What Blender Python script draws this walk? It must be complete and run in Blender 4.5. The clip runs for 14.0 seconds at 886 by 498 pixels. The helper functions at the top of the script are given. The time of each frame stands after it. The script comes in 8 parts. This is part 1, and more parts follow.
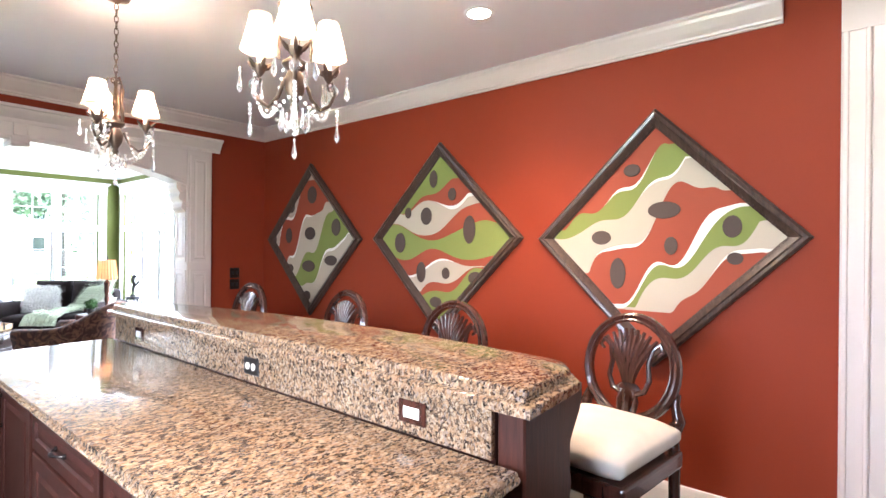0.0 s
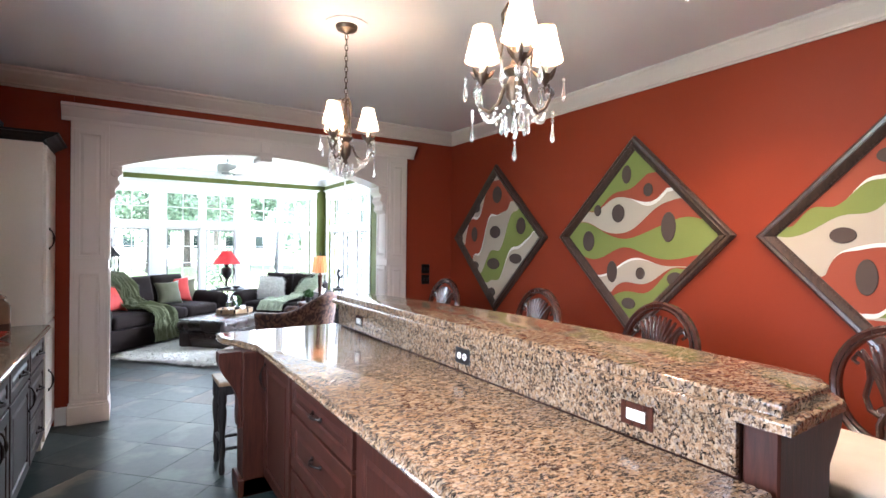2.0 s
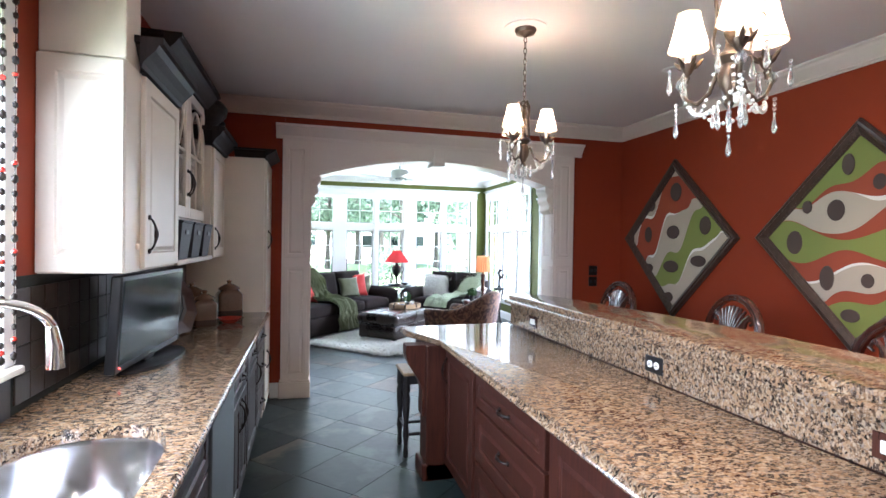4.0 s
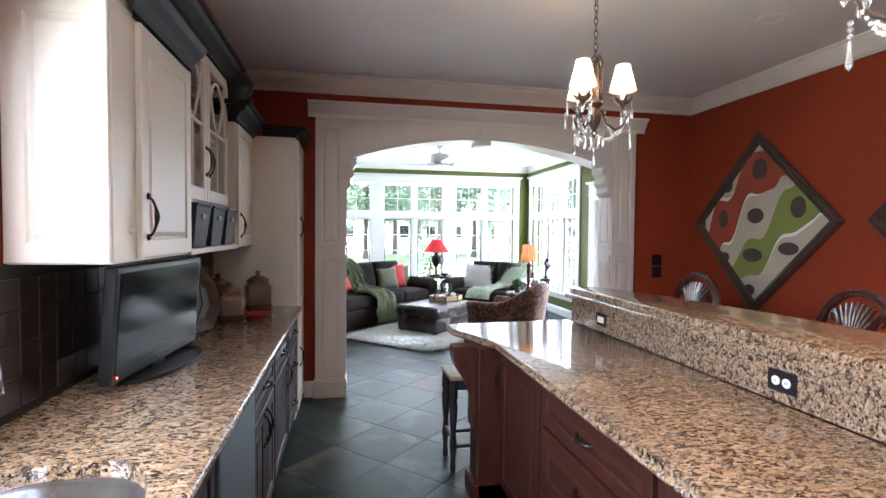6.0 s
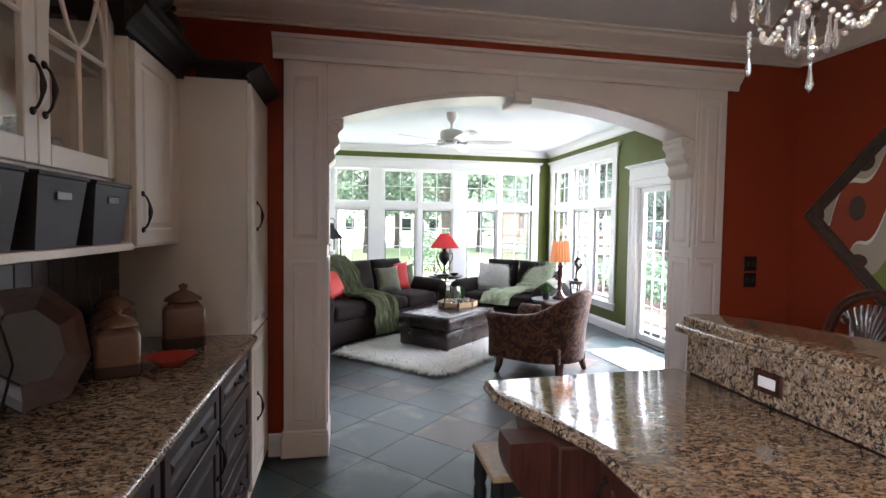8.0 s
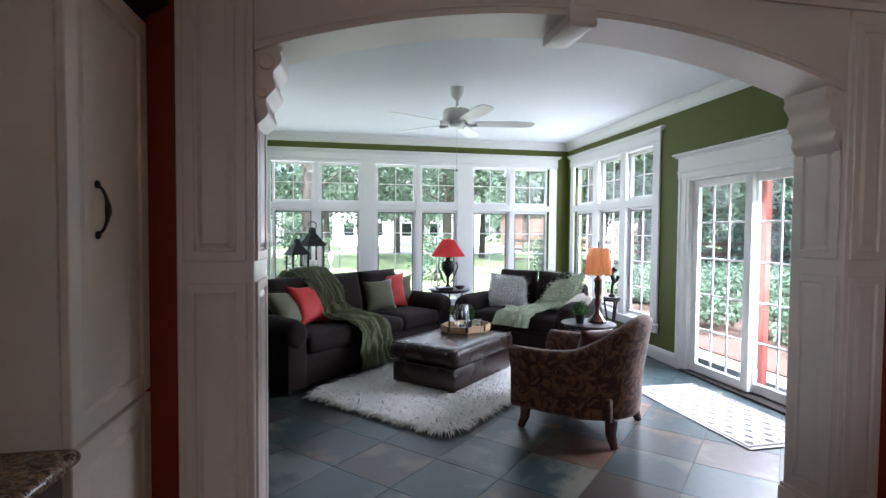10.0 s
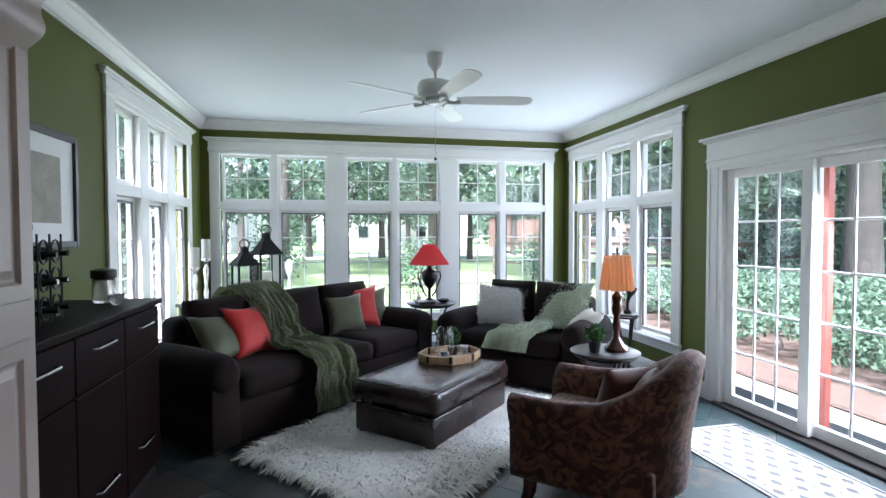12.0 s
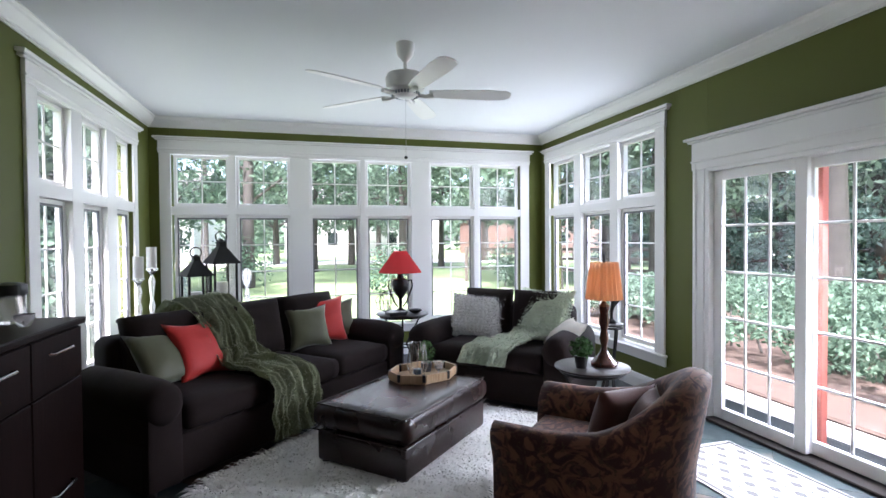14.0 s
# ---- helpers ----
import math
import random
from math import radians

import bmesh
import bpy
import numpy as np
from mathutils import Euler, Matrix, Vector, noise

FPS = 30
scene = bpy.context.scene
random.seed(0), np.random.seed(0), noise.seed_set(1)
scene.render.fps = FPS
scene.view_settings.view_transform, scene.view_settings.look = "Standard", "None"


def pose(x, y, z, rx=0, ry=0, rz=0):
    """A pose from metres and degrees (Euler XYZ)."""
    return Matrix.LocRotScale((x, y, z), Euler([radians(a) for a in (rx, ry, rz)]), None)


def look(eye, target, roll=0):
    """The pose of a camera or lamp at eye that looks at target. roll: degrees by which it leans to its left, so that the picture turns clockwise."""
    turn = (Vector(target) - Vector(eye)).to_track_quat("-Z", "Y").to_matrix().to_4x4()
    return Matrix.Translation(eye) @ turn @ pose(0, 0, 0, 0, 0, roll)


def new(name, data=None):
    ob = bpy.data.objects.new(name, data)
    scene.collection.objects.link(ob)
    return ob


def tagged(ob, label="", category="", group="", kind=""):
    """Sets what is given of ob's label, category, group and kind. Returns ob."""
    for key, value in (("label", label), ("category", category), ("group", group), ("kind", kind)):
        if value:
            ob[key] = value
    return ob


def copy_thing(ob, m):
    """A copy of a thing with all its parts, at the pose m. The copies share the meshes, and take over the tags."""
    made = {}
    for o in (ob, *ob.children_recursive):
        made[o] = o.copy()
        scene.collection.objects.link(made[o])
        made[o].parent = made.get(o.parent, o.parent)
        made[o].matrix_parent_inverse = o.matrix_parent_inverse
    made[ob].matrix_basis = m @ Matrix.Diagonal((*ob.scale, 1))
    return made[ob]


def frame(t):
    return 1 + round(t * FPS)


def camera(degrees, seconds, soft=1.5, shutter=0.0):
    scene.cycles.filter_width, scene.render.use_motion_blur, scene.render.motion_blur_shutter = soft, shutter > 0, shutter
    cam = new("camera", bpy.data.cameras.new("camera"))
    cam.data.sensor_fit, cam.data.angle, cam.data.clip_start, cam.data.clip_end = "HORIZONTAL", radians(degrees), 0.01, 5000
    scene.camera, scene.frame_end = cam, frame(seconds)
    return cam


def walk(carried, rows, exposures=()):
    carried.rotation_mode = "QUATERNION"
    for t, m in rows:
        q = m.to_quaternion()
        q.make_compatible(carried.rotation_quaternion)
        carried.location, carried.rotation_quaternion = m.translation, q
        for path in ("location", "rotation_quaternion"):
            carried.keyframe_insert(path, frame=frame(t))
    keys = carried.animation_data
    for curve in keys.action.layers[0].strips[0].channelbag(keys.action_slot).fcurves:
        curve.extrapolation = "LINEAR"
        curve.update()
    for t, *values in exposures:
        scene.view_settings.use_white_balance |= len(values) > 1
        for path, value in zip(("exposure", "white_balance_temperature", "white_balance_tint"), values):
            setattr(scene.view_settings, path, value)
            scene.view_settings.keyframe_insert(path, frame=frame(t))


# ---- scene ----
cam = camera(82.4, 14.0)
PATH = [
    (0, (1.031, 0.832, 1.519), (2.578, 2.098, 1.518), 0.5),
    (0.5, (0.999, 0.862, 1.519), (2.473, 2.215, 1.516), 0.6),
    (1, (0.963, 0.886, 1.519), (2.322, 2.355, 1.511), 0.5),
    (1.5, (0.918, 0.907, 1.52), (2.136, 2.494, 1.508), 0.5),
    (2, (0.869, 0.921, 1.516), (1.931, 2.616, 1.502), 0.7),
    (2.5, (0.808, 0.923, 1.518), (1.711, 2.708, 1.502), 0.8),
    (3, (0.762, 0.934, 1.526), (1.52, 2.785, 1.506), 0.8),
    (3.5, (0.733, 0.952, 1.525), (1.36, 2.851, 1.503), 0.9),
    (4, (0.719, 0.964, 1.522), (1.237, 2.896, 1.499), 0.9),
    (6.5, (0.767, 1.722, 1.491), (1.142, 3.684, 1.412), 0.6),
    (7, (0.792, 2.07, 1.491), (1.171, 4.032, 1.401), 0.8),
    (7.5, (0.831, 2.383, 1.483), (1.203, 4.347, 1.398), 0.7),
    (8, (0.874, 2.768, 1.49), (1.244, 4.732, 1.399), 0.8),
    (8.5, (0.93, 3.096, 1.466), (1.293, 5.061, 1.382), 0.6),
    (9, (0.969, 3.44, 1.483), (1.333, 5.405, 1.402), 0.6),
    (11.5, (1.323, 4.899, 1.467), (1.707, 6.861, 1.41), -0.1),
    (12, (1.372, 5.115, 1.496), (1.786, 7.071, 1.434), -0.1),
    (12.5, (1.376, 5.285, 1.498), (1.84, 7.23, 1.443), -0.3),
    (13, (1.391, 5.39, 1.525), (1.888, 7.327, 1.466), -0.3),
    (13.5, (1.42, 5.438, 1.463), (1.933, 7.371, 1.427), -0.3),
    (14, (1.439, 5.462, 1.493), (1.964, 7.391, 1.455), -0.4),
]
EXPOSURES = [(0, 4.55, 5850, 19), (2, 4.1, 5800, 18), (4, 3.85, 5650, 16), (6.5, 3.7, 6000, 20), (7.5, 3.45, 6300, 22), (9, 2.9, 6150, 22), (11.5, 2.46, 5700, 16), (14, 2.48, 6000, 23)]
walk(cam, [(t, look(eye, target, roll)) for t, eye, target, roll in PATH], EXPOSURES)

# ---- world and light ----
world = bpy.data.worlds.new("sky")
scene.world = world
world.use_nodes = True
_n, _l = world.node_tree.nodes, world.node_tree.links
sky = _n.new("ShaderNodeTexSky")
sky.sky_type, sky.sun_disc = "NISHITA", False
sky.sun_elevation, sky.sun_rotation = radians(58), radians(200)
sky.air_density, sky.dust_density = 1.0, 3.0
_l.new(sky.outputs[0], _n["Background"].inputs[0])
_n["Background"].inputs[1].default_value = 0.15


def lamp(name, kind, m, energy, colour, **more):
    data = bpy.data.lights.new(name, kind)
    data.energy, data.color = energy, colour
    if "size" in more:
        data.shape, data.size, data.size_y = "RECTANGLE", more["size"], more["size_y"]
    if "radius" in more:
        data.shadow_soft_size = more["radius"]
    if "angle" in more:
        data.angle = radians(more["angle"])
    if "spread" in more:
        data.spread = radians(more["spread"])
    if "cone" in more:
        data.spot_size, data.spot_blend = radians(more["cone"]), 1.0
    ob = new(name, data)
    ob.matrix_world = m
    return ob


SUN_AT = Vector((math.sin(radians(200)) * math.cos(radians(58)), math.cos(radians(200)) * math.cos(radians(58)), math.sin(radians(58))))
lamp("sun", "SUN", look(SUN_AT * 50, (0, 0, 0)), 5.0, (1.0, 0.97, 0.93), angle=8)
# daylight in the openings
DAY = (0.88, 0.96, 1.0)
lamp("daylight_north", "AREA", look((2.1, 12.02, 1.5), (2.1, 0, 1.0)), 13, DAY, size=4.4, size_y=2.0)
lamp("daylight_east", "AREA", look((4.74, 10.6, 1.5), (0, 10.6, 1.0)), 16, DAY, size=2.3, size_y=2.0)
lamp("daylight_door", "AREA", look((5.06, 8.08, 1.4), (4.06, 8.06, 0.4)), 23, DAY, size=1.6, size_y=1.0, spread=95)
lamp("daylight_west", "AREA", look((-0.38, 10.4, 1.5), (4, 10.4, 1.0)), 2, DAY, size=2.1, size_y=2.0)
lamp("daylight_sink", "AREA", look((-0.33, 1.9, 1.7), (1.0, 2.1, 0.7)), 8, DAY, size=1.7, size_y=1.2)
WARM = (1.0, 0.64, 0.36)

# ---- materials ----


class Nodes:
    """A node tree with short calls."""

    def __init__(self, name):
        self.m = bpy.data.materials.new(name)
        self.m.use_nodes = True
        self.t = self.m.node_tree
        self.bsdf = self.t.nodes["Principled BSDF"]
        self.out = self.t.nodes["Material Output"]

    def add(self, kind, **sets):
        n = self.t.nodes.new("ShaderNode" + kind)
        for k, v in sets.items():
            setattr(n, k, v)
        return n

    def link(self, a, b):
        self.t.links.new(a, b)

    def coords(self, stretch=(1, 1, 1), turn=0.0):
        c, mp = self.add("TexCoord"), self.add("Mapping")
        mp.inputs["Scale"].default_value = stretch
        mp.inputs["Rotation"].default_value = (0, 0, turn)
        self.link(c.outputs["Object"], mp.inputs[0])
        return mp.outputs[0]

    def noise(self, vec, scale, detail=4, rough=0.55, distort=0.0):
        n = self.add("TexNoise")
        self.link(vec, n.inputs["Vector"])
        n.inputs["Scale"].default_value, n.inputs["Detail"].default_value = scale, detail
        n.inputs["Roughness"].default_value, n.inputs["Distortion"].default_value = rough, distort
        return n.outputs[0]

    def ramp(self, fac, stops, kind="LINEAR"):
        r = self.add("ValToRGB")
        r.color_ramp.interpolation = kind
        e = r.color_ramp.elements
        while len(e) < len(stops):
            e.new(0.5)
        for el, (at, c) in zip(e, stops):
            el.position, el.color = at, (*c, 1)
        self.link(fac, r.inputs[0])
        return r.outputs[0]

    def mix(self, fac, a, b, blend="MIX"):
        n = self.add("Mix", data_type="RGBA", blend_type=blend)
        for sock, v in ((n.inputs[0], fac), (n.inputs[6], a), (n.inputs[7], b)):
            if isinstance(v, (int, float)):
                sock.default_value = v
            elif isinstance(v, tuple):
                sock.default_value = (*v, 1)
            else:
                self.link(v, sock)
        return n.outputs[2]

    def bump(self, height, strength, dist=0.01, after=None):
        b = self.add("Bump")
        b.inputs["Strength"].default_value, b.inputs["Distance"].default_value = strength, dist
        self.link(height, b.inputs["Height"])
        if after:
            self.link(after, b.inputs["Normal"])
        return b.outputs[0]

    def done(self, colour, rough=0.5, metal=0.0, normal=None, coat=0.0, spec=0.5):
        i = self.bsdf.inputs
        for sock, v in ((i["Base Color"], colour), (i["Roughness"], rough)):
            if isinstance(v, tuple):
                sock.default_value = (*v, 1)
            elif isinstance(v, (int, float)):
                sock.default_value = v
            else:
                self.link(v, sock)
        i["Metallic"].default_value, i["Coat Weight"].default_value = metal, coat
        i["Specular IOR Level"].default_value = spec
        if normal:
            self.link(normal, i["Normal"])
        return self.m


def shade(c, f):
    return tuple(min(1.0, v * f) for v in c)


def plain(name, c, rough=0.5, metal=0.0, vary=0.12, big=1.5, fine=60.0, bump=0.06, coat=0.0, spec=0.5):
    """One paint or stuff with a slow drift, a fine grain and a faint relief."""
    n = Nodes(name)
    v = n.coords()
    slow, grain = n.noise(v, big), n.noise(v, fine)
    col = n.mix(slow, shade(c, 1 - vary), shade(c, 1 + vary))
    col = n.mix(0.25, col, n.ramp(grain, [(0.3, shade(c, 1 - vary)), (0.7, shade(c, 1 + vary))]))
    rr = n.add("MapRange")
    n.link(slow, rr.inputs[0])
    rr.inputs[3].default_value, rr.inputs[4].default_value = max(0.02, rough - 0.07), min(1, rough + 0.07)
    return n.done(col, rr.outputs[0], metal, n.bump(grain, bump), coat, spec)


def wood(name, dark, light, rough=0.35, stretch=(12, 12, 1.2), coat=0.15, scale=5.0, spec=0.5):
    n = Nodes(name)
    v = n.coords(stretch)
    g = n.noise(v, scale, 6, 0.6, 0.6)
    p = n.noise(n.coords(), 1.6)
    col = n.mix(p, n.ramp(g, [(0.3, dark), (0.7, light)]), n.ramp(g, [(0.3, shade(dark, 0.8)), (0.75, shade(light, 0.85))]))
    return n.done(col, rough, 0, n.bump(g, 0.12, 0.004), coat, spec)


def granite(name):
    n = Nodes(name)
    base = n.coords((1.0, 1.6, 1.3), 0.5)
    warp = n.noise(base, 22, 3)
    vm = n.add("VectorMath", operation="MULTIPLY_ADD")
    n.link(warp, vm.inputs[0])
    vm.inputs[1].default_value = (0.035, 0.035, 0.035)
    n.link(base, vm.inputs[2])
    cell = n.add("TexVoronoi")
    n.link(vm.outputs[0], cell.inputs["Vector"])
    cell.inputs["Scale"].default_value = 76
    sep = n.add("SeparateColor")
    n.link(cell.outputs["Color"], sep.inputs[0])
    body = n.ramp(sep.outputs[0], [(0.0, (0.028, 0.022, 0.018)), (0.20, (0.10, 0.065, 0.042)), (0.30, (0.30, 0.20, 0.12)),
                                   (0.50, (0.42, 0.29, 0.18)), (0.72, (0.52, 0.42, 0.31)), (0.90, (0.32, 0.27, 0.235))], "CONSTANT")
    small = n.add("TexVoronoi")
    n.link(vm.outputs[0], small.inputs["Vector"])
    small.inputs["Scale"].default_value = 150
    sep2 = n.add("SeparateColor")
    n.link(small.outputs["Color"], sep2.inputs[0])
    fine = n.ramp(sep2.outputs[0], [(0.0, (0.05, 0.036, 0.028)), (0.24, (0.25, 0.165, 0.10)), (0.54, (0.41, 0.30, 0.20)), (0.82, (0.53, 0.44, 0.34))], "CONSTANT")
    body = n.mix(n.ramp(n.noise(base, 26, 3), [(0.52, (0, 0, 0)), (0.62, (1, 1, 1))]), body, fine)
    blot = n.noise(base, 30, 5, 0.62, 0.8)
    col = n.mix(n.ramp(blot, [(0.54, (0, 0, 0)), (0.64, (1, 1, 1))]), body, (0.085, 0.062, 0.048))
    fleck = n.noise(base, 190, 2)
    col = n.mix(n.ramp(fleck, [(0.58, (0, 0, 0)), (0.66, (1, 1, 1))]), col, (0.52, 0.43, 0.33))
    drift = n.noise(base, 2.2)
    col = n.mix(0.5, col, n.ramp(drift, [(0.3, (0.30, 0.20, 0.12)), (0.7, (0.52, 0.42, 0.30))]), "MULTIPLY")
    return n.done(col, 0.09, 0, n.bump(fleck, 0.015, 0.002), 0.0, 0.6)


def slate(name):
    n = Nodes(name)
    v = n.coords()
    info = n.add("ObjectInfo")
    geo, both = n.add("NewGeometry"), n.add("Math", operation="ADD")
    n.link(info.outputs["Random"], both.inputs[0]), n.link(geo.outputs["Random Per Island"], both.inputs[1])
    each = n.add("Math", operation="FRACT")
    n.link(both.outputs[0], each.inputs[0])
    w4 = n.add("TexNoise", noise_dimensions="4D")
    n.link(v, w4.inputs["Vector"])
    mul = n.add("Math", operation="MULTIPLY")
    n.link(each.outputs[0], mul.inputs[0])
    mul.inputs[1].default_value = 37.0
    n.link(mul.outputs[0], w4.inputs["W"])
    w4.inputs["Scale"].default_value, w4.inputs["Detail"].default_value, w4.inputs["Roughness"].default_value = 2.1, 7, 0.55
    base = n.ramp(each.outputs[0], [(0.0, (0.015, 0.023, 0.024)), (0.3, (0.023, 0.039, 0.040)), (0.58, (0.030, 0.048, 0.049)),
                                           (0.76, (0.026, 0.036, 0.037)), (0.90, (0.060, 0.036, 0.025)), (1.0, (0.095, 0.045, 0.027))])
    patch = n.ramp(w4.outputs[0], [(0.52, (0, 0, 0)), (0.60, (0.85, 0.85, 0.85))])
    tint = n.ramp(each.outputs[0], [(0.0, (0.065, 0.085, 0.083)), (0.4, (0.17, 0.15, 0.115)), (0.62, (0.06, 0.085, 0.084)), (0.8, (0.17, 0.085, 0.045)), (1.0, (0.10, 0.105, 0.095))])
    col = n.mix(patch, base, tint)
    grain = n.noise(v, 16, 8, 0.6)
    col = n.mix(0.5, col, n.ramp(grain, [(0.3, (0.6, 0.6, 0.6)), (0.7, (1.0, 1.0, 1.0))]), "MULTIPLY")
    rough = n.add("MapRange")
    n.link(grain, rough.inputs[0])
    rough.inputs[3].default_value, rough.inputs[4].default_value = 0.24, 0.46
    nb = n.bump(w4.outputs[0], 0.25, 0.012)
    return n.done(col, rough.outputs[0], 0, n.bump(grain, 0.14, 0.004, nb), 0.0, 0.4)


def glass_pane(name, tint=(1, 1, 1)):
    n = Nodes(name)
    tr, gl, mx = n.add("BsdfTransparent"), n.add("BsdfGlossy"), n.add("MixShader")
    lw, pw, ma = n.add("LayerWeight"), n.add("Math", operation="POWER"), n.add("Math", operation="MULTIPLY_ADD")
    tr.inputs[0].default_value = (*tint, 1)
    gl.inputs["Roughness"].default_value = 0.01
    lw.inputs[0].default_value = 0.5
    n.link(lw.outputs["Facing"], pw.inputs[0])
    pw.inputs[1].default_value = 5.0
    n.link(pw.outputs[0], ma.inputs[0])
    ma.inputs[1].default_value, ma.inputs[2].default_value = 0.9, 0.03
    n.link(ma.outputs[0], mx.inputs[0]), n.link(tr.outputs[0], mx.inputs[1]), n.link(gl.outputs[0], mx.inputs[2])
    n.link(mx.outputs[0], n.out.inputs[0])
    return n.m


def crystal(name):
    n = Nodes(name)
    n.bsdf.inputs["Transmission Weight"].default_value, n.bsdf.inputs["IOR"].default_value = 0.85, 1.6
    return n.done((0.95, 0.93, 0.92), 0.03)


def glow(name, c, strength):
    n = Nodes(name)
    n.bsdf.inputs["Emission Color"].default_value, n.bsdf.inputs["Emission Strength"].default_value = (*c, 1), strength
    return n.done(c, 0.6)


def shade_cloth(name, c, pleats=0.0):
    """Thin lamp-shade cloth that lets the bulb's light through."""
    n = Nodes(name)
    v = n.coords((1, 1, 0.2))
    g = n.noise(v, 70, 3)
    col = n.mix(g, shade(c, 0.9), c)
    d, tl, mx = n.add("BsdfDiffuse"), n.add("BsdfTranslucent"), n.add("MixShader")
    mx.inputs[0].default_value = 0.6
    n.link(col, d.inputs[0]), n.link(col, tl.inputs[0])
    n.link(d.outputs[0], mx.inputs[1]), n.link(tl.outputs[0], mx.inputs[2])
    n.link(mx.outputs[0], n.out.inputs[0])
    return n.m


def damask(name):
    n = Nodes(name)
    v = n.coords()
    a, b = n.noise(v, 7.5, 3, 0.5, 2.6), n.noise(v, 16, 4, 0.6, 1.5)
    col = n.mix(n.ramp(a, [(0.46, (0, 0, 0)), (0.56, (1, 1, 1))]), (0.042, 0.013, 0.010), (0.14, 0.060, 0.034))
    col = n.mix(n.ramp(b, [(0.55, (0, 0, 0)), (0.63, (1, 1, 1))]), col, (0.065, 0.034, 0.018))
    weave = n.noise(v, 220, 2)
    m = n.done(col, 0.75, 0, n.bump(weave, 0.25, 0.002, n.bump(a, 0.15, 0.004)), 0, 0.25)
    n.bsdf.inputs["Sheen Weight"].default_value = 0.08
    return m


def cloth(name, c, rough=0.9, sheen=0.3, fold=0.2):
    n = Nodes(name)
    v = n.coords()
    slow, weave = n.noise(v, 5, 4), n.noise(v, 240, 2)
    col = n.mix(slow, shade(c, 0.8), shade(c, 1.2))
    m = n.done(col, rough, 0, n.bump(weave, 0.3, 0.002, n.bump(slow, fold, 0.02)), 0, 0.25)
    n.bsdf.inputs["Sheen Weight"].default_value = sheen
    return m


def knit(name, c):
    """Soft chunky knit: small round stitches, shade painted in their gaps, over a slow drift."""
    n = Nodes(name)
    v = n.coords()
    slow = n.noise(v, 6, 4)
    st = n.add("TexVoronoi")
    n.link(v, st.inputs["Vector"])
    st.inputs["Scale"].default_value = 85
    fuzz = n.noise(v, 320, 3)
    col = n.mix(slow, shade(c, 0.75), shade(c, 1.25))
    # crease shade between stitches, put into the colour along the relief
    col = n.mix(n.ramp(st.outputs["Distance"], [(0.1, (0, 0, 0)), (0.7, (1, 1, 1))]), col, shade(c, 0.72))
    m = n.done(col, 0.95, 0, n.bump(fuzz, 0.4, 0.002, n.bump(st.outputs["Distance"], -0.6, 0.008)), 0, 0.2)
    n.bsdf.inputs["Sheen Weight"].default_value = 0.35
    return m


def lawn(name):
    n = Nodes(name)
    v = n.coords()
    a, b = n.noise(v, 0.25, 5), n.noise(v, 9, 6, 0.7)
    col = n.mix(a, (0.18, 0.25, 0.12), (0.24, 0.32, 0.16))
    col = n.mix(0.5, col, n.ramp(b, [(0.3, (0.55, 0.55, 0.5)), (0.7, (1, 1, 1))]), "MULTIPLY")
    return n.done(col, 0.9, 0, n.bump(b, 0.6, 0.05), 0, 0.2)


def leaves(name, c):
    n = Nodes(name)
    g = n.add("NewGeometry")
    col = n.ramp(g.outputs["Random Per Island"], [(0, shade(c, 0.5)), (0.5, c), (1, shade(c, 1.7))])
    d, tl, mx = n.add("BsdfDiffuse"), n.add("BsdfTranslucent"), n.add("MixShader")
    mx.inputs[0].default_value = 0.45
    n.link(col, d.inputs[0]), n.link(col, tl.inputs[0])
    n.link(d.outputs[0], mx.inputs[1]), n.link(tl.outputs[0], mx.inputs[2])
    n.link(mx.outputs[0], n.out.inputs[0])
    return n.m


def tile_dark(name):
    n = Nodes(name)
    v = n.coords()
    info = n.add("ObjectInfo")
    col = n.ramp(info.outputs["Random"], [(0, (0.022, 0.014, 0.011)), (1, (0.05, 0.032, 0.024))])
    g = n.noise(v, 25, 5)
    col = n.mix(0.5, col, n.ramp(g, [(0.3, (0.6, 0.6, 0.6)), (0.7, (1, 1, 1))]), "MULTIPLY")
    return n.done(col, 0.35, 0, n.bump(g, 0.2, 0.004))


RED = plain("orange_red_wall_paint", (0.25, 0.035, 0.0115), 0.62, vary=0.06, fine=140, bump=0.05, spec=0.2)
GREEN = plain("olive_green_wall_paint", (0.104, 0.120, 0.023), 0.6, vary=0.06, fine=140, bump=0.05, spec=0.25)
CEIL = plain("ceiling_paint", (0.80, 0.755, 0.755), 0.9, vary=0.03, fine=160, bump=0.04, spec=0.2)
CEIL_S = plain("white_ceiling_paint", (0.74, 0.76, 0.77), 0.9, vary=0.03, fine=160, bump=0.04, spec=0.2)
SCREEN_GREY = plain("grey_screen_frame", (0.13, 0.135, 0.14), 0.5)
WHITE = plain("white_trim_paint", (0.78, 0.77, 0.75), 0.32, vary=0.03, fine=90, bump=0.04)
# off-white trim; red wall bounce and kitchen dimness are put into its colour
OFFWHITE_BOUNCE = plain("off_white_trim_with_bounce", (0.68, 0.575, 0.515), 0.35, vary=0.04, fine=90, bump=0.04)
CREAM = plain("antique_cream_paint", (0.69, 0.62, 0.53), 0.38, vary=0.05, big=3, fine=70, bump=0.05)
PLAIN_WALL = plain("plain_wall_paint", (0.62, 0.56, 0.5), 0.7)
GRANITE = granite("speckled_granite")
SLATE = slate("slate_tile")
GROUT = plain("dark_grout", (0.020, 0.024, 0.023), 0.9, fine=200, bump=0.2)
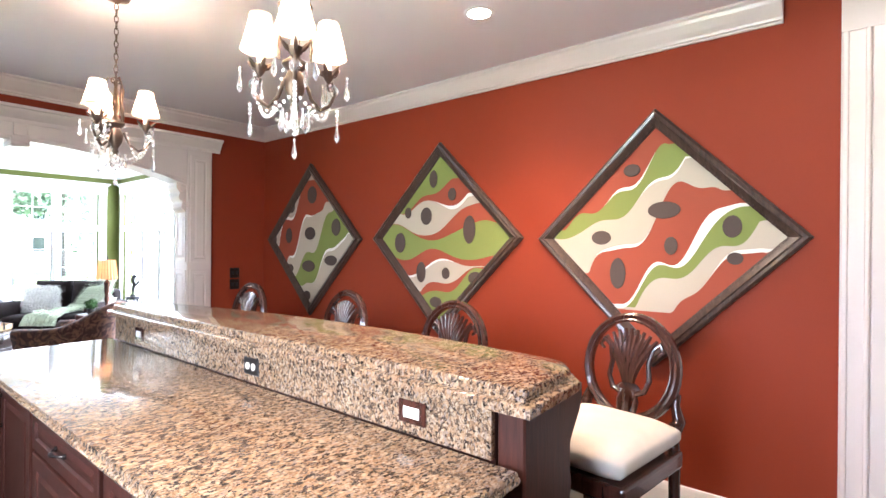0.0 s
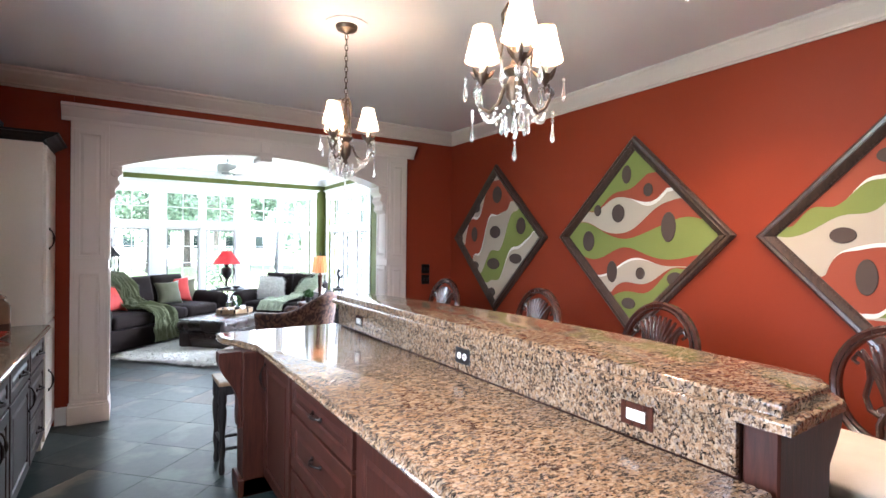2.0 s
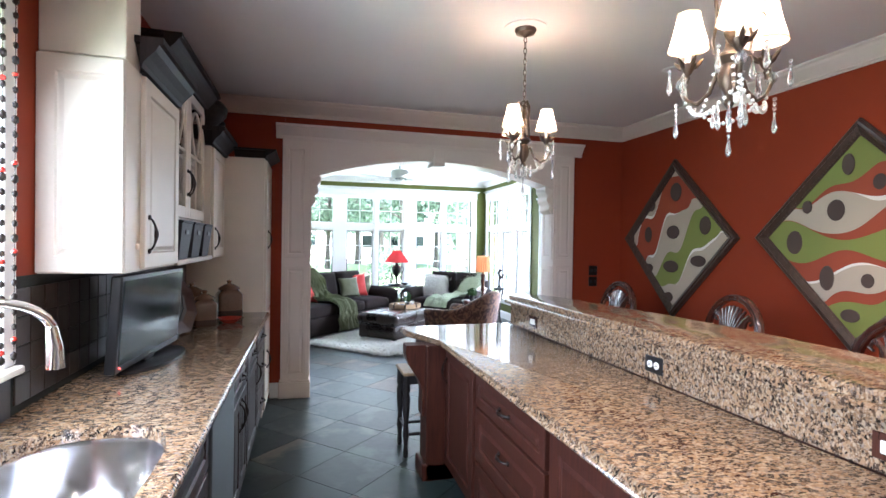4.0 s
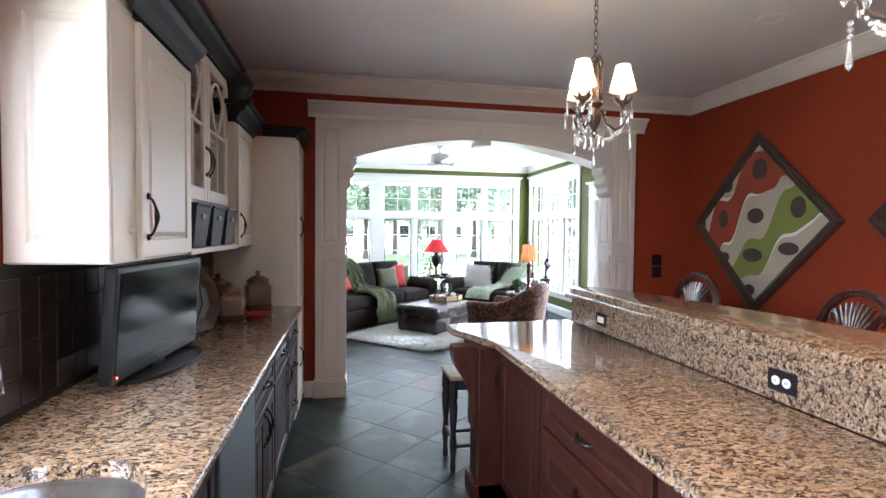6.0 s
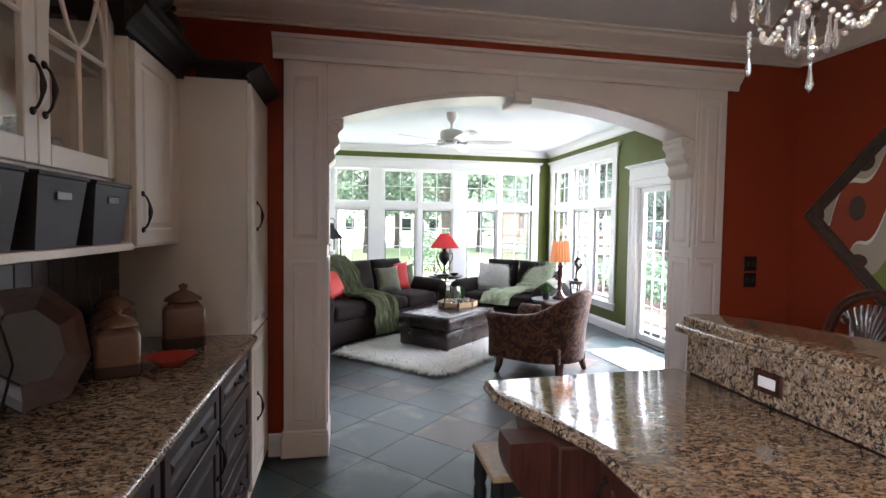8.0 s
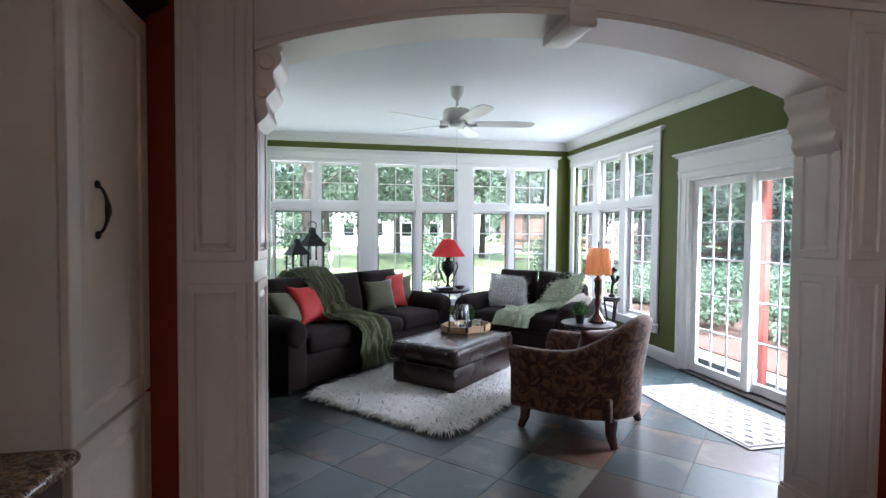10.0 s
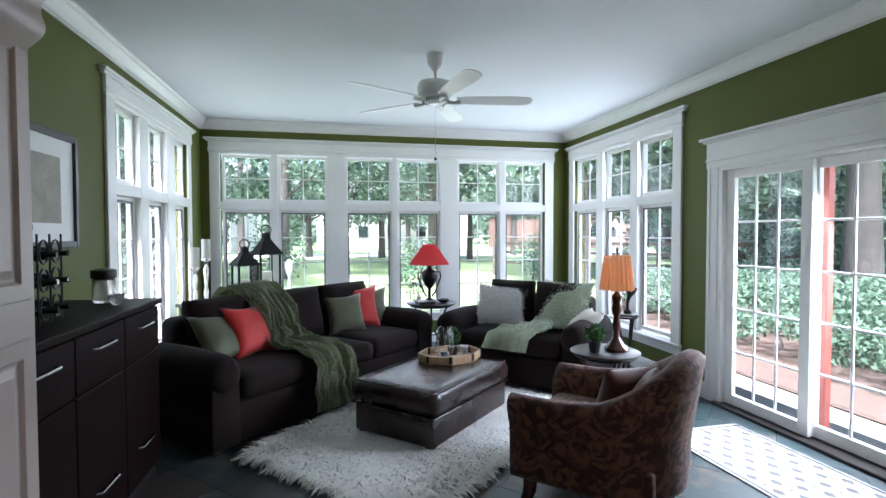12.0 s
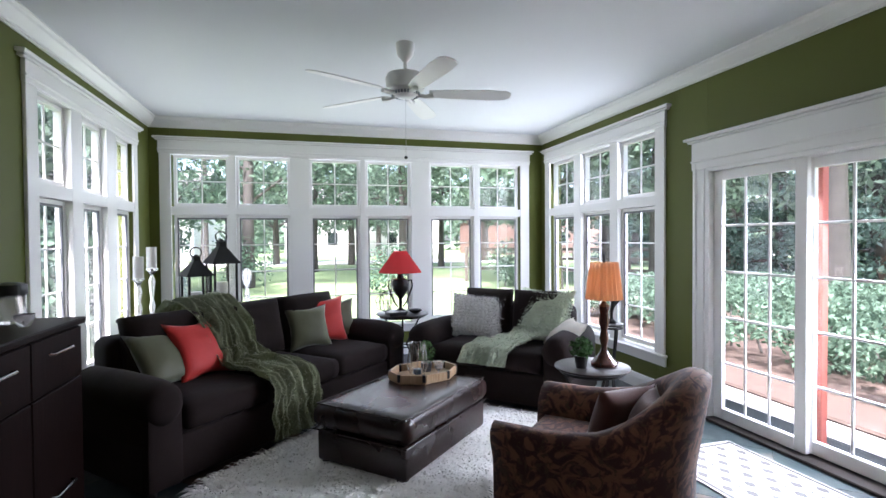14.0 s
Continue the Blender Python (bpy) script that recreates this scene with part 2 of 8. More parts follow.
CHERRY = wood("dark_cherry_wood", (0.030, 0.009, 0.006), (0.075, 0.023, 0.014), 0.38, coat=0.0, spec=0.35)
ESPRESSO = wood("espresso_wood", (0.022, 0.010, 0.009), (0.055, 0.028, 0.025), 0.4, coat=0.0, spec=0.3)
CONSOLE = wood("dark_console_wood", (0.006, 0.0025, 0.0022), (0.012, 0.005, 0.004), 0.5, coat=0.0, spec=0.08)
MAHOGANY = wood("carved_mahogany", (0.035, 0.012, 0.009), (0.085, 0.030, 0.020), 0.22, coat=0.4)
BLACKWOOD = wood("black_painted_wood", (0.012, 0.010, 0.010), (0.03, 0.026, 0.024), 0.4)
PINE = wood("worn_pine_wood", (0.30, 0.18, 0.09), (0.48, 0.32, 0.18), 0.5)
FRAME_WOOD = wood("dark_frame_wood", (0.035, 0.020, 0.015), (0.10, 0.060, 0.042), 0.3)
CROWN_DARK = wood("dark_crown_wood", (0.011, 0.006, 0.005), (0.024, 0.014, 0.011), 0.55, coat=0.0, spec=0.2)
BRONZE = plain("oil_rubbed_bronze", (0.035, 0.028, 0.024), 0.35, 0.8, fine=150)
AGED = plain("aged_bronze", (0.11, 0.075, 0.055), 0.4, 0.7, vary=0.3, big=20, fine=120)
IRON = plain("black_iron", (0.016, 0.015, 0.015), 0.45, 0.6, fine=150)
SINK_STEEL = plain("polished_sink_steel", (0.80, 0.82, 0.85), 0.15, 1.0, vary=0.04, fine=220, bump=0.03)
STEEL = plain("brushed_steel", (0.68, 0.69, 0.70), 0.2, 1.0, vary=0.05, fine=200)
CHROME = plain("chrome", (0.8, 0.8, 0.8), 0.06, 1.0, vary=0.02, bump=0.0)
DISHW = plain("steel_appliance", (0.24, 0.27, 0.29), 0.3, 0.9, vary=0.05)
BLACK = plain("black_plastic", (0.012, 0.012, 0.013), 0.35, vary=0.2)
SCREEN = plain("dark_screen", (0.014, 0.022, 0.022), 0.12, vary=0.1, bump=0.0)
IVORY = plain("ivory_plastic", (0.78, 0.75, 0.68), 0.35, vary=0.03)
SEAT = cloth("cream_seat_cloth", (0.66, 0.61, 0.54), 0.8, 0.1)
SOFA = cloth("dark_brown_sofa_cloth", (0.0125, 0.0065, 0.0055), 0.9, 0.01, 0.3)
LEATHER = plain("dark_brown_leather", (0.019, 0.009, 0.007), 0.27, vary=0.08, big=3, fine=120, bump=0.12)
DAMASK = damask("rust_floral_cloth")
RUST = cloth("rust_cushion_cloth", (0.075, 0.026, 0.018))
OLIVE_SILK = cloth("olive_silk", (0.105, 0.105, 0.058), 0.42, 0.3)
CORAL = cloth("coral_cloth", (0.55, 0.032, 0.026), 0.5, 0.2)
SAGE_KNIT = knit("sage_knit", (0.33, 0.36, 0.21))
PALE_SAGE = cloth("pale_sage_plush", (0.56, 0.62, 0.46), 0.95, 0.6, 0.5)
FUR = cloth("white_shag", (0.84, 0.82, 0.78), 0.9, 0.3)
BASKET = wood("dark_basket_weave", (0.012, 0.010, 0.010), (0.028, 0.024, 0.024), 0.6, (1, 1, 25), 0.0, 9)
STONEWARE = plain("brown_glazed_stoneware", (0.16, 0.085, 0.05), 0.15, vary=0.25, big=8, coat=0.5)
STONEWARE_DARK = plain("dark_glazed_stoneware", (0.055, 0.028, 0.02), 0.2, vary=0.2, big=8, coat=0.4)
REDDISH = plain("red_glaze", (0.42, 0.03, 0.02), 0.15, coat=0.5)
WAX = plain("white_wax", (0.82, 0.79, 0.72), 0.5, vary=0.04)
GLASS = glass_pane("window_glass")
CLEAR = crystal("clear_glass")
CRYSTAL = crystal("crystal")
PEARL = plain("milky_glass_bead", (0.72, 0.68, 0.66), 0.08, vary=0.08, big=30, bump=0.0, coat=0.6)
SHADE_W = shade_cloth("ivory_shade_cloth", (0.62, 0.53, 0.41))
SHADE_R = shade_cloth("red_shade_cloth", (0.72, 0.08, 0.085))
SHADE_P = shade_cloth("amber_pleated_cloth", (0.66, 0.36, 0.20))
LAMP_ON = glow("lit_bulb", (1.0, 0.86, 0.66), 25)
DOWN_ON = glow("lit_downlight", (1.0, 0.9, 0.75), 14)
ART_O = plain("art_orange", (0.31, 0.058, 0.025), 0.8, vary=0.1, fine=180, bump=0.2)
ART_G = plain("art_green", (0.20, 0.235, 0.055), 0.8, vary=0.12, fine=180, bump=0.2)
ART_C = plain("art_cream", (0.47, 0.40, 0.31), 0.8, vary=0.06, fine=180, bump=0.2)
ART_W = plain("art_white", (0.8, 0.77, 0.7), 0.8, vary=0.04, fine=180, bump=0.2)
ART_B = plain("art_brown", (0.075, 0.05, 0.04), 0.8, vary=0.15, fine=180, bump=0.2)
TILE = tile_dark("brown_tile")
LAWN = lawn("lawn")
PATIO = plain("pale_concrete", (0.52, 0.50, 0.47), 0.85, vary=0.1, fine=60, bump=0.2)
MULCH = plain("bark_mulch", (0.10, 0.07, 0.055), 0.95, vary=0.4, big=12, fine=60, bump=0.8)
BARK = plain("tree_bark", (0.070, 0.064, 0.056), 0.95, vary=0.35, big=6, fine=30, bump=0.8)
LEAF = leaves("tree_leaves", (0.16, 0.225, 0.165))
LEAF_H = leaves("hedge_leaves", (0.13, 0.20, 0.14))
LEAF_E = leaves("evergreen_needles", (0.115, 0.18, 0.15))
LEAF_P = leaves("plant_leaves", (0.04, 0.08, 0.03))
BRICK_FAR = plain("far_brick", (0.20, 0.125, 0.10), 0.9, vary=0.2, big=2, fine=12)
SIDING = plain("pale_siding", (0.66, 0.65, 0.62), 0.8)
ROOF = plain("grey_shingle", (0.12, 0.115, 0.11), 0.9, vary=0.25, fine=15)
POST_RED = plain("red_painted_post", (0.36, 0.085, 0.06), 0.5, vary=0.1)
FENCE_W = wood("weathered_fence_wood", (0.07, 0.055, 0.045), (0.14, 0.11, 0.09), 0.8)
MAT_PALE = plain("pale_mat", (0.48, 0.46, 0.42), 0.9, fine=200, bump=0.3)
MAT_GREY = plain("grey_mat_pattern", (0.10, 0.095, 0.09), 0.9, fine=200, bump=0.3)
PHOTO = plain("muted_print", (0.33, 0.31, 0.25), 0.6, vary=0.5, big=9)

# ---- mesh helpers ----


def thing(name, at=(0, 0, 0), turn=0.0, label="", category="", group="", kind=""):
    """A top-level thing: an Empty at its base."""
    ob = new(name)
    ob.empty_display_size = 0.1
    ob.matrix_world = pose(*at, 0, 0, turn)
    return tagged(ob, label, category, group, kind)


def finish(bm, name, mat, smooth=False):
    me = bpy.data.meshes.new(name)
    bmesh.ops.recalc_face_normals(bm, faces=bm.faces)
    bm.to_mesh(me)
    bm.free()
    me.materials.append(mat)
    if smooth:
        me.polygons.foreach_set("use_smooth", [True] * len(me.polygons))
        if smooth != "all":
            me.set_sharp_from_angle(angle=radians(40))
    return me


def part(name, bm, mat, parent, label="", smooth=False, at=None):
    ob = new(name, finish(bm, name, mat, smooth))
    ob.parent = parent
    if at is not None:
        ob.matrix_local = at
    return tagged(ob, label)


def struct(name, bm, mat, label="", category="", smooth=False):
    ob = new(name, finish(bm, name, mat, smooth))
    return tagged(ob, label, category, "", "structure")


def box(bm, x0, x1, y0, y1, z0, z1, bevel=0.0, seg=1, m=None):
    mat = Matrix.LocRotScale(((x0 + x1) / 2, (y0 + y1) / 2, (z0 + z1) / 2), None, (abs(x1 - x0), abs(y1 - y0), abs(z1 - z0)))
    vs = bmesh.ops.create_cube(bm, size=1, matrix=(m @ mat) if m else mat)["verts"]
    if bevel:
        es = list({e for v in vs for e in v.link_edges})
        bmesh.ops.bevel(bm, geom=es, offset=bevel, segments=seg, profile=0.5, affect="EDGES", clamp_overlap=True)
    return bm


def B(*a, **k):
    return box(bmesh.new(), *a, **k)


def cyl(bm, x, y, z0, z1, r0, r1=None, seg=20, m=None):
    r1 = r0 if r1 is None else r1
    mm = Matrix.Translation((x, y, (z0 + z1) / 2))
    bmesh.ops.create_cone(bm, cap_ends=True, segments=seg, radius1=r0, radius2=r1, depth=z1 - z0, matrix=(m @ mm) if m else mm)
    return bm


def lathe(profile, seg=24, bm=None, m=None, cx=0.0, cy=0.0, squash=1.0):
    """Turns (radius, z) pairs round the z axis."""
    bm = bm or bmesh.new()
    rings = []
    for r, z in profile:
        ring = []
        for i in range(seg):
            a = 2 * math.pi * i / seg
            v = Vector((cx + max(r, 0.0004) * math.cos(a), cy + max(r, 0.0004) * math.sin(a) * squash, z))
            ring.append(bm.verts.new(m @ v if m else v))
        rings.append(ring)
    for a, b in zip(rings, rings[1:]):
        for i in range(seg):
            bm.faces.new((a[i], a[(i + 1) % seg], b[(i + 1) % seg], b[i]))
    for ring in (rings[0], rings[-1]):
        bm.faces.new(ring)
    return bm


def tube(points, radius, seg=8, bm=None, m=None, closed=False):
    """A round bar along points; radius is a number or a list."""
    bm = bm or bmesh.new()
    pts = [Vector(p) for p in points]
    n = len(pts)
    rad = radius if isinstance(radius, (list, tuple)) else [radius] * n
    rings, side = [], None
    for i, p in enumerate(pts):
        d = (pts[(i + 1) % n] - pts[i - 1]) if closed else (pts[min(i + 1, n - 1)] - pts[max(i - 1, 0)])
        d.normalize()
        if side is None or abs(side.dot(d)) > 0.98:
            side = d.orthogonal().normalized()
        side = (side - d * side.dot(d)).normalized()
        up = d.cross(side)
        ring = []
        for k in range(seg):
            a = 2 * math.pi * k / seg
            v = p + (side * math.cos(a) + up * math.sin(a)) * rad[i]
            ring.append(bm.verts.new(m @ v if m else v))
        rings.append(ring)
    pairs = list(zip(rings, rings[1:])) + ([(rings[-1], rings[0])] if closed else [])
    for a, b in pairs:
        for k in range(seg):
            bm.faces.new((a[k], a[(k + 1) % seg], b[(k + 1) % seg], b[k]))
    if not closed:
        bm.faces.new(rings[0]), bm.faces.new(rings[-1])
    return bm


def prism(outline, z0, z1, bm=None, m=None, bevel=0.0, seg=2):
    """An upright prism over an outline of (x, y)."""
    bm = bm or bmesh.new()
    tf = (lambda v: m @ Vector(v)) if m else Vector
    lo = [bm.verts.new(tf((x, y, z0))) for x, y in outline]
    hi = [bm.verts.new(tf((x, y, z1))) for x, y in outline]
    top = bm.faces.new(hi)
    bm.faces.new(lo[::-1])
    n = len(outline)
    for i in range(n):
        bm.faces.new((lo[i], lo[(i + 1) % n], hi[(i + 1) % n], hi[i]))
    if bevel:
        bmesh.ops.bevel(bm, geom=list(top.edges), offset=bevel, segments=seg, profile=0.5, affect="EDGES")
    return bm


def run(bm, profile, a, b, inward):
    """A moulding: a profile of (distance from wall, z) drawn from a to b; inward is the way off the wall."""
    w = Vector((*inward, 0))
    rows = []
    for p in (a, b):
        rows.append([bm.verts.new(Vector((p[0], p[1], 0)) + w * d + Vector((0, 0, z))) for d, z in profile])
    n = len(profile)
    for i in range(n):
        bm.faces.new((rows[0][i], rows[0][(i + 1) % n], rows[1][(i + 1) % n], rows[1][i]))
    bm.faces.new(rows[0]), bm.faces.new(rows[1][::-1])
    return bm


def smoothstep(x):
    x = max(0.0, min(1.0, x))
    return x * x * (3 - 2 * x)


def cushion(w, d, h, puff=0.35, n=10, seed=0, wob=0.0, boxy=4.0):
    """A stuffed cushion, w by d by h, centred on the origin, lying flat; puff rounds its top and bottom."""
    bm = bmesh.new()
    bmesh.ops.create_cube(bm, size=2)
    bmesh.ops.subdivide_edges(bm, edges=bm.edges[:], cuts=n, use_grid_fill=True)
    for v in bm.verts:
        x, y, z = v.co
        e = ((1 - abs(x) ** boxy) * (1 - abs(y) ** boxy))
        fall = max(0.0, e) ** 0.5
        pinch = 1 - 0.10 * puff * (1 - fall)
        k = (1 - puff) + puff * fall
        zz = z * k
        r = 1 - 0.06 * abs(z) ** 3
        q = noise.noise(Vector((x * 1.3 + seed * 7, y * 1.3, z + seed))) * wob
        v.co = (x * w / 2 * r * pinch, y * d / 2 * r * pinch, (zz + q) * h / 2)
    return bm


def pillow(s, h, seed=0, lift=0.0):
    """A scatter pillow with four pulled corners, standing in the xz plane."""
    bm = bmesh.new()
    n = 14
    grid = {}
    for side in (-1, 1):
        for i in range(n + 1):
            for j in range(n + 1):
                edge = i in (0, n) or j in (0, n)
                if edge and side == 1:
                    grid[side, i, j] = grid[-1, i, j]
                    continue
                a, b = 2 * i / n - 1, 2 * j / n - 1
                t = max(0, (1 - a * a) * (1 - b * b)) ** 0.42
                pull = 1 - 0.19 * (1 - abs(a) ** 2 * abs(b) ** 2) * max(abs(a), abs(b)) ** 3
                q = noise.noise(Vector((a * 2 + seed * 5, b * 2, side))) * 0.12 * t
                grid[side, i, j] = bm.verts.new((a * s / 2 * pull, side * h / 2 * (t + q), b * s / 2 * pull + s / 2 + lift))
    for side in (-1, 1):
        for i in range(n):
            for j in range(n):
                f = [grid[side, i, j], grid[side, i + 1, j], grid[side, i + 1, j + 1], grid[side, i, j + 1]]
                bm.faces.new(f if side < 0 else f[::-1])
    return bm


def raised_panel(bm, w, h, t=0.02, rail=0.06):
    """A cabinet door in the xz plane, facing -y: rails, a groove and a raised field."""
    def ring(o, y):
        return [bm.verts.new(p) for p in ((o, y, o), (w - o, y, o), (w - o, y, h - o), (o, y, h - o))]
    rail = min(rail, w * 0.28, h * 0.28)
    steps = [(0, t), (0, 0.003), (0.003, 0), (rail, 0), (rail + 0.006, 0.008), (rail + 0.012, 0.008), (rail + 0.03, 0.001)]
    rings = [ring(o, y) for o, y in steps if o * 2 < min(w, h) - 0.01]
    for a, b in zip(rings, rings[1:]):
        for i in range(4):
            bm.faces.new((a[i], a[(i + 1) % 4], b[(i + 1) % 4], b[i]))
    bm.faces.new(rings[-1]), bm.faces.new(rings[0][::-1])
    return bm


FACE_PX = Matrix.Rotation(radians(90), 4, "Z")      # a front that faced -y now faces +x
FACE_NX = Matrix.Rotation(radians(-90), 4, "Z")     # ... faces -x

# ---- large structure ----
CEILING, SUN_CEIL = 2.85, 2.915
LEFT, RIGHT, ARCH = -0.25, 4.22, 6.10              # kitchen walls
WEST, EAST, NORTH, SUN_S = -0.28, 4.64, 11.95, 6.33  # sun room walls

struct("subfloor", B(-2.0, 5.2, -3.2, 12.1, -0.2, -0.0055), GROUT, "dark grout bed under the slate tiles", "floor")
struct("ceiling_kitchen", B(-2.0, 5.0, -3.2, ARCH + 0.12, CEILING, CEILING + 0.15), CEIL, "smooth pale grey kitchen ceiling", "ceiling")
struct("ceiling_sun_room", B(WEST - 0.2, EAST + 0.2, ARCH + 0.124, NORTH + 0.2, SUN_CEIL, SUN_CEIL + 0.15), CEIL_S, "smooth white sun room ceiling", "ceiling")

struct("wall_east_kitchen", B(RIGHT, RIGHT + 0.14, 0.90, ARCH - 0.002, 0, CEILING), RED, "orange-red painted kitchen wall", "wall")
bm = bmesh.new()
box(bm, -0.8, 0.50, ARCH, ARCH + 0.12, 0, CEILING)
box(bm, 3.57, RIGHT + 0.14, ARCH, ARCH + 0.12, 0, CEILING)
box(bm, 0.502, 3.568, ARCH, ARCH + 0.12, 2.5, CEILING)
struct("wall_north_kitchen", bm, RED, "orange-red wall round the arched opening", "wall")
bm = bmesh.new()
box(bm, WEST - 0.2, 0.50, ARCH + 0.124, SUN_S, 0, SUN_CEIL)
box(bm, 3.57, EAST + 0.2, ARCH + 0.124, SUN_S, 0, SUN_CEIL)
box(bm, 0.502, 3.568, ARCH + 0.124, SUN_S, 2.5, SUN_CEIL)
struct("wall_south_sun_room", bm, GREEN, "olive green wall behind the arch", "wall")
# kitchen window wall: an opening over the sink
bm = bmesh.new()
KW0, KW1, KWB, KWT = 1.15, 2.92, 1.09, 2.32
box(bm, LEFT - 0.15, LEFT, -3.2, KW0, 0, CEILING)
box(bm, LEFT - 0.15, LEFT, KW1, ARCH - 0.002, 0, CEILING)
box(bm, LEFT - 0.15, LEFT, KW0 + 0.002, KW1 - 0.002, 0, KWB)
box(bm, LEFT - 0.15, LEFT, KW0 + 0.002, KW1 - 0.002, KWT, CEILING)
struct("wall_west_kitchen", bm, RED, "orange-red wall behind the cabinets", "wall")
# plain walls that close the kitchen behind the camera
struct("wall_south_kitchen", B(-2.0, 5.0, -3.2, -3.06, 0, CEILING), PLAIN_WALL, "plain painted wall behind the kitchen", "wall")
struct("wall_east_hall", B(4.86, 5.0, -3.05, 0.89, 0, CEILING), PLAIN_WALL, "plain painted wall of the side passage", "wall")

# sun room walls with their openings
WIN_B, WIN_T, MID0, MID1 = 0.44, 2.50, 1.80, 1.895
N_PANES = [(-0.03, 0.568), (0.65, 1.267), (1.50, 2.117), (2.19, 2.777), (3.025, 3.635), (3.708, 4.297)]
E_PANES = [(9.56, 10.135), (10.28, 10.875), (11.035, 11.65)]
W_PANES = [(9.425, 9.915), (10.11, 10.62), (10.855, 11.345)]
bm = bmesh.new()
box(bm, WEST - 0.15, -0.06, NORTH, NORTH + 0.15, 0, SUN_CEIL)
box(bm, 4.327, EAST + 0.15, NORTH, NORTH + 0.15, 0, SUN_CEIL)
box(bm, -0.058, 4.325, NORTH, NORTH + 0.15, 0, WIN_B - 0.03)
box(bm, -0.058, 4.325, NORTH, NORTH + 0.15, WIN_T + 0.03, SUN_CEIL)
struct("wall_north", bm, GREEN, "olive green window wall of the sun room", "wall")
DOOR0, DOOR1, DOOR_T = 7.22, 8.92, 2.06
bm = bmesh.new()
box(bm, EAST, EAST + 0.15, SUN_S, DOOR0 - 0.002, 0, SUN_CEIL)
box(bm, EAST, EAST + 0.15, DOOR0, DOOR1, DOOR_T + 0.02, SUN_CEIL)
box(bm, EAST, EAST + 0.15, DOOR1 + 0.002, 9.53, 0, SUN_CEIL)
box(bm, EAST, EAST + 0.15, 11.68, NORTH - 0.002, 0, SUN_CEIL)
box(bm, EAST, EAST + 0.15, 9.532, 11.678, 0, WIN_B - 0.03)
box(bm, EAST, EAST + 0.15, 9.532, 11.678, WIN_T + 0.03, SUN_CEIL)
struct("wall_east", bm, GREEN, "olive green wall with sliding door and window", "wall")
bm = bmesh.new()
box(bm, WEST - 0.15, WEST, SUN_S, 9.395, 0, SUN_CEIL)
box(bm, WEST - 0.15, WEST, 11.375, NORTH - 0.002, 0, SUN_CEIL)
box(bm, WEST - 0.15, WEST, 9.397, 11.373, 0, WIN_B - 0.03)
box(bm, WEST - 0.15, WEST, 9.397, 11.373, WIN_T + 0.03, SUN_CEIL)
struct("wall_west", bm, GREEN, "olive green wall with a triple window", "wall")

# crown mouldings


def crown_profile(top, drop=0.115, reach=0.10):
    z = top
    return [(0, z), (reach, z), (reach, z - 0.012), (reach * 0.86, z - 0.022), (reach * 0.80, z - 0.04), (reach * 0.5, z - drop * 0.62),
            (reach * 0.30, z - drop * 0.78), (reach * 0.26, z - drop * 0.88), (reach * 0.12, z - drop * 0.90), (reach * 0.12, z - drop), (0, z - drop)]


bm = bmesh.new()
run(bm, crown_profile(CEILING, 0.13), (RIGHT - 0.001, ARCH - 0.001), (RIGHT - 0.001, 1.14), (-1, 0))
run(bm, crown_profile(CEILING, 0.13, 0.16), (RIGHT - 0.002, ARCH - 0.002), (LEFT, ARCH - 0.002), (0, -1))
struct("crown_moulding_kitchen", bm, OFFWHITE_BOUNCE, "white painted crown moulding in the kitchen", "crown moulding")
bm = bmesh.new()
prof = crown_profile(SUN_CEIL, 0.115)
run(bm, prof, (WEST + 0.001, NORTH - 0.001), (EAST - 0.001, NORTH - 0.001), (0, -1))
run(bm, prof, (EAST - 0.002, NORTH - 0.002), (EAST - 0.002, SUN_S), (-1, 0))
run(bm, prof, (WEST + 0.002, NORTH - 0.002), (WEST + 0.002, SUN_S), (1, 0))
run(bm, prof, (WEST + 0.002, SUN_S + 0.001), (EAST - 0.002, SUN_S + 0.001), (0, 1))
struct("crown_moulding_sun_room", bm, WHITE, "white painted crown moulding in the sun room", "crown moulding")

BASE = [(0, 0), (0.018, 0), (0.018, 0.10), (0.012, 0.125), (0.006, 0.14), (0, 0.145)]
bm = bmesh.new()
run(bm, BASE, (RIGHT, 0.90), (RIGHT, ARCH), (-1, 0))
run(bm, BASE, (3.60, ARCH), (RIGHT - 0.02, ARCH), (0, -1))
run(bm, BASE, (0.382, ARCH), (0.476, ARCH), (0, -1))
struct("baseboard_kitchen", bm, WHITE, "white baseboard along the red wall", "baseboard")
bm = bmesh.new()
run(bm, BASE, (EAST, 9.06), (EAST, NORTH), (-1, 0))
run(bm, BASE, (EAST, SUN_S), (EAST, 7.02), (-1, 0))
run(bm, BASE, (WEST, SUN_S), (WEST, NORTH), (1, 0))
run(bm, BASE, (WEST, NORTH), (EAST, NORTH), (0, -1))
struct("baseboard_sun_room", bm, WHITE, "white baseboard round the sun room", "baseboard")

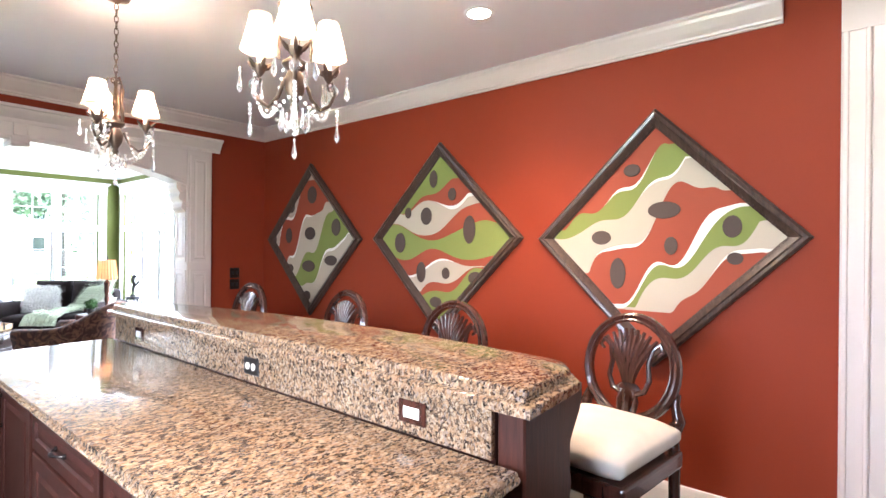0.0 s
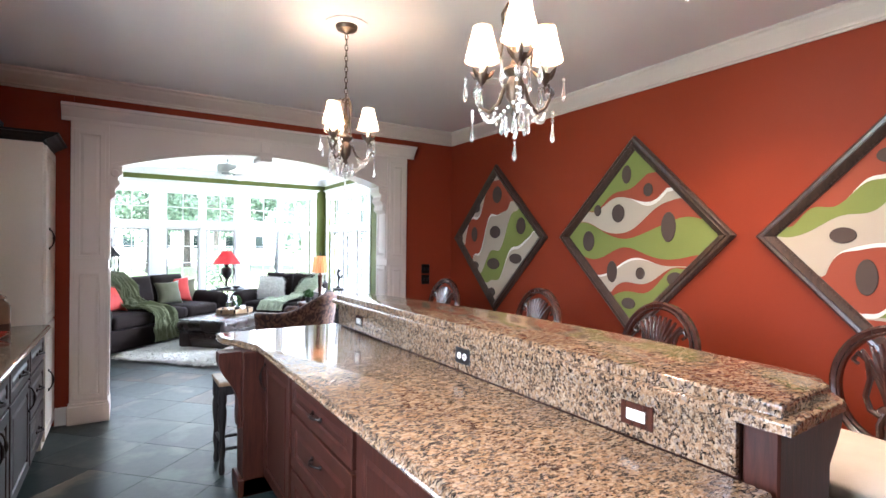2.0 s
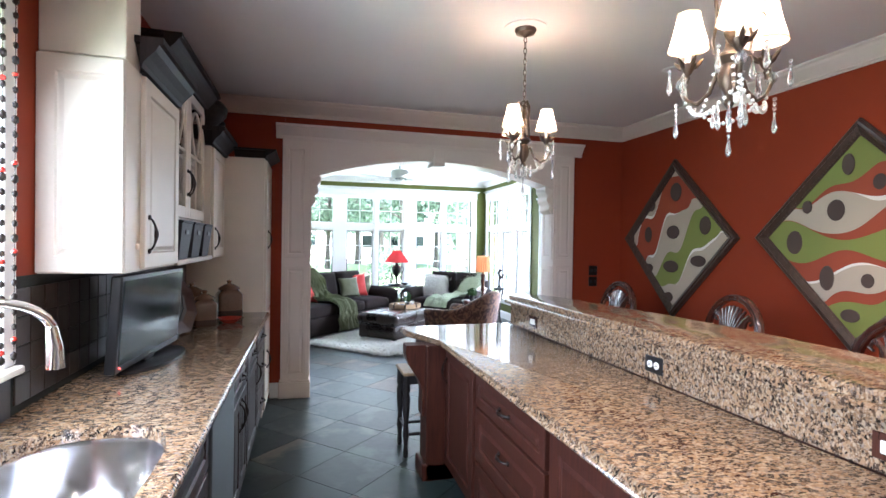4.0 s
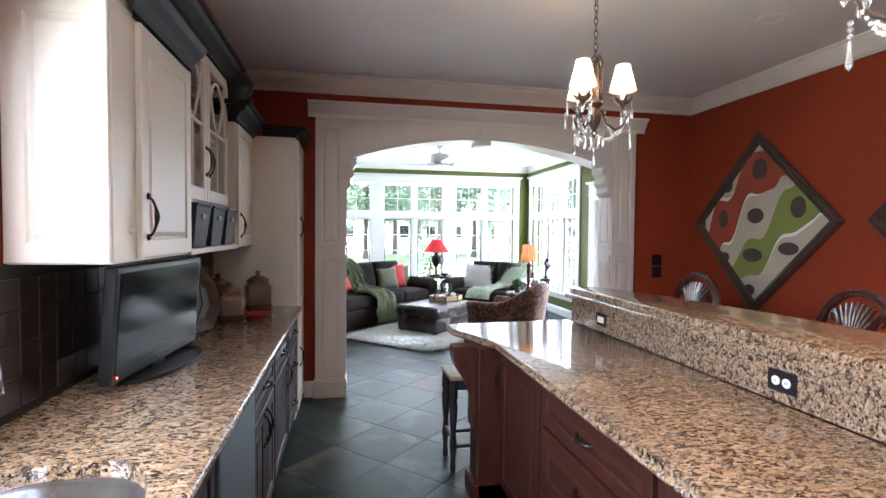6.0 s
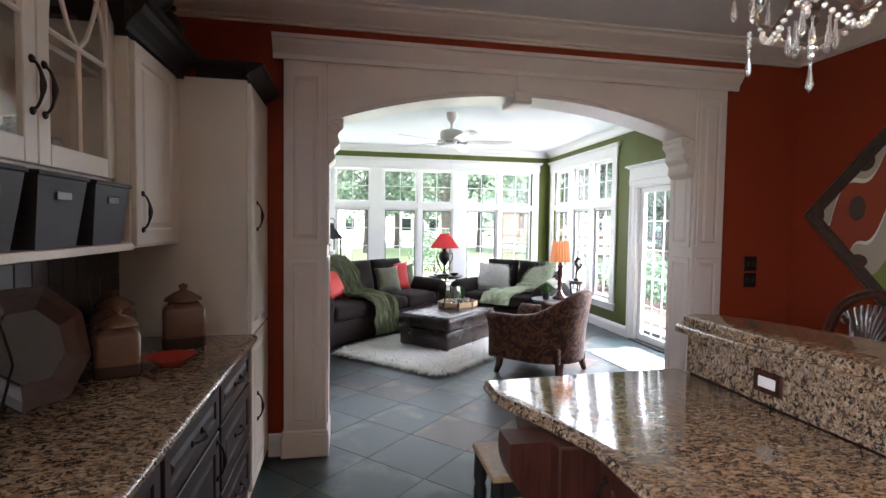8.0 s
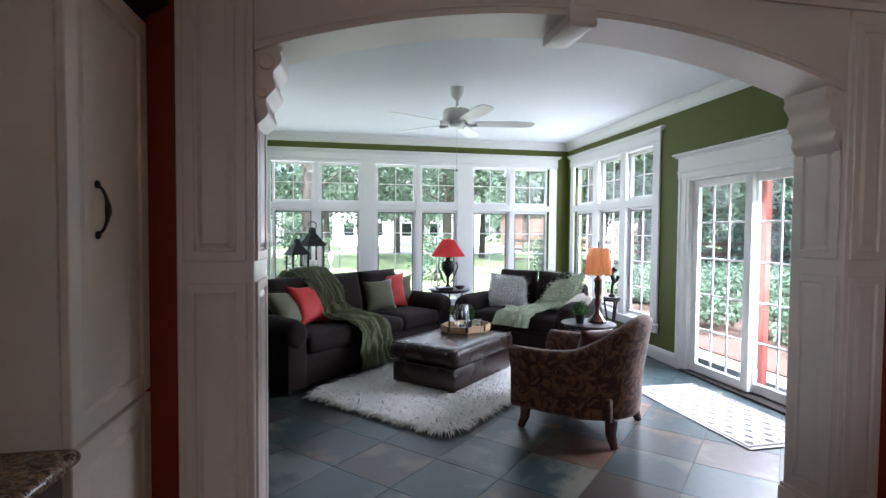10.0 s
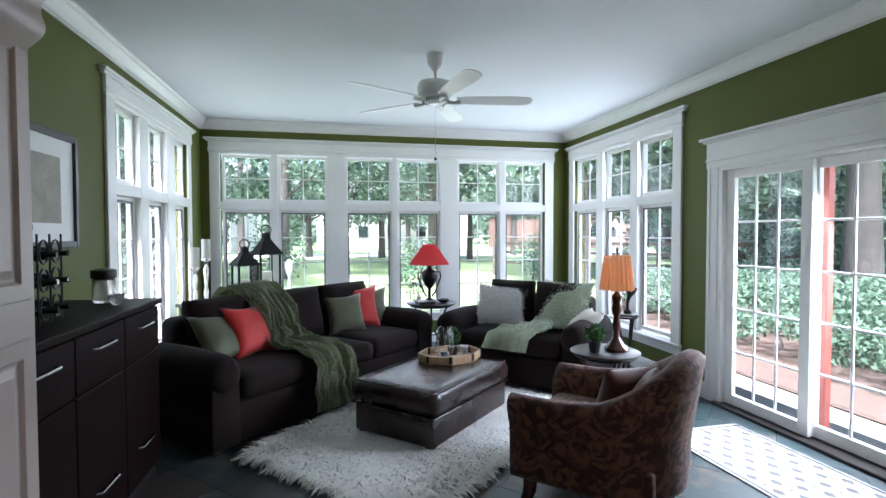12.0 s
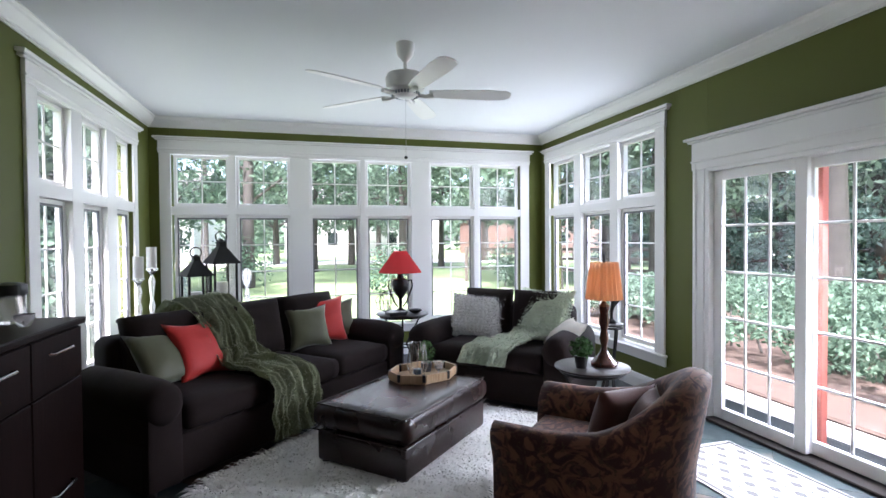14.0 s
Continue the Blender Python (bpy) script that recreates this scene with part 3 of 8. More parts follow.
# the passage casing at the end of the red wall
bm = bmesh.new()
box(bm, RIGHT - 0.022, RIGHT + 0.16, 0.78, 0.899, 0, 2.60, 0.004)
box(bm, RIGHT - 0.034, RIGHT - 0.018, 0.868, 0.893, 0.0, 2.60, 0.006, 2)
box(bm, RIGHT - 0.034, RIGHT - 0.018, 0.785, 0.805, 0.0, 2.60, 0.006, 2)
box(bm, RIGHT - 0.03, RIGHT + 0.16, -3.0, 0.779, 0, 2.60, 0.004)
box(bm, RIGHT - 0.02, RIGHT + 0.16, -3.0, 0.899, 2.602, CEILING - 0.001)
struct("door_casing_passage", bm, OFFWHITE_BOUNCE, "white painted casing and panelled side of a passage", "door casing")

# the arched opening
ARC_MID = 2.045


def arch_z(x):
    return 2.365 - 0.135 * (x - ARC_MID) ** 2


arch = thing("arched_opening", (ARC_MID, 6.2, 0), 0, "white painted arched opening with panelled pilasters", "archway", "", "structure")
O = Vector((ARC_MID, 6.2, 0))
Y0, Y1 = 6.055, 6.345
for side, (xa, xb) in (("L", (0.48, 0.745)), ("R", (3.345, 3.59))):
    bm = bmesh.new()
    box(bm, xa - O.x, xb - O.x, Y0 - O.y, Y1 - O.y, 0, 2.53, 0.004)
    w = xb - xa
    for z0, z1 in ((0.20, 1.28), (1.36, 2.44)):
        raised = bmesh.new()
        raised_panel(raised, w - 0.05, z1 - z0, 0.012, 0.035)
        raised.transform(Matrix.Translation((xa + 0.025 - O.x, Y0 - O.y - 0.010, z0)))
        me = bpy.data.meshes.new("tmp")
        raised.to_mesh(me), raised.free()
        bm.from_mesh(me)
        bpy.data.meshes.remove(me)
    part("pilaster", bm, OFFWHITE_BOUNCE, arch)
    jx, f = (xb, 1) if side == "L" else (xa, -1)
    for z0, z1 in ((0.20, 1.28), (1.36, 1.92)):
        raised = bmesh.new()
        raised_panel(raised, Y1 - Y0 - 0.06, z1 - z0, 0.012, 0.035)
        mtx = Matrix.Translation((jx + f * 0.010 - O.x, (Y0 + 0.03 if f > 0 else Y1 - 0.03) - O.y, z0)) @ (FACE_PX if f > 0 else FACE_NX)
        raised.transform(mtx)
        part("jamb_panel", raised, OFFWHITE_BOUNCE, arch)
    bm = B(xa - 0.016 - O.x, xb + 0.016 - O.x, Y0 - 0.022 - O.y, Y1 + 0.018 - O.y, 0, 0.15, 0.005)
    box(bm, xa - 0.010 - O.x, xb + 0.010 - O.x, Y0 - 0.014 - O.y, Y1 + 0.012 - O.y, 0.15, 0.172, 0.006, 2)
    part("plinth", bm, OFFWHITE_BOUNCE, arch)
    # scroll bracket under the arch's spring
    s = 1 if side == "L" else -1
    edge = jx - O.x
    outline = []
    for i in range(25):
        t = i / 24
        z = 2.16 - 0.30 * t
        reach = 0.085 * (1 - t) ** 0.7 + 0.022 * math.sin(t * 3 * math.pi) ** 2 + 0.012 * (t < 0.06)
        outline.append((edge + s * max(0.004, reach), z))
    outline += [(edge - s * 0.002, 1.86), (edge - s * 0.002, 2.16)]
    bm = bmesh.new()
    rot = Matrix(((1, 0, 0, 0), (0, 0, 1, 0), (0, 1, 0, 0), (0, 0, 0, 1)))
    prism(outline, Y0 + 0.03 - O.y, Y1 - 0.03 - O.y, bm, rot)
    for z, r in ((2.10, 0.036), (1.985, 0.022)):
        for yy in (Y0 + 0.025, Y1 - 0.035):
            bmesh.ops.create_cone(bm, cap_ends=True, segments=18, radius1=r, radius2=r * 0.7, depth=0.012,
                                  matrix=Matrix.Translation((edge + s * r * 1.15, yy + 0.003 - O.y, z)) @ Matrix.Rotation(radians(90), 4, "X"))
    part("scroll_bracket", bm, OFFWHITE_BOUNCE, arch, smooth=True)
bm = bmesh.new()
cols = []
N = 40
for i in range(N + 1):
    x = 0.746 + (3.344 - 0.746) * i / N
    cols.append([bm.verts.new((x - O.x, y - O.y, z)) for y, z in ((Y0 + 0.012, arch_z(x)), (Y0 + 0.012, 2.53), (Y1 - 0.012, 2.53), (Y1 - 0.012, arch_z(x)))])
for a, b in zip(cols, cols[1:]):
    for k in range(4):
        bm.faces.new((a[k], a[(k + 1) % 4], b[(k + 1) % 4], b[k]))
bm.faces.new(cols[0]), bm.faces.new(cols[-1])
part("arch_panel", bm, OFFWHITE_BOUNCE, arch, smooth=True)
bm = bmesh.new()
for y, d in ((Y0 + 0.012, -1), (Y1 - 0.012, 1)):
    pts = [(0.76 + (3.33 - 0.76) * i / N, arch_z(0.76 + (3.33 - 0.76) * i / N) + 0.03) for i in range(N + 1)]
    tube([(x - O.x, y - O.y, z) for x, z in pts], 0.006, 6, bm)
part("arch_bead", bm, OFFWHITE_BOUNCE, arch, smooth=True)
bm = B(1.965 - O.x, 2.085 - O.x, Y0 - 0.012 - O.y, Y1 - 0.01 - O.y, 2.325, 2.40, 0.008, 2)
box(bm, 1.98 - O.x, 2.07 - O.x, Y0 - 0.006 - O.y, Y0 + 0.02 - O.y, 2.40, 2.52, 0.004)
tube([(1.97 - O.x, Y0 - 0.006 - O.y, 2.33), (2.08 - O.x, Y0 - 0.006 - O.y, 2.33)], 0.018, 10, bm)
part("keystone", bm, OFFWHITE_BOUNCE, arch, smooth=True)
bm = bmesh.new()
COR = [(0, 2.50), (0.012, 2.50), (0.016, 2.53), (0.03, 2.55), (0.055, 2.585), (0.066, 2.605), (0.085, 2.61), (0.085, 2.632), (0, 2.632)]
run(bm, COR, (0.42 - O.x, Y0 - 0.001 - O.y), (3.67 - O.x, Y0 - 0.001 - O.y), (0, -1))
box(bm, 0.455 - O.x, 3.635 - O.x, Y0 - O.y, ARCH - 0.002 - O.y, 2.531, 2.632)
part("cornice", bm, OFFWHITE_BOUNCE, arch)
part("sun_side_cornice", B(0.45 - O.x, 3.64 - O.x, SUN_S + 0.002 - O.y, SUN_S + 0.03 - O.y, 2.48, 2.62, 0.004), OFFWHITE_BOUNCE, arch)


# windows of the sun room
def window_wall(name, panes, place, label, cas0, cas1, hdr0, hdr1):
    """A run of stacked sashes. place(s, d, z): along the wall, off the wall's face into the room, up."""
    root = thing(name, (0, 0, 0), 0, label, "window", "", "structure")

    def slab(bm, s0, s1, d0, d1, z0, z1, bev=0.003):
        a, b = place(s0, d0, z0), place(s1, d1, z1)
        return box(bm, min(a[0], b[0]), max(a[0], b[0]), min(a[1], b[1]), max(a[1], b[1]), z0, z1, bev)

    lo, hi = panes[0][0] - 0.03, panes[-1][1] + 0.03
    part("side_casing", slab(bmesh.new(), cas0, lo + 0.012, 0.001, 0.024, 0.36, 2.56), WHITE, root)
    part("side_casing", slab(bmesh.new(), hi - 0.012, cas1, 0.001, 0.024, 0.36, 2.56), WHITE, root)
    bm = slab(bmesh.new(), cas0 - 0.01, cas1 + 0.01, 0.001, 0.030, 2.512, 2.655)
    slab(bm, cas0 - 0.016, cas1 + 0.016, 0.001, 0.038, 2.545, 2.566, 0.006)
    slab(bm, hdr0 + 0.02, hdr1 - 0.02, 0.001, 0.045, 2.656, 2.676, 0.006)
    slab(bm, hdr0, hdr1, 0.001, 0.062, 2.677, 2.702, 0.005)
    part("header", bm, WHITE, root)
    bm = slab(bmesh.new(), cas0 - 0.01, cas1 + 0.01, 0.001, 0.022, 0.30, 0.385)
    slab(bm, cas0 - 0.02, cas1 + 0.02, -0.10, 0.055, 0.386, 0.412, 0.006)
    part("window_sill", bm, WHITE, root)
    part("transom_bar", slab(bmesh.new(), lo + 0.013, hi - 0.013, -0.10, 0.018, MID0, MID1), WHITE, root)
    part("head_frame", slab(bmesh.new(), lo + 0.013, hi - 0.013, -0.10, 0.016, WIN_T, WIN_T + 0.03), WHITE, root)
    for (a0, a1), (b0, b1) in zip(panes, panes[1:]):
        part("mullion", slab(bmesh.new(), a1 + 0.001, b0 - 0.001, -0.10, 0.020, 0.413, WIN_T - 0.001), WHITE, root)
    for s0, s1 in panes:
        for z0, z1, rows, sash_mat in ((MID1 + 0.002, WIN_T - 0.002, 2, WHITE), (WIN_B, MID0 - 0.002, 4, WHITE)):
            r = 0.032
            bm = bmesh.new()
            for a, b, c, e in ((s0, s0 + r, z0, z1), (s1 - r, s1, z0, z1), (s0 + r, s1 - r, z0, z0 + r * 1.25), (s0 + r, s1 - r, z1 - r, z1)):
                slab(bm, a, b, -0.085, -0.03, c, e, 0.004)
            sash = part("sash", bm, sash_mat, root)
            if rows > 2:
                bm = bmesh.new()
                for a, b, c, e in ((s0 + r, s0 + r + 0.018, z0 + r * 1.25, z1 - r), (s1 - r - 0.018, s1 - r, z0 + r * 1.25, z1 - r), (s0 + r + 0.018, s1 - r - 0.018, z1 - r - 0.018, z1 - r)):
                    slab(bm, a, b, -0.052, -0.036, c, e, 0)
                part("screen_frame", bm, SCREEN_GREY, sash, "grey screen frame")
            bm = bmesh.new()
            mid = (s0 + s1) / 2
            slab(bm, mid - 0.007, mid + 0.007, -0.066, -0.050, z0 + r, z1 - r, 0.003)
            for k in range(1, rows):
                z = z0 + r + (z1 - z0 - 2 * r) * k / rows
                slab(bm, s0 + r, mid - 0.0095, -0.066, -0.050, z - 0.007, z + 0.007, 0.003)
                slab(bm, mid + 0.0095, s1 - r, -0.066, -0.050, z - 0.007, z + 0.007, 0.003)
            part("muntins", bm, sash_mat, sash)
            g = part("pane", slab(bmesh.new(), s0 + r - 0.004, s1 - r + 0.004, -0.061, -0.056, z0 + r - 0.004, z1 - r + 0.004, 0), GLASS, sash)
            g.visible_shadow = False
    return root


window_wall("window_north", N_PANES, lambda s, d, z: (s, NORTH - d, z), "white framed window wall of paired sashes with grilles", -0.17, 4.44, -0.23, 4.50)
window_wall("window_east", E_PANES, lambda s, d, z: (EAST - d, s, z), "white framed triple window with grilles", 9.41, 11.80, 9.335, 11.87)
window_wall("window_west", W_PANES, lambda s, d, z: (WEST + d, s, z), "white framed triple window with grilles", 9.26, 11.47, 9.18, 11.56)

# sliding door
door = thing("sliding_door", (EAST, 8.07, 0), 0, "white framed sliding glass patio door with grilles", "door", "", "structure")
D = Vector((EAST, 8.07, 0))


def dslab(bm, y0, y1, d0, d1, z0, z1, bev=0.003):
    return box(bm, -d1, -d0, y0 - D.y, y1 - D.y, z0, z1, bev)


bm = bmesh.new()
dslab(bm, 8.93, 9.055, 0.001, 0.024, 0, 2.12)
dslab(bm, 9.01, 9.05, 0.02, 0.034, 0, 2.12, 0.006)
part("side_casing", bm, WHITE, door)
bm = bmesh.new()
dslab(bm, 7.03, 7.21, 0.001, 0.024, 0, 2.12)
part("side_casing", bm, WHITE, door)
bm = dslab(bmesh.new(), 7.02, 9.065, 0.001, 0.03, 2.06, 2.285)
dslab(bm, 7.01, 9.075, 0.001, 0.038, 2.118, 2.138, 0.006)
dslab(bm, 6.98, 9.10, 0.001, 0.045, 2.286, 2.306, 0.006)
dslab(bm, 6.95, 9.13, 0.001, 0.064, 2.307, 2.332, 0.005)
part("header", bm, WHITE, door)
bm = dslab(bmesh.new(), 8.885, 8.93, -0.14, 0.018, 0, 2.06)
dslab(bm, 7.21, 7.255, -0.14, 0.018, 0, 2.06)
dslab(bm, 7.256, 8.884, -0.14, 0.018, 2.03, 2.06)
part("door_frame", bm, WHITE, door)
part("threshold", dslab(bmesh.new(), 7.2, 8.94, -0.14, 0.06, 0.001, 0.022, 0.006), BRONZE, door)
for y0, y1, dd, st1 in ((8.085, 8.884, -0.05, 0.085), (7.256, 8.115, -0.105, 0.035)):
    bm = bmesh.new()
    st = 0.085
    for a, b, c, e in ((y0, y0 + st, 0.025, 2.028), (y1 - st1, y1, 0.025, 2.028), (y0 + st, y1 - st1, 0.025, 0.115), (y0 + st, y1 - st1, 1.955, 2.028)):
        dslab(bm, a, b, dd - 0.02, dd + 0.02, c, e, 0.004)
    leaf = part("door_panel", bm, WHITE, door)
    bm = bmesh.new()
    ys = [y0 + st + (y1 - y0 - st - st1) * k / 3 for k in range(4)]
    for y in ys[1:3]:
        dslab(bm, y - 0.009, y + 0.009, dd - 0.008, dd + 0.008, 0.115, 1.955, 0.003)
    for k in range(1, 5):
        z = 0.115 + (1.955 - 0.115) * k / 5
        for a, b in ((ys[0], ys[1] - 0.0095), (ys[1] + 0.0095, ys[2] - 0.0095), (ys[2] + 0.0095, ys[3])):
            dslab(bm, a, b, dd - 0.008, dd + 0.008, z - 0.009, z + 0.009, 0.003)
    part("muntins", bm, WHITE, leaf)
    g = part("pane", dslab(bmesh.new(), y0 + st - 0.004, y1 - st1 + 0.004, dd - 0.003, dd + 0.003, 0.11, 1.96, 0), GLASS, leaf)
    g.visible_shadow = False

# kitchen window over the sink
win = thing("window_kitchen", (LEFT, 2.03, 0), 0, "white framed kitchen window over the sink", "window", "", "structure")


def kslab(bm, y0, y1, d0, d1, z0, z1, bev=0.003):
    return box(bm, d0, d1, y0 - 2.03, y1 - 2.03, z0, z1, bev)


bm = kslab(bmesh.new(), KW0 - 0.09, KW0 + 0.01, 0.001, 0.022, KWB, KWT)
kslab(bm, KW1 - 0.01, 2.985, 0.001, 0.022, KWB, KWT)
kslab(bm, KW0 - 0.09, 2.985, 0.001, 0.024, KWT + 0.001, KWT + 0.10)
part("casing", bm, WHITE, win)
part("window_sill", kslab(bmesh.new(), KW0 - 0.1, 2.986, -0.14, 0.05, KWB - 0.03, KWB - 0.002, 0.006), WHITE, win)
bm = bmesh.new()
for a, b in ((KW0, KW0 + 0.05), (KW1 - 0.05, KW1), (2.01, 2.06)):
    kslab(bm, a + 0.003, b - 0.003, -0.10, -0.05, KWB, KWT - 0.002)
kslab(bm, KW0 + 0.05, KW1 - 0.05, -0.10, -0.05, KWB, KWB + 0.05)
kslab(bm, KW0 + 0.05, KW1 - 0.05, -0.10, -0.05, KWT - 0.05, KWT - 0.002)
part("sash", bm, WHITE, win)
g = part("pane", kslab(bmesh.new(), KW0 + 0.04, KW1 - 0.04, -0.078, -0.073, KWB + 0.04, KWT - 0.04, 0), GLASS, win)
g.visible_shadow = False

# ---- kitchen things ----


def at_front(x, y, z, face=FACE_PX):
    return Matrix.Translation((x, y, z)) @ face


def pull(bm, m, length=0.11, r=0.0055, standoff=0.03):
    """A bow handle along local z, its feet on the plane y = 0, standing off to -y."""
    pts, rad = [], []
    for i in range(13):
        t = i / 12
        pts.append((0, -standoff * math.sin(math.pi * t) ** 0.55, (t - 0.5) * length))
        rad.append(r * (0.8 + 0.9 * math.exp(-((t - 0.5) / 0.16) ** 2)))
    tube(pts, rad, 8, bm, m)
    for s in (-0.5, 0.5):
        lathe([(r * 2.2, 0), (r * 2.2, 0.004), (r * 1.2, 0.009)], 10, bm, m @ Matrix.Translation((0, 0, s * length)) @ Matrix.Rotation(radians(90), 4, "X"))
    return bm


def cabinet(name, x_back, x_front, y0, y1, z0, z1, paint, doors, label, group, face=1, toe=0.0, knob=BRONZE, hollow=0.0):
    """A cabinet against a wall along y. doors: (y0, y1, z0, z1, handle y or None, handle z, upright handle?)."""
    root = thing(name, ((x_back + x_front) / 2, (y0 + y1) / 2, z0), 0, label, "cabinet", group)
    ox, oy = (x_back + x_front) / 2, (y0 + y1) / 2
    lo, hi = sorted((x_back, x_front))
    bm = B(lo - ox, hi - ox, y0 + 0.0015 - oy, y1 - 0.0015 - oy, toe, z1 - z0 - hollow, 0.002)
    if hollow:
        box(bm, hi - 0.018 - ox, hi - ox, y0 + 0.0015 - oy, y1 - 0.0015 - oy, z1 - z0 - hollow + 0.0005, z1 - z0)
    if toe:
        inset = 0.06 * face
        a, b = sorted((x_back - ox, x_front - inset - ox))
        box(bm, a, b, y0 + 0.002 - oy, y1 - 0.002 - oy, 0, toe)
    part("body", bm, paint, root)
    for d0, d1, e0, e1, hy, hz, up in doors:
        bm = bmesh.new()
        raised_panel(bm, d1 - d0, e1 - e0, 0.02, 0.062)
        if face > 0:
            bm.transform(at_front(x_front + 0.021 - ox, d0 - oy, e0 - z0, FACE_PX))
        else:
            bm.transform(at_front(x_front - 0.021 - ox, d1 - oy, e0 - z0, FACE_NX))
        leaf = part("door" if up else "drawer_front", bm, paint, root)
        if hy is not None:
            fx = x_front + face * 0.021 - ox
            m = at_front(fx, hy - oy, hz - z0, FACE_PX if face > 0 else FACE_NX)
            if not up:
                m = m @ Matrix.Rotation(radians(90), 4, "Y")
            part("handle", pull(bmesh.new(), m, 0.145 if up else 0.11), knob, leaf, "dark bronze handle", smooth=True)
    return root


# -- island
G_ISL = "island cabinets"
ISF = 1.60
for y0, y1, kind in ((3.49, 4.08, "door"), (2.65, 3.488, "drawers"), (2.02, 2.648, "door"), (1.62, 2.018, "door")):
    if kind == "drawers":
        fronts = [(y0 + 0.02, y1 - 0.02, 0.68, 0.845, (y0 + y1) / 2, 0.765, False), (y0 + 0.02, y1 - 0.02, 0.40, 0.665, (y0 + y1) / 2, 0.56, False),
                  (y0 + 0.02, y1 - 0.02, 0.12, 0.385, (y0 + y1) / 2, 0.27, False)]
    else:
        fronts = [(y0 + 0.02, y1 - 0.02, 0.12, 0.845, y1 - 0.05 if y0 > 3 else y0 + 0.05, 0.72, True)]
    cabinet("island_cabinet", 2.235, ISF, y0, y1, 0, 0.868, CHERRY, fronts, "dark cherry island cabinet with raised panel front", G_ISL, -1, 0.10, BRONZE)
post = thing("island_corner_post", (1.70, 4.17, 0), 0, "dark cherry island end post with carved scroll bracket", "corner post")
part("column", B(-0.235, 0.53, -0.088, 0.10, 0, 0.867, 0.006), CHERRY, post)
part("plinth", B(-0.26, 0.53, -0.088, 0.125, 0, 0.11, 0.008), CHERRY, post)
outline = []
for i in range(29):
    t = i / 28
    outline.append((0.105 + 0.25 * (1 - t) ** 1.3 + 0.03 * math.sin(t * 2.4 * math.pi) * (1 - t * 0.3), 0.862 - 0.44 * t))
outline += [(0.101, 0.42), (0.101, 0.862)]
bm = bmesh.new()
prism(outline, -0.22, -0.11, bm, Matrix(((0, 0, 1, 0), (1, 0, 0, 0), (0, 1, 0, 0), (0, 0, 0, 1))))
part("scroll_bracket", bm, CHERRY, post, smooth=True)
outline = []
for i in range(29):
    t = i / 28
    outline.append((-0.236 - 0.125 * (1 - t) ** 1.2 - 0.026 * math.sin(t * 2.5 * math.pi) * (1 - 0.4 * t), 0.862 - 0.46 * t))
outline += [(-0.2355, 0.40), (-0.2355, 0.862)]
bm = bmesh.new()
prism(outline, -0.03, 0.08, bm, Matrix(((1, 0, 0, 0), (0, 0, 1, 0), (0, 1, 0, 0), (0, 0, 0, 1))))
part("scroll_bracket", bm, CHERRY, post, smooth=True)

low = []
for i in range(15):
    t = i / 14
    low.append((1.545 - 0.155 * smoothstep(t) - 0.02 * math.sin(t * math.pi * 2) * (1 - t), 4.02 + 0.44 * t))
outline = [(2.243, 1.55), (2.243, 4.655), (1.385, 4.595)] + low[::-1] + [(1.545, 1.60), (1.62, 1.52)]
outline = outline[::-1]
top = thing("island_countertop", (1.9, 3.0, 0.868), 0, "polished speckled tan granite island countertop", "countertop")
pts = [(x - 1.9, y - 3.0) for x, y in outline]
part("slab", prism(pts, 0.001, 0.042, None, None, 0.012, 3), GRANITE, top, smooth=True)
part("edge_bead", tube([(x, y, 0.012) for x, y in pts], 0.011, 8, None, None, True), GRANITE, top, smooth=True)

knee = thing("raised_bar_wall", (2.32, 3.1, 0), 0, "dark cherry raised bar wall behind the island", "bar wall")
part("panel", B(-0.055, 0.10, -1.46, 1.48, 0, 1.070, 0.003), CHERRY, knee)
part("end_post", B(-0.05, 0.245, -1.555, -1.462, 0, 1.070, 0.006), CHERRY, knee)
part("far_post", B(-0.05, 0.16, 1.482, 1.52, 0, 1.070, 0.006), CHERRY, knee)
outline = []
for i in range(21):
    t = i / 20
    outline.append((0.246 + 0.10 * (1 - t) ** 1.4 + 0.022 * math.sin(t * 2.6 * math.pi), 1.068 - 0.34 * t))
outline += [(0.246, 0.69), (0.246, 1.068)]
bm = bmesh.new()
prism(outline, -1.545, -1.47, bm, Matrix(((1, 0, 0, 0), (0, 0, 1, 0), (0, 1, 0, 0), (0, 0, 0, 1))))
part("scroll_bracket", bm, CHERRY, knee, smooth=True)
splash = thing("granite_splash", (2.255, 3.1, 0.91), 0, "upright speckled granite splash below the bar top", "backsplash")
part("slab", B(-0.012, 0.008, -1.46, 1.50, 0.001, 0.160, 0.002), GRANITE, splash)


def bar_outline(inset):
    pts = [(2.20 + inset, 1.49 + inset), (2.56, 1.51 + inset), (2.675 - inset, 1.60)]
    for i in range(17):
        t = i / 16
        pts.append((2.69 - 0.14 * t + 0.13 * math.sin(math.pi * t) - inset, 1.66 + 2.76 * t))
    return pts + [(2.45 - inset, 4.66 - inset), (2.30, 4.70 - inset), (2.20 + inset, 4.62)]


bar = thing("bar_counter", (2.45, 3.1, 1.072), 0, "polished speckled granite raised bar counter with stepped edge", "bar counter")
pts = [(x - 2.45, y - 3.1) for x, y in bar_outline(0)]
part("lower_layer", prism(pts, 0, 0.030, None, None, 0.009, 3), GRANITE, bar, smooth=True)
pts = [(x - 2.45, y - 3.1) for x, y in bar_outline(0.036)]
part("upper_layer", prism(pts, 0.0302, 0.064, None, None, 0.012, 4), GRANITE, bar, smooth=True)

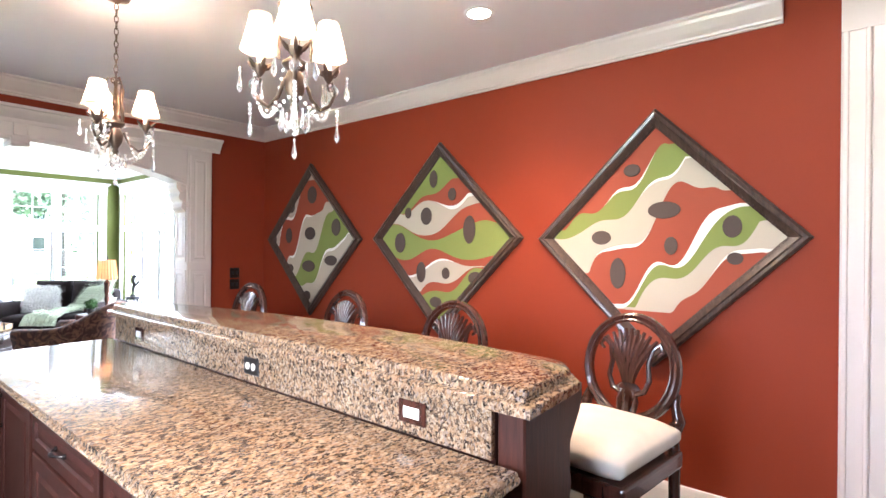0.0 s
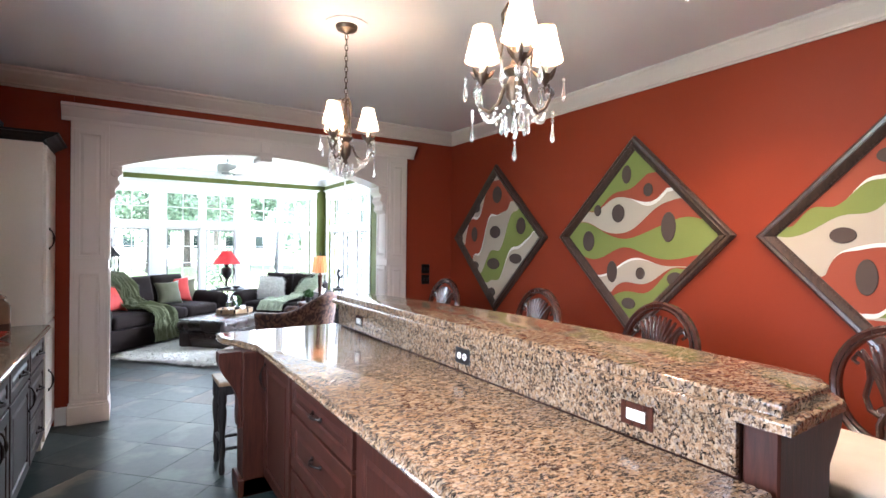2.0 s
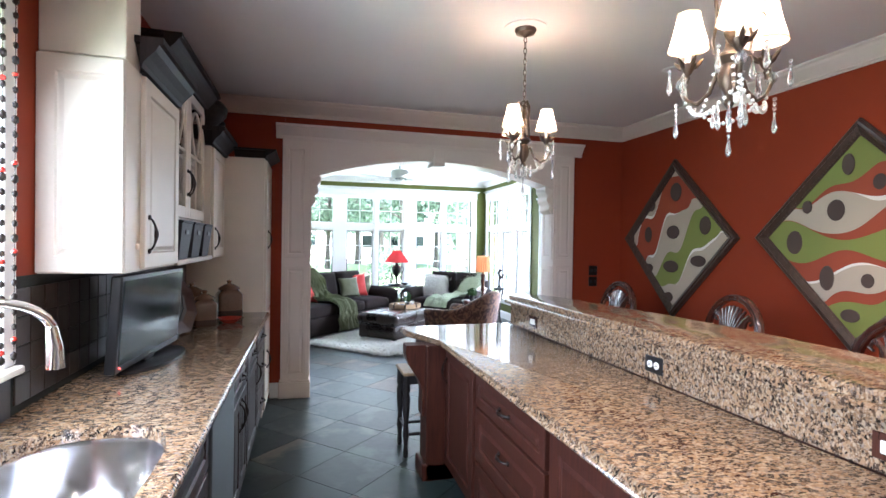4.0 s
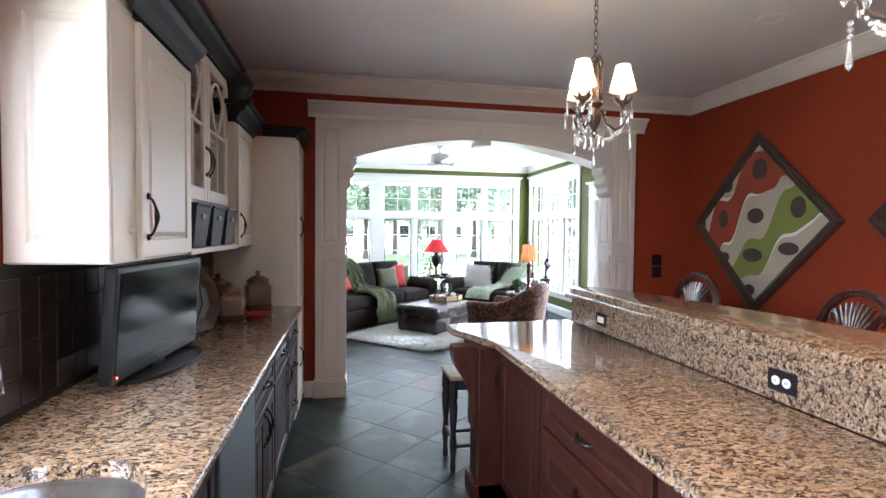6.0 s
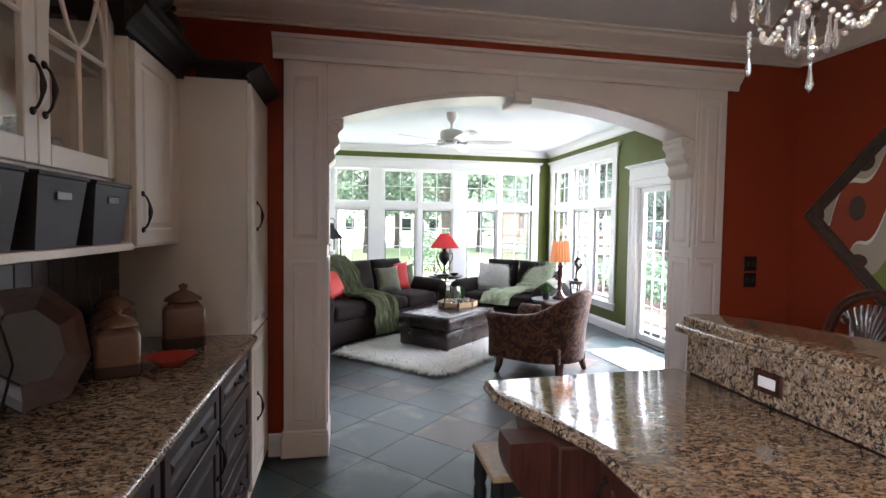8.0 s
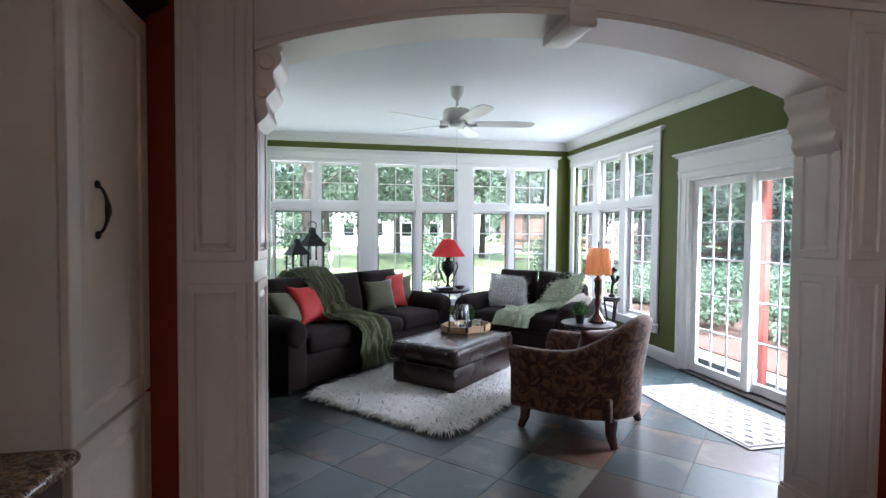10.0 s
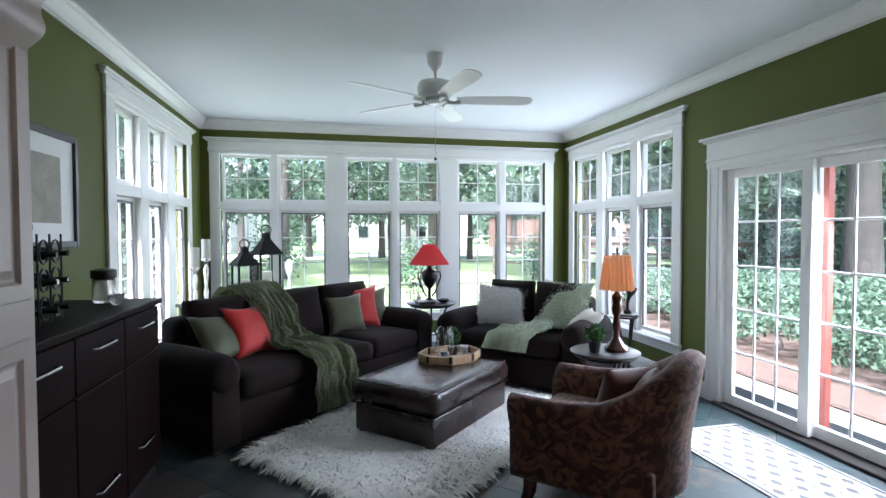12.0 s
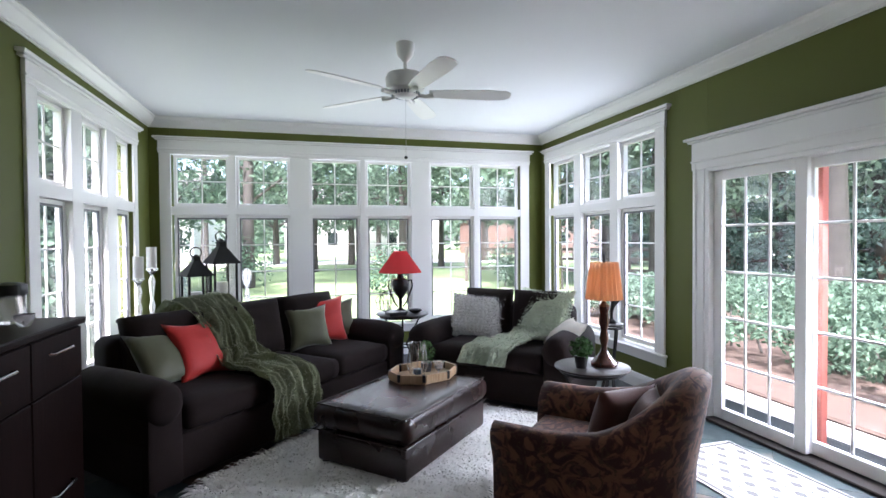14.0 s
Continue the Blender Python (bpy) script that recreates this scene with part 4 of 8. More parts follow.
for y, kind in ((4.19, 0), (2.92, 1), (1.945, 0)):
    o = thing("outlet", (2.2425, y, 0.987), 0, "white outlet in a dark wooden wall plate on granite" if not kind else "black outlet with two white round sockets", "outlet", "bar outlets")
    part("plate", B(-0.006, 0.0, -0.060, 0.060, -0.038, 0.038, 0.003), MAHOGANY if not kind else BLACK, o)
    if kind:
        for s in (-0.022, 0.022):
            bm = bmesh.new()
            bmesh.ops.create_cone(bm, cap_ends=True, segments=18, radius1=0.016, radius2=0.016, depth=0.004,
                                  matrix=Matrix.Translation((-0.008, s, 0)) @ Matrix.Rotation(radians(90), 4, "Y"))
            sock = part("socket", bm, IVORY, o)
            part("slot", B(-0.0112, -0.0102, s - 0.005, s - 0.003, -0.005, 0.005), BLACK, sock)
            part("slot", B(-0.0112, -0.0102, s + 0.003, s + 0.005, -0.005, 0.005), BLACK, sock)
    else:
        part("insert", B(-0.010, -0.0062, -0.035, 0.035, -0.018, 0.018, 0.002), IVORY, o)

# -- bar chairs


def bar_chair(m):
    root = thing("bar_chair", (0, 0, 0), 0, "dark carved mahogany bar chair with cream seat cushion", "chair", "bar chairs")
    seat = cushion(0.50, 0.55, 0.15, 0.55, 10, 3, 0.04)
    seat.transform(Matrix.Translation((0, -0.065, 0.735)))
    part("seat", seat, SEAT, root, "cream upholstered seat cushion", smooth="all")
    part("seat_frame", B(-0.24, 0.24, -0.32, 0.215, 0.60, 0.672, 0.012, 2), MAHOGANY, root)
    for sx in (-1, 1):
        bm = tube([(sx * 0.205, -0.28, 0.60), (sx * 0.21, -0.29, 0.45), (sx * 0.20, -0.275, 0.2), (sx * 0.205, -0.285, 0.0)], [0.028, 0.022, 0.017, 0.02], 10)
        part("leg", bm, MAHOGANY, root, smooth=True)
        bm = tube([(sx * 0.205, 0.20, 0.78), (sx * 0.207, 0.20, 0.62), (sx * 0.207, 0.205, 0.35), (sx * 0.21, 0.25, 0.0)], [0.02, 0.026, 0.022, 0.02], 10)
        part("leg", bm, MAHOGANY, root, smooth=True)
        bm = tube([(sx * 0.205, 0.20, 0.72), (sx * 0.22, 0.215, 0.79), (sx * 0.20, 0.225, 0.85), (sx * 0.205, 0.235, 0.90)], [0.022, 0.028, 0.02, 0.016], 10)
        bmesh.ops.create_uvsphere(bm, u_segments=10, v_segments=8, radius=0.024, matrix=Matrix.Translation((sx * 0.217, 0.205, 0.785)))
        part("back_post", bm, MAHOGANY, root, smooth=True)
    part("foot_rail", tube([(-0.2, -0.278, 0.24), (0.2, -0.278, 0.24)], 0.016, 8), MAHOGANY, root, smooth=True)
    part("stretcher", tube([(-0.205, -0.27, 0.3), (-0.208, 0.21, 0.3)], 0.012, 8), MAHOGANY, root, smooth=True)
    part("stretcher", tube([(0.205, -0.27, 0.3), (0.208, 0.21, 0.3)], 0.012, 8), MAHOGANY, root, smooth=True)
    lean = Matrix.Translation((0, 0.215, 0.985)) @ Matrix.Rotation(radians(-9), 4, "X")
    ring = bmesh.new()
    rings = []
    for i in range(40):
        a = 2 * math.pi * i / 40
        c, s = math.cos(a), math.sin(a)
        sect = []
        for dx, dy in ((0.0, -0.018), (0.008, -0.022), (0.016, -0.016), (0.030, -0.022), (0.042, -0.012), (0.044, 0.012), (0.03, 0.018), (0.004, 0.016)):
            rx, rz = 0.185 + dx, 0.205 + dx
            sect.append(ring.verts.new(lean @ Vector((rx * c, dy, rz * s))))
        rings.append(sect)
    for i in range(40):
        a, b = rings[i], rings[(i + 1) % 40]
        for k in range(8):
            ring.faces.new((a[k], a[(k + 1) % 8], b[(k + 1) % 8], b[k]))
    back = part("back_frame", ring, MAHOGANY, root, smooth=True)
    bm = bmesh.new()
    for k in range(-4, 5):
        f = k / 4
        pts, rad = [], []
        for i in range(8):
            t = i / 7
            pts.append((f * (0.02 + 0.10 * t ** 1.6), -0.008 - 0.006 * math.sin(t * 3), -0.07 + (0.245 - 0.045 * f * f) * t))
            rad.append(0.006 + 0.011 * math.sin(math.pi * (0.12 + 0.82 * t)))
        tube(pts, rad, 6, bm, lean)
    for sx in (-1, 1):
        pts = [(sx * x, -0.004, z) for x, z in ((0.035, -0.115), (0.075, -0.10), (0.095, -0.05), (0.085, 0.02), (0.10, 0.09), (0.135, 0.115), (0.15, 0.085), (0.13, 0.07))]
        tube(pts, [0.014, 0.013, 0.012, 0.012, 0.012, 0.012, 0.010, 0.008], 8, bm, lean)
        tube([(sx * x, -0.004, z) for x, z in ((0.03, -0.20), (0.04, -0.15), (0.02, -0.10))], [0.016, 0.014, 0.016], 8, bm, lean)
    bmesh.ops.create_uvsphere(bm, u_segments=14, v_segments=8, radius=0.05, matrix=lean @ Matrix.Translation((0, 0, -0.105)) @ Matrix.Diagonal((1.2, 0.3, 0.8, 1)))
    tube([(0, -0.004, -0.20), (0, -0.006, -0.12)], 0.022, 8, bm, lean)
    part("carved_splat", bm, MAHOGANY, back, "carved plume splat", smooth=True)
    root.matrix_world = m
    return root


first = bar_chair(pose(3.16, 1.66, 0, 0, 0, -97))
for x, y, a in ((3.03, 2.57, -90), (3.07, 3.55, -92), (2.99, 4.63, -88)):
    copy_thing(first, pose(x, y, 0, 0, 0, a))

# -- chandeliers


CH = 0.90                                             # the fixture against its drawn size


def chandelier(x, y, start, low):
    root = thing("chandelier", (x, y, CEILING), 0, "aged bronze chandelier with three lit shades and crystal drops", "chandelier", "chandeliers")
    z0 = low - CEILING                                  # the lowest drop
    part("ceiling_medallion", lathe([(0.135, -0.012), (0.13, -0.002), (0.11, -0.001), (0.10, -0.001)], 32), CEIL, root, "painted ceiling ring", smooth=True)
    part("canopy", lathe([(0.008, -0.06), (0.02, -0.05), (0.058, -0.036), (0.066, -0.018), (0.066, -0.012)], 28), AGED, root, smooth=True)
    chain = bmesh.new()
    ring_z = z0 + 0.63 * CH
    n = max(3, int((-0.06 - ring_z) / 0.032))
    for i in range(n):
        zc = -0.06 - (i + 0.5) * (-0.06 - ring_z) / n
        tilt = Matrix.Translation((0, 0, zc)) @ Matrix.Rotation(radians(90 * (i % 2)), 4, "Z")
        tube([(0.009 * math.cos(a), 0, 0.021 * math.sin(a)) for a in [2 * math.pi * k / 10 for k in range(10)]], 0.0028, 5, chain, tilt, True)
    part("chain", chain, AGED, root, smooth=True)
    part("ring", tube([(0.022 * math.cos(a), 0, ring_z - 0.012 + 0.016 * math.sin(a)) for a in [2 * math.pi * k / 16 for k in range(16)]], 0.004, 6, None, None, True), AGED, root, smooth=True)
    b = z0 + 0.22
    part("stem", lathe([(0.006, b + 0.40), (0.013, b + 0.385), (0.009, b + 0.36), (0.014, b + 0.30), (0.022, b + 0.25), (0.012, b + 0.20), (0.026, b + 0.17),
                        (0.05, b + 0.155), (0.052, b + 0.145), (0.028, b + 0.12), (0.044, b + 0.085), (0.036, b + 0.04), (0.014, b), (0.02, b - 0.02), (0.006, b - 0.045)], 24), AGED, root, smooth=True)
    # three swan bars round the stem
    for k in range(3):
        a = radians(start + 60 + 120 * k)
        pts = [(r * math.cos(a), r * math.sin(a), b + h) for r, h in ((0.01, 0.40), (0.04, 0.41), (0.07, 0.36), (0.06, 0.28), (0.075, 0.2), (0.07, 0.15))]
        part("scroll_bar", tube(pts, [0.005, 0.006, 0.007, 0.006, 0.006, 0.006], 7), AGED, root, smooth=True)
    drop = [(0.0006, 0.0), (0.006, -0.006), (0.004, -0.014), (0.005, -0.03), (0.011, -0.062), (0.0095, -0.074), (0.001, -0.085)]
    R = 0.16
    for k in range(3):
        a = radians(start + 120 * k)
        c, s = math.cos(a), math.sin(a)
        pts = [(r * c, r * s, b + h) for r, h in ((0.045, 0.10), (0.075, 0.03), (0.12, -0.005), (0.165, 0.02), (0.195, 0.075), (0.18, 0.12), (0.155, 0.105), (0.165, 0.08))]
        arm = part("arm", tube(pts, [0.008, 0.0085, 0.008, 0.0075, 0.007, 0.006, 0.005, 0.004], 8), AGED, root, smooth=True)
        cx, cy = R * c, R * s
        cup = lathe([(0.004, b + 0.11), (0.016, b + 0.125), (0.03, b + 0.15), (0.032, b + 0.156), (0.012, b + 0.158)], 16, None, None, cx, cy)
        for q in range(5):
            e = 2 * math.pi * q / 5 + a
            tube([(cx + r * math.cos(e), cy + r * math.sin(e), b + h) for r, h in ((0.012, 0.14), (0.03, 0.15), (0.045, 0.165), (0.058, 0.18))], [0.006, 0.010, 0.008, 0.001], 5, cup)
        part("leaf_cup", cup, AGED, arm, smooth=True)
        part("candle_sleeve", lathe([(0.013, b + 0.158), (0.013, b + 0.235), (0.006, b + 0.238)], 14, None, None, cx, cy), IVORY, arm, smooth=True)
        sh = bmesh.new()
        prof = [(0.079, b + 0.215), (0.072, b + 0.235), (0.057, b + 0.285), (0.047, b + 0.325), (0.043, b + 0.352)]
        rings = []
        for r, z in prof:
            rings.append([sh.verts.new((cx + r * math.cos(2 * math.pi * i / 24), cy + r * math.sin(2 * math.pi * i / 24), z)) for i in range(24)])
        for p, q in zip(rings, rings[1:]):
            for i in range(24):
                sh.faces.new((p[i], p[(i + 1) % 24], q[(i + 1) % 24], q[i]))
        shd = part("shade", sh, SHADE_W, arm, "ivory cloth bell shade, lit", smooth="all")
        trim = bmesh.new()
        for r, z in (prof[0], prof[-1]):
            tube([(cx + r * math.cos(2 * math.pi * i / 24), cy + r * math.sin(2 * math.pi * i / 24), z) for i in range(24)], 0.0022, 5, trim, None, True)
        for q in range(6):
            e = 2 * math.pi * q / 6 + a + 0.3
            tube([(cx + (r + 0.0006) * math.cos(e), cy + (r + 0.0006) * math.sin(e), z) for r, z in prof], 0.0012, 4, trim)
        part("shade_trim", trim, PINE, root, "tan piping on the shade")
        part("bulb", lathe([(0.006, b + 0.238), (0.014, b + 0.26), (0.012, b + 0.285), (0.001, b + 0.31)], 12, None, None, cx, cy), LAMP_ON, root, smooth=True)
        lamp("bulb_light", "POINT", Matrix.Translation((x + cx * 0.85, y + cy * 0.85, CEILING + z0 + (b + 0.29 - z0) * CH)), 0.31, WARM, radius=0.02)
        # crystals on this arm
        for e, rr, hh in ((a + 0.35, 0.215, 0.125), (a - 0.35, 0.215, 0.125), (a + 0.25, 0.165, 0.11)):
            m = Matrix.Translation((rr * math.cos(e), rr * math.sin(e), b + hh))
            bm = bmesh.new()
            bmesh.ops.create_icosphere(bm, subdivisions=1, radius=0.007, matrix=m)
            lathe(drop, 7, bm, m @ Matrix.Translation((0, 0, -0.007)))
            part("crystal_drop", bm, CRYSTAL, root)
        m = Matrix.Translation((0.205 * c, 0.205 * s, b + 0.0))
        bm = bmesh.new()
        for q in range(3):
            bmesh.ops.create_icosphere(bm, subdivisions=1, radius=0.009, matrix=m @ Matrix.Translation((0, 0, 0.008 - 0.018 * q)))
        lathe(drop, 7, bm, m @ Matrix.Translation((0, 0, -0.038)))
        part("crystal_drop", bm, CRYSTAL, root)
        bm = bmesh.new()
        bmesh.ops.create_icosphere(bm, subdivisions=2, radius=0.024, matrix=Matrix.Translation((0.185 * c, 0.185 * s, b + 0.085)))
        part("crystal_ball", bm, CRYSTAL, root)
        # bead swags from the stem to the arm and on to the next arm
        bm = bmesh.new()
        for i in range(15):
            t = i / 14
            r = 0.05 + 0.125 * t
            bmesh.ops.create_icosphere(bm, subdivisions=1, radius=0.0085, matrix=Matrix.Translation((r * c, r * s, b + 0.13 - 0.10 * t - 0.12 * math.sin(math.pi * t))))
        for i in range(1, 14):
            t = i / 14
            e = a + radians(120) * t
            r = 0.15 - 0.04 * math.sin(math.pi * t)
            bmesh.ops.create_icosphere(bm, subdivisions=1, radius=0.0085, matrix=Matrix.Translation((r * math.cos(e), r * math.sin(e), b - 0.0 - 0.07 * math.sin(math.pi * t))))
        part("bead_swag", bm, PEARL, root)
    for k in range(8):
        e = 2 * math.pi * k / 8
        m = Matrix.Translation((0.055 * math.cos(e), 0.055 * math.sin(e), b - 0.025))
        part("crystal_drop", lathe(drop, 7, None, m), CRYSTAL, root)
    bm = bmesh.new()
    for q in range(4):
        bmesh.ops.create_icosphere(bm, subdivisions=1, radius=0.011, matrix=Matrix.Translation((0, 0, b - 0.055 - 0.021 * q)))
    lathe(drop, 9, bm, Matrix.Translation((0, 0, z0 + 0.088)))
    part("crystal_drop", bm, CRYSTAL, root)
    shrink = Matrix.Translation((0, 0, z0)) @ Matrix.Diagonal((0.85, 0.85, CH, 1)) @ Matrix.Translation((0, 0, -z0))
    for ob in root.children_recursive:
        if ob.data and ob.name.split(".")[0] not in ("ceiling_medallion", "canopy", "chain", "ring"):
            ob.data.transform(shrink)
    return root


chandelier(2.055, 2.337, 236, 1.818)
chandelier(1.995, 3.85, 218, 1.83)

# -- recessed downlights; those with x below 3 are unseen, added as fill light
for x, y in ((3.36, 2.49), (3.36, 0.78), (3.36, 4.2), (0.95, 2.0), (0.95, -0.6), (2.6, -1.2)):
    root = thing("recessed_light", (x, y, CEILING), 0, "round recessed ceiling light with white trim, real and added fill", "ceiling light", "recessed lights")
    part("trim", lathe([(0.062, -0.001), (0.062, -0.006), (0.085, -0.006), (0.088, -0.001)], 28), WHITE, root, smooth=True)
    part("lens", lathe([(0.061, -0.0015), (0.061, -0.004), (0.0, -0.004)], 28), DOWN_ON if (x, y) != (3.36, 4.2) else CEIL, root)
    if (x, y) != (3.36, 4.2):
        lamp("downlight", "SPOT", Matrix.Translation((x, y, CEILING - 0.02)), {2.49: 14, 0.78: 0.5, 2.0: 10}.get(y, 1.2), (1.0, 0.66, 0.38), radius=0.05, cone=118)

# -- paintings on the red wall


def painting(y, zc, bands, ovals, label):
    """A square canvas hung on its corner; bands: colours and wavy lower bounds; ovals: p, q, a, b, turn."""
    root = thing("painting", (RIGHT, y, zc), 0, label, "painting", "diamond paintings")
    H, F = 0.78, 0.112
    inner = H - F
    corner = [(0, 1), (-1, 0), (0, -1), (1, 0)]                 # up, far end, down, near end
    for k in range(4):
        bm = bmesh.new()
        a, b = corner[k], corner[(k + 1) % 4]
        prof = [(H, 0.004), (H, 0.03), (H - 0.02, 0.045), (H - 0.045, 0.040), (H - 0.055, 0.048), (H - 0.085, 0.034), (H - F + 0.012, 0.026), (inner, 0.020), (inner, 0.004)]
        rows = [[bm.verts.new((-d, c[0] * r, c[1] * r)) for r, d in prof] for c in (a, b)]
        n = len(prof)
        for i in range(n):
            bm.faces.new((rows[0][i], rows[0][(i + 1) % n], rows[1][(i + 1) % n], rows[1][i]))
        for i in range(1, 44):
            t = i / 44
            p = Vector((-0.027, (a[0] * (1 - t) + b[0] * t) * (inner + 0.012), (a[1] * (1 - t) + b[1] * t) * (inner + 0.012)))
            bmesh.ops.create_icosphere(bm, subdivisions=1, radius=0.006, matrix=Matrix.Translation(p))
        part("frame_rail", bm, FRAME_WOOD, root)
    h = inner + 0.004
    N = 72
    bounds = [lambda p: 9.0] + [f for _, f in bands[:-1]] + [lambda p: -9.0]
    for k, (mat, _) in enumerate(bands):
        bm, prev = bmesh.new(), None
        for i in range(N + 1):
            p = -h + 2 * h * i / N
            lim = h - abs(p)
            hi = max(-lim, min(lim, min(f(p) for f in bounds[:k + 1])))
            lo = max(-lim, min(lim, min(f(p) for f in bounds[:k + 2])))
            lo = min(lo, hi)
            d = -0.010 - 0.0012 * (k % 3)
            row = (bm.verts.new((d, -p, lo)), bm.verts.new((d, -p, hi)), bm.verts.new((-0.004, -p, lo)), bm.verts.new((-0.004, -p, hi)), hi - lo)
            if prev and max(prev[4], row[4]) > 1e-3:
                bm.faces.new((prev[0], row[0], row[1], prev[1]))
                bm.faces.new((prev[2], prev[3], row[3], row[2]))
                bm.faces.new((prev[0], prev[2], row[2], row[0])), bm.faces.new((prev[1], row[1], row[3], prev[3]))
            if bm.faces and (row[4] <= 1e-3 or i == N):
                bmesh.ops.delete(bm, geom=[v for v in bm.verts if not v.link_faces], context="VERTS")
                part("painted_band", bm, mat, root)
                bm, row = bmesh.new(), None
            prev = row
        bm.free()
    for p, q, a, b, turn in ovals:
        bm = bmesh.new()
        bmesh.ops.create_cone(bm, cap_ends=True, segments=28, radius1=1, radius2=0.96, depth=0.006,
                              matrix=Matrix.Translation((-0.0145, -p, q)) @ Matrix.Rotation(radians(turn), 4, "X") @ Matrix.Diagonal((1, a, b, 1)) @ Matrix.Rotation(radians(-90), 4, "Y"))
        part("painted_oval", bm, ART_B, root)
    return root


def swell(near, far, c, s, *waves):
    """A rolling line: level, slope, then sine and cosine swells; level beyond its ends."""
    def line(p):
        p = max(near, min(far, p))
        q = c + s * p
        for k in range(len(waves) // 2):
            a = (k + 1) * 2 * math.pi / 1.5 * p
            q += waves[2 * k] * math.sin(a) + waves[2 * k + 1] * math.cos(a)
        return q
    return line


def lift(line, h, at, w):
    """The same line, raised softly round one place."""
    return lambda p: line(p) + h * math.exp(-((p - at) / w) ** 4)


p1a = swell(-0.585, 0.071, 0.356, 0.01, 0.174, 0.061, -0.047, 0.037, 0.019, -0.019, -0.032, 0.087, 0.083, -0.005)
p1b = swell(-0.647, 0.166, 0.271, 0.082, 0.215, 0.122, 0.046, -0.062, -0.021, -0.043, -0.046, 0.039, 0.007, 0.025)
p1c = swell(-0.414, 0.361, -0.157, 0.222, 0.291, 0.409, -0.192, -0.117, 0.247, -0.075, -0.105, 0.098, 0.06, -0.054)
p1d = swell(-0.250, 0.464, -0.309, 0.067, 0.386, 0.139, -0.073, -0.034, -0.1, 0.007, 0.094, -0.025, -0.04, 0.073)
p1e = swell(-0.250, 0.464, -0.24, 0.121, 0.329, -0.023, -0.098, 0.056, -0.033, -0.04, 0.058, 0.038, -0.02, 0.033)
p1f = swell(-0.109, 0.544, -0.345, 0.126, 0.386, -0.134, 0.005, 0.174, -0.031, 0.082, -0.097, -0.032, 0.04, 0.001)
p1g = swell(0.105, 0.571, -0.436, 0.01, 0.226, -0.142, -0.026, -0.126, 0.033, 0.001, 0.016, -0.088, 0.074, 0.005)
painting(1.78, 1.595, [
    (ART_O, lift(p1a, 0.022, -0.15, 0.12)), (ART_W, p1a), (ART_G, p1b), (ART_W, lift(p1b, -0.018, 0.07, 0.14)), (ART_C, lift(p1c, 0.022, -0.2, 0.13)), (ART_W, p1c), (ART_O, p1d),
    (ART_W, p1e), (ART_G, p1f), (ART_C, lift(p1g, 0.022, 0.5, 0.16)), (ART_W, p1g), (ART_O, None)],
    [(-0.140, 0.421, 0.052, 0.039, 0), (0.052, 0.167, 0.094, 0.051, 0), (-0.332, 0.004, 0.064, 0.044, 0), (-0.223, -0.222, 0.050, 0.097, 0), (0.093, -0.046, 0.038, 0.053, 0), (0.413, 0.061, 0.049, 0.062, 0), (0.428, -0.116, 0.041, 0.034, 0)],
    "diamond-hung abstract painting with orange, green and cream waves")
p2a = swell(-0.466, 0.120, 0.328, 0.047, 0.089, 0.115, 0.013, -0.049, -0.019, 0.03, 0.019, -0.033)
p2b = swell(-0.466, 0.278, 0.26, 0.027, 0.032, 0.068, 0.006, -0.069, -0.072, 0.029, 0.023, -0.004)
p2c = swell(-0.541, 0.368, 0.151, 0.004, 0.106, -0.053, 0.005, -0.036, 0.015, 0.011, -0.006, -0.01)
p2d = swell(-0.541, 0.538, 0.065, 0.006, 0.017, -0.042, 0.021, -0.042, -0.003, 0.016, 0.002, -0.004)
p2e = swell(-0.703, 0.510, -0.135, -0.106, 0.047, -0.004, -0.034, 0.04, -0.004, 0.001, -0.003, -0.001)
p2f = swell(-0.426, 0.419, -0.26, 0.018, 0.038, 0.061, 0.004, 0.007, -0.006, 0.024, 0.001, -0.001)
p2g = swell(-0.216, 0.398, -0.419, 0.121, 0.251, -0.002, -0.142, 0.136, -0.01, -0.102, 0.002, 0.024)
p2h = swell(-0.204, 0.398, -0.424, 0.109, 0.21, -0.061, -0.103, 0.124, -0.024, -0.113, 0.006, 0.042)
painting(3.465, 1.605, [
    (ART_G, p2a), (ART_O, p2b), (ART_W, lift(p2b, -0.03, 0.2, 0.18)), (ART_C, p2c), (ART_O, p2d), (ART_G, p2e), (ART_O, p2f), (ART_W, lift(p2f, -0.02, -0.15, 0.25)),
    (ART_C, p2g), (ART_O, p2h), (ART_G, None)],
    [(-0.074, 0.488, 0.042, 0.072, 0), (0.122, 0.351, 0.040, 0.051, 0), (-0.356, 0.218, 0.036, 0.047, 0), (-0.150, 0.185, 0.060, 0.073, 0), (0.296, 0.065, 0.059, 0.111, 0), (-0.449, -0.037, 0.062, 0.087, 0), (-0.202, -0.284, 0.051, 0.087, 0), (0.064, -0.284, 0.040, 0.047, 0), (0.356, -0.313, 0.066, 0.052, 0), (-0.040, -0.524, 0.063, 0.044, 0)],
    "diamond-hung abstract painting with wide green and orange waves")
p3a = swell(-0.590, -0.060, 0.189, 0.286, -0.01, 0.926, 0.369, -0.223, 0.065, 0.192, 0.138, -0.275, -0.102, -0.055)
p3b = swell(-0.429, 0.228, 0.2, 0.1, 0.439, 0.078, -0.135, -0.036, -0.111, -0.078, 0.008, 0.194, 0.019, -0.115)
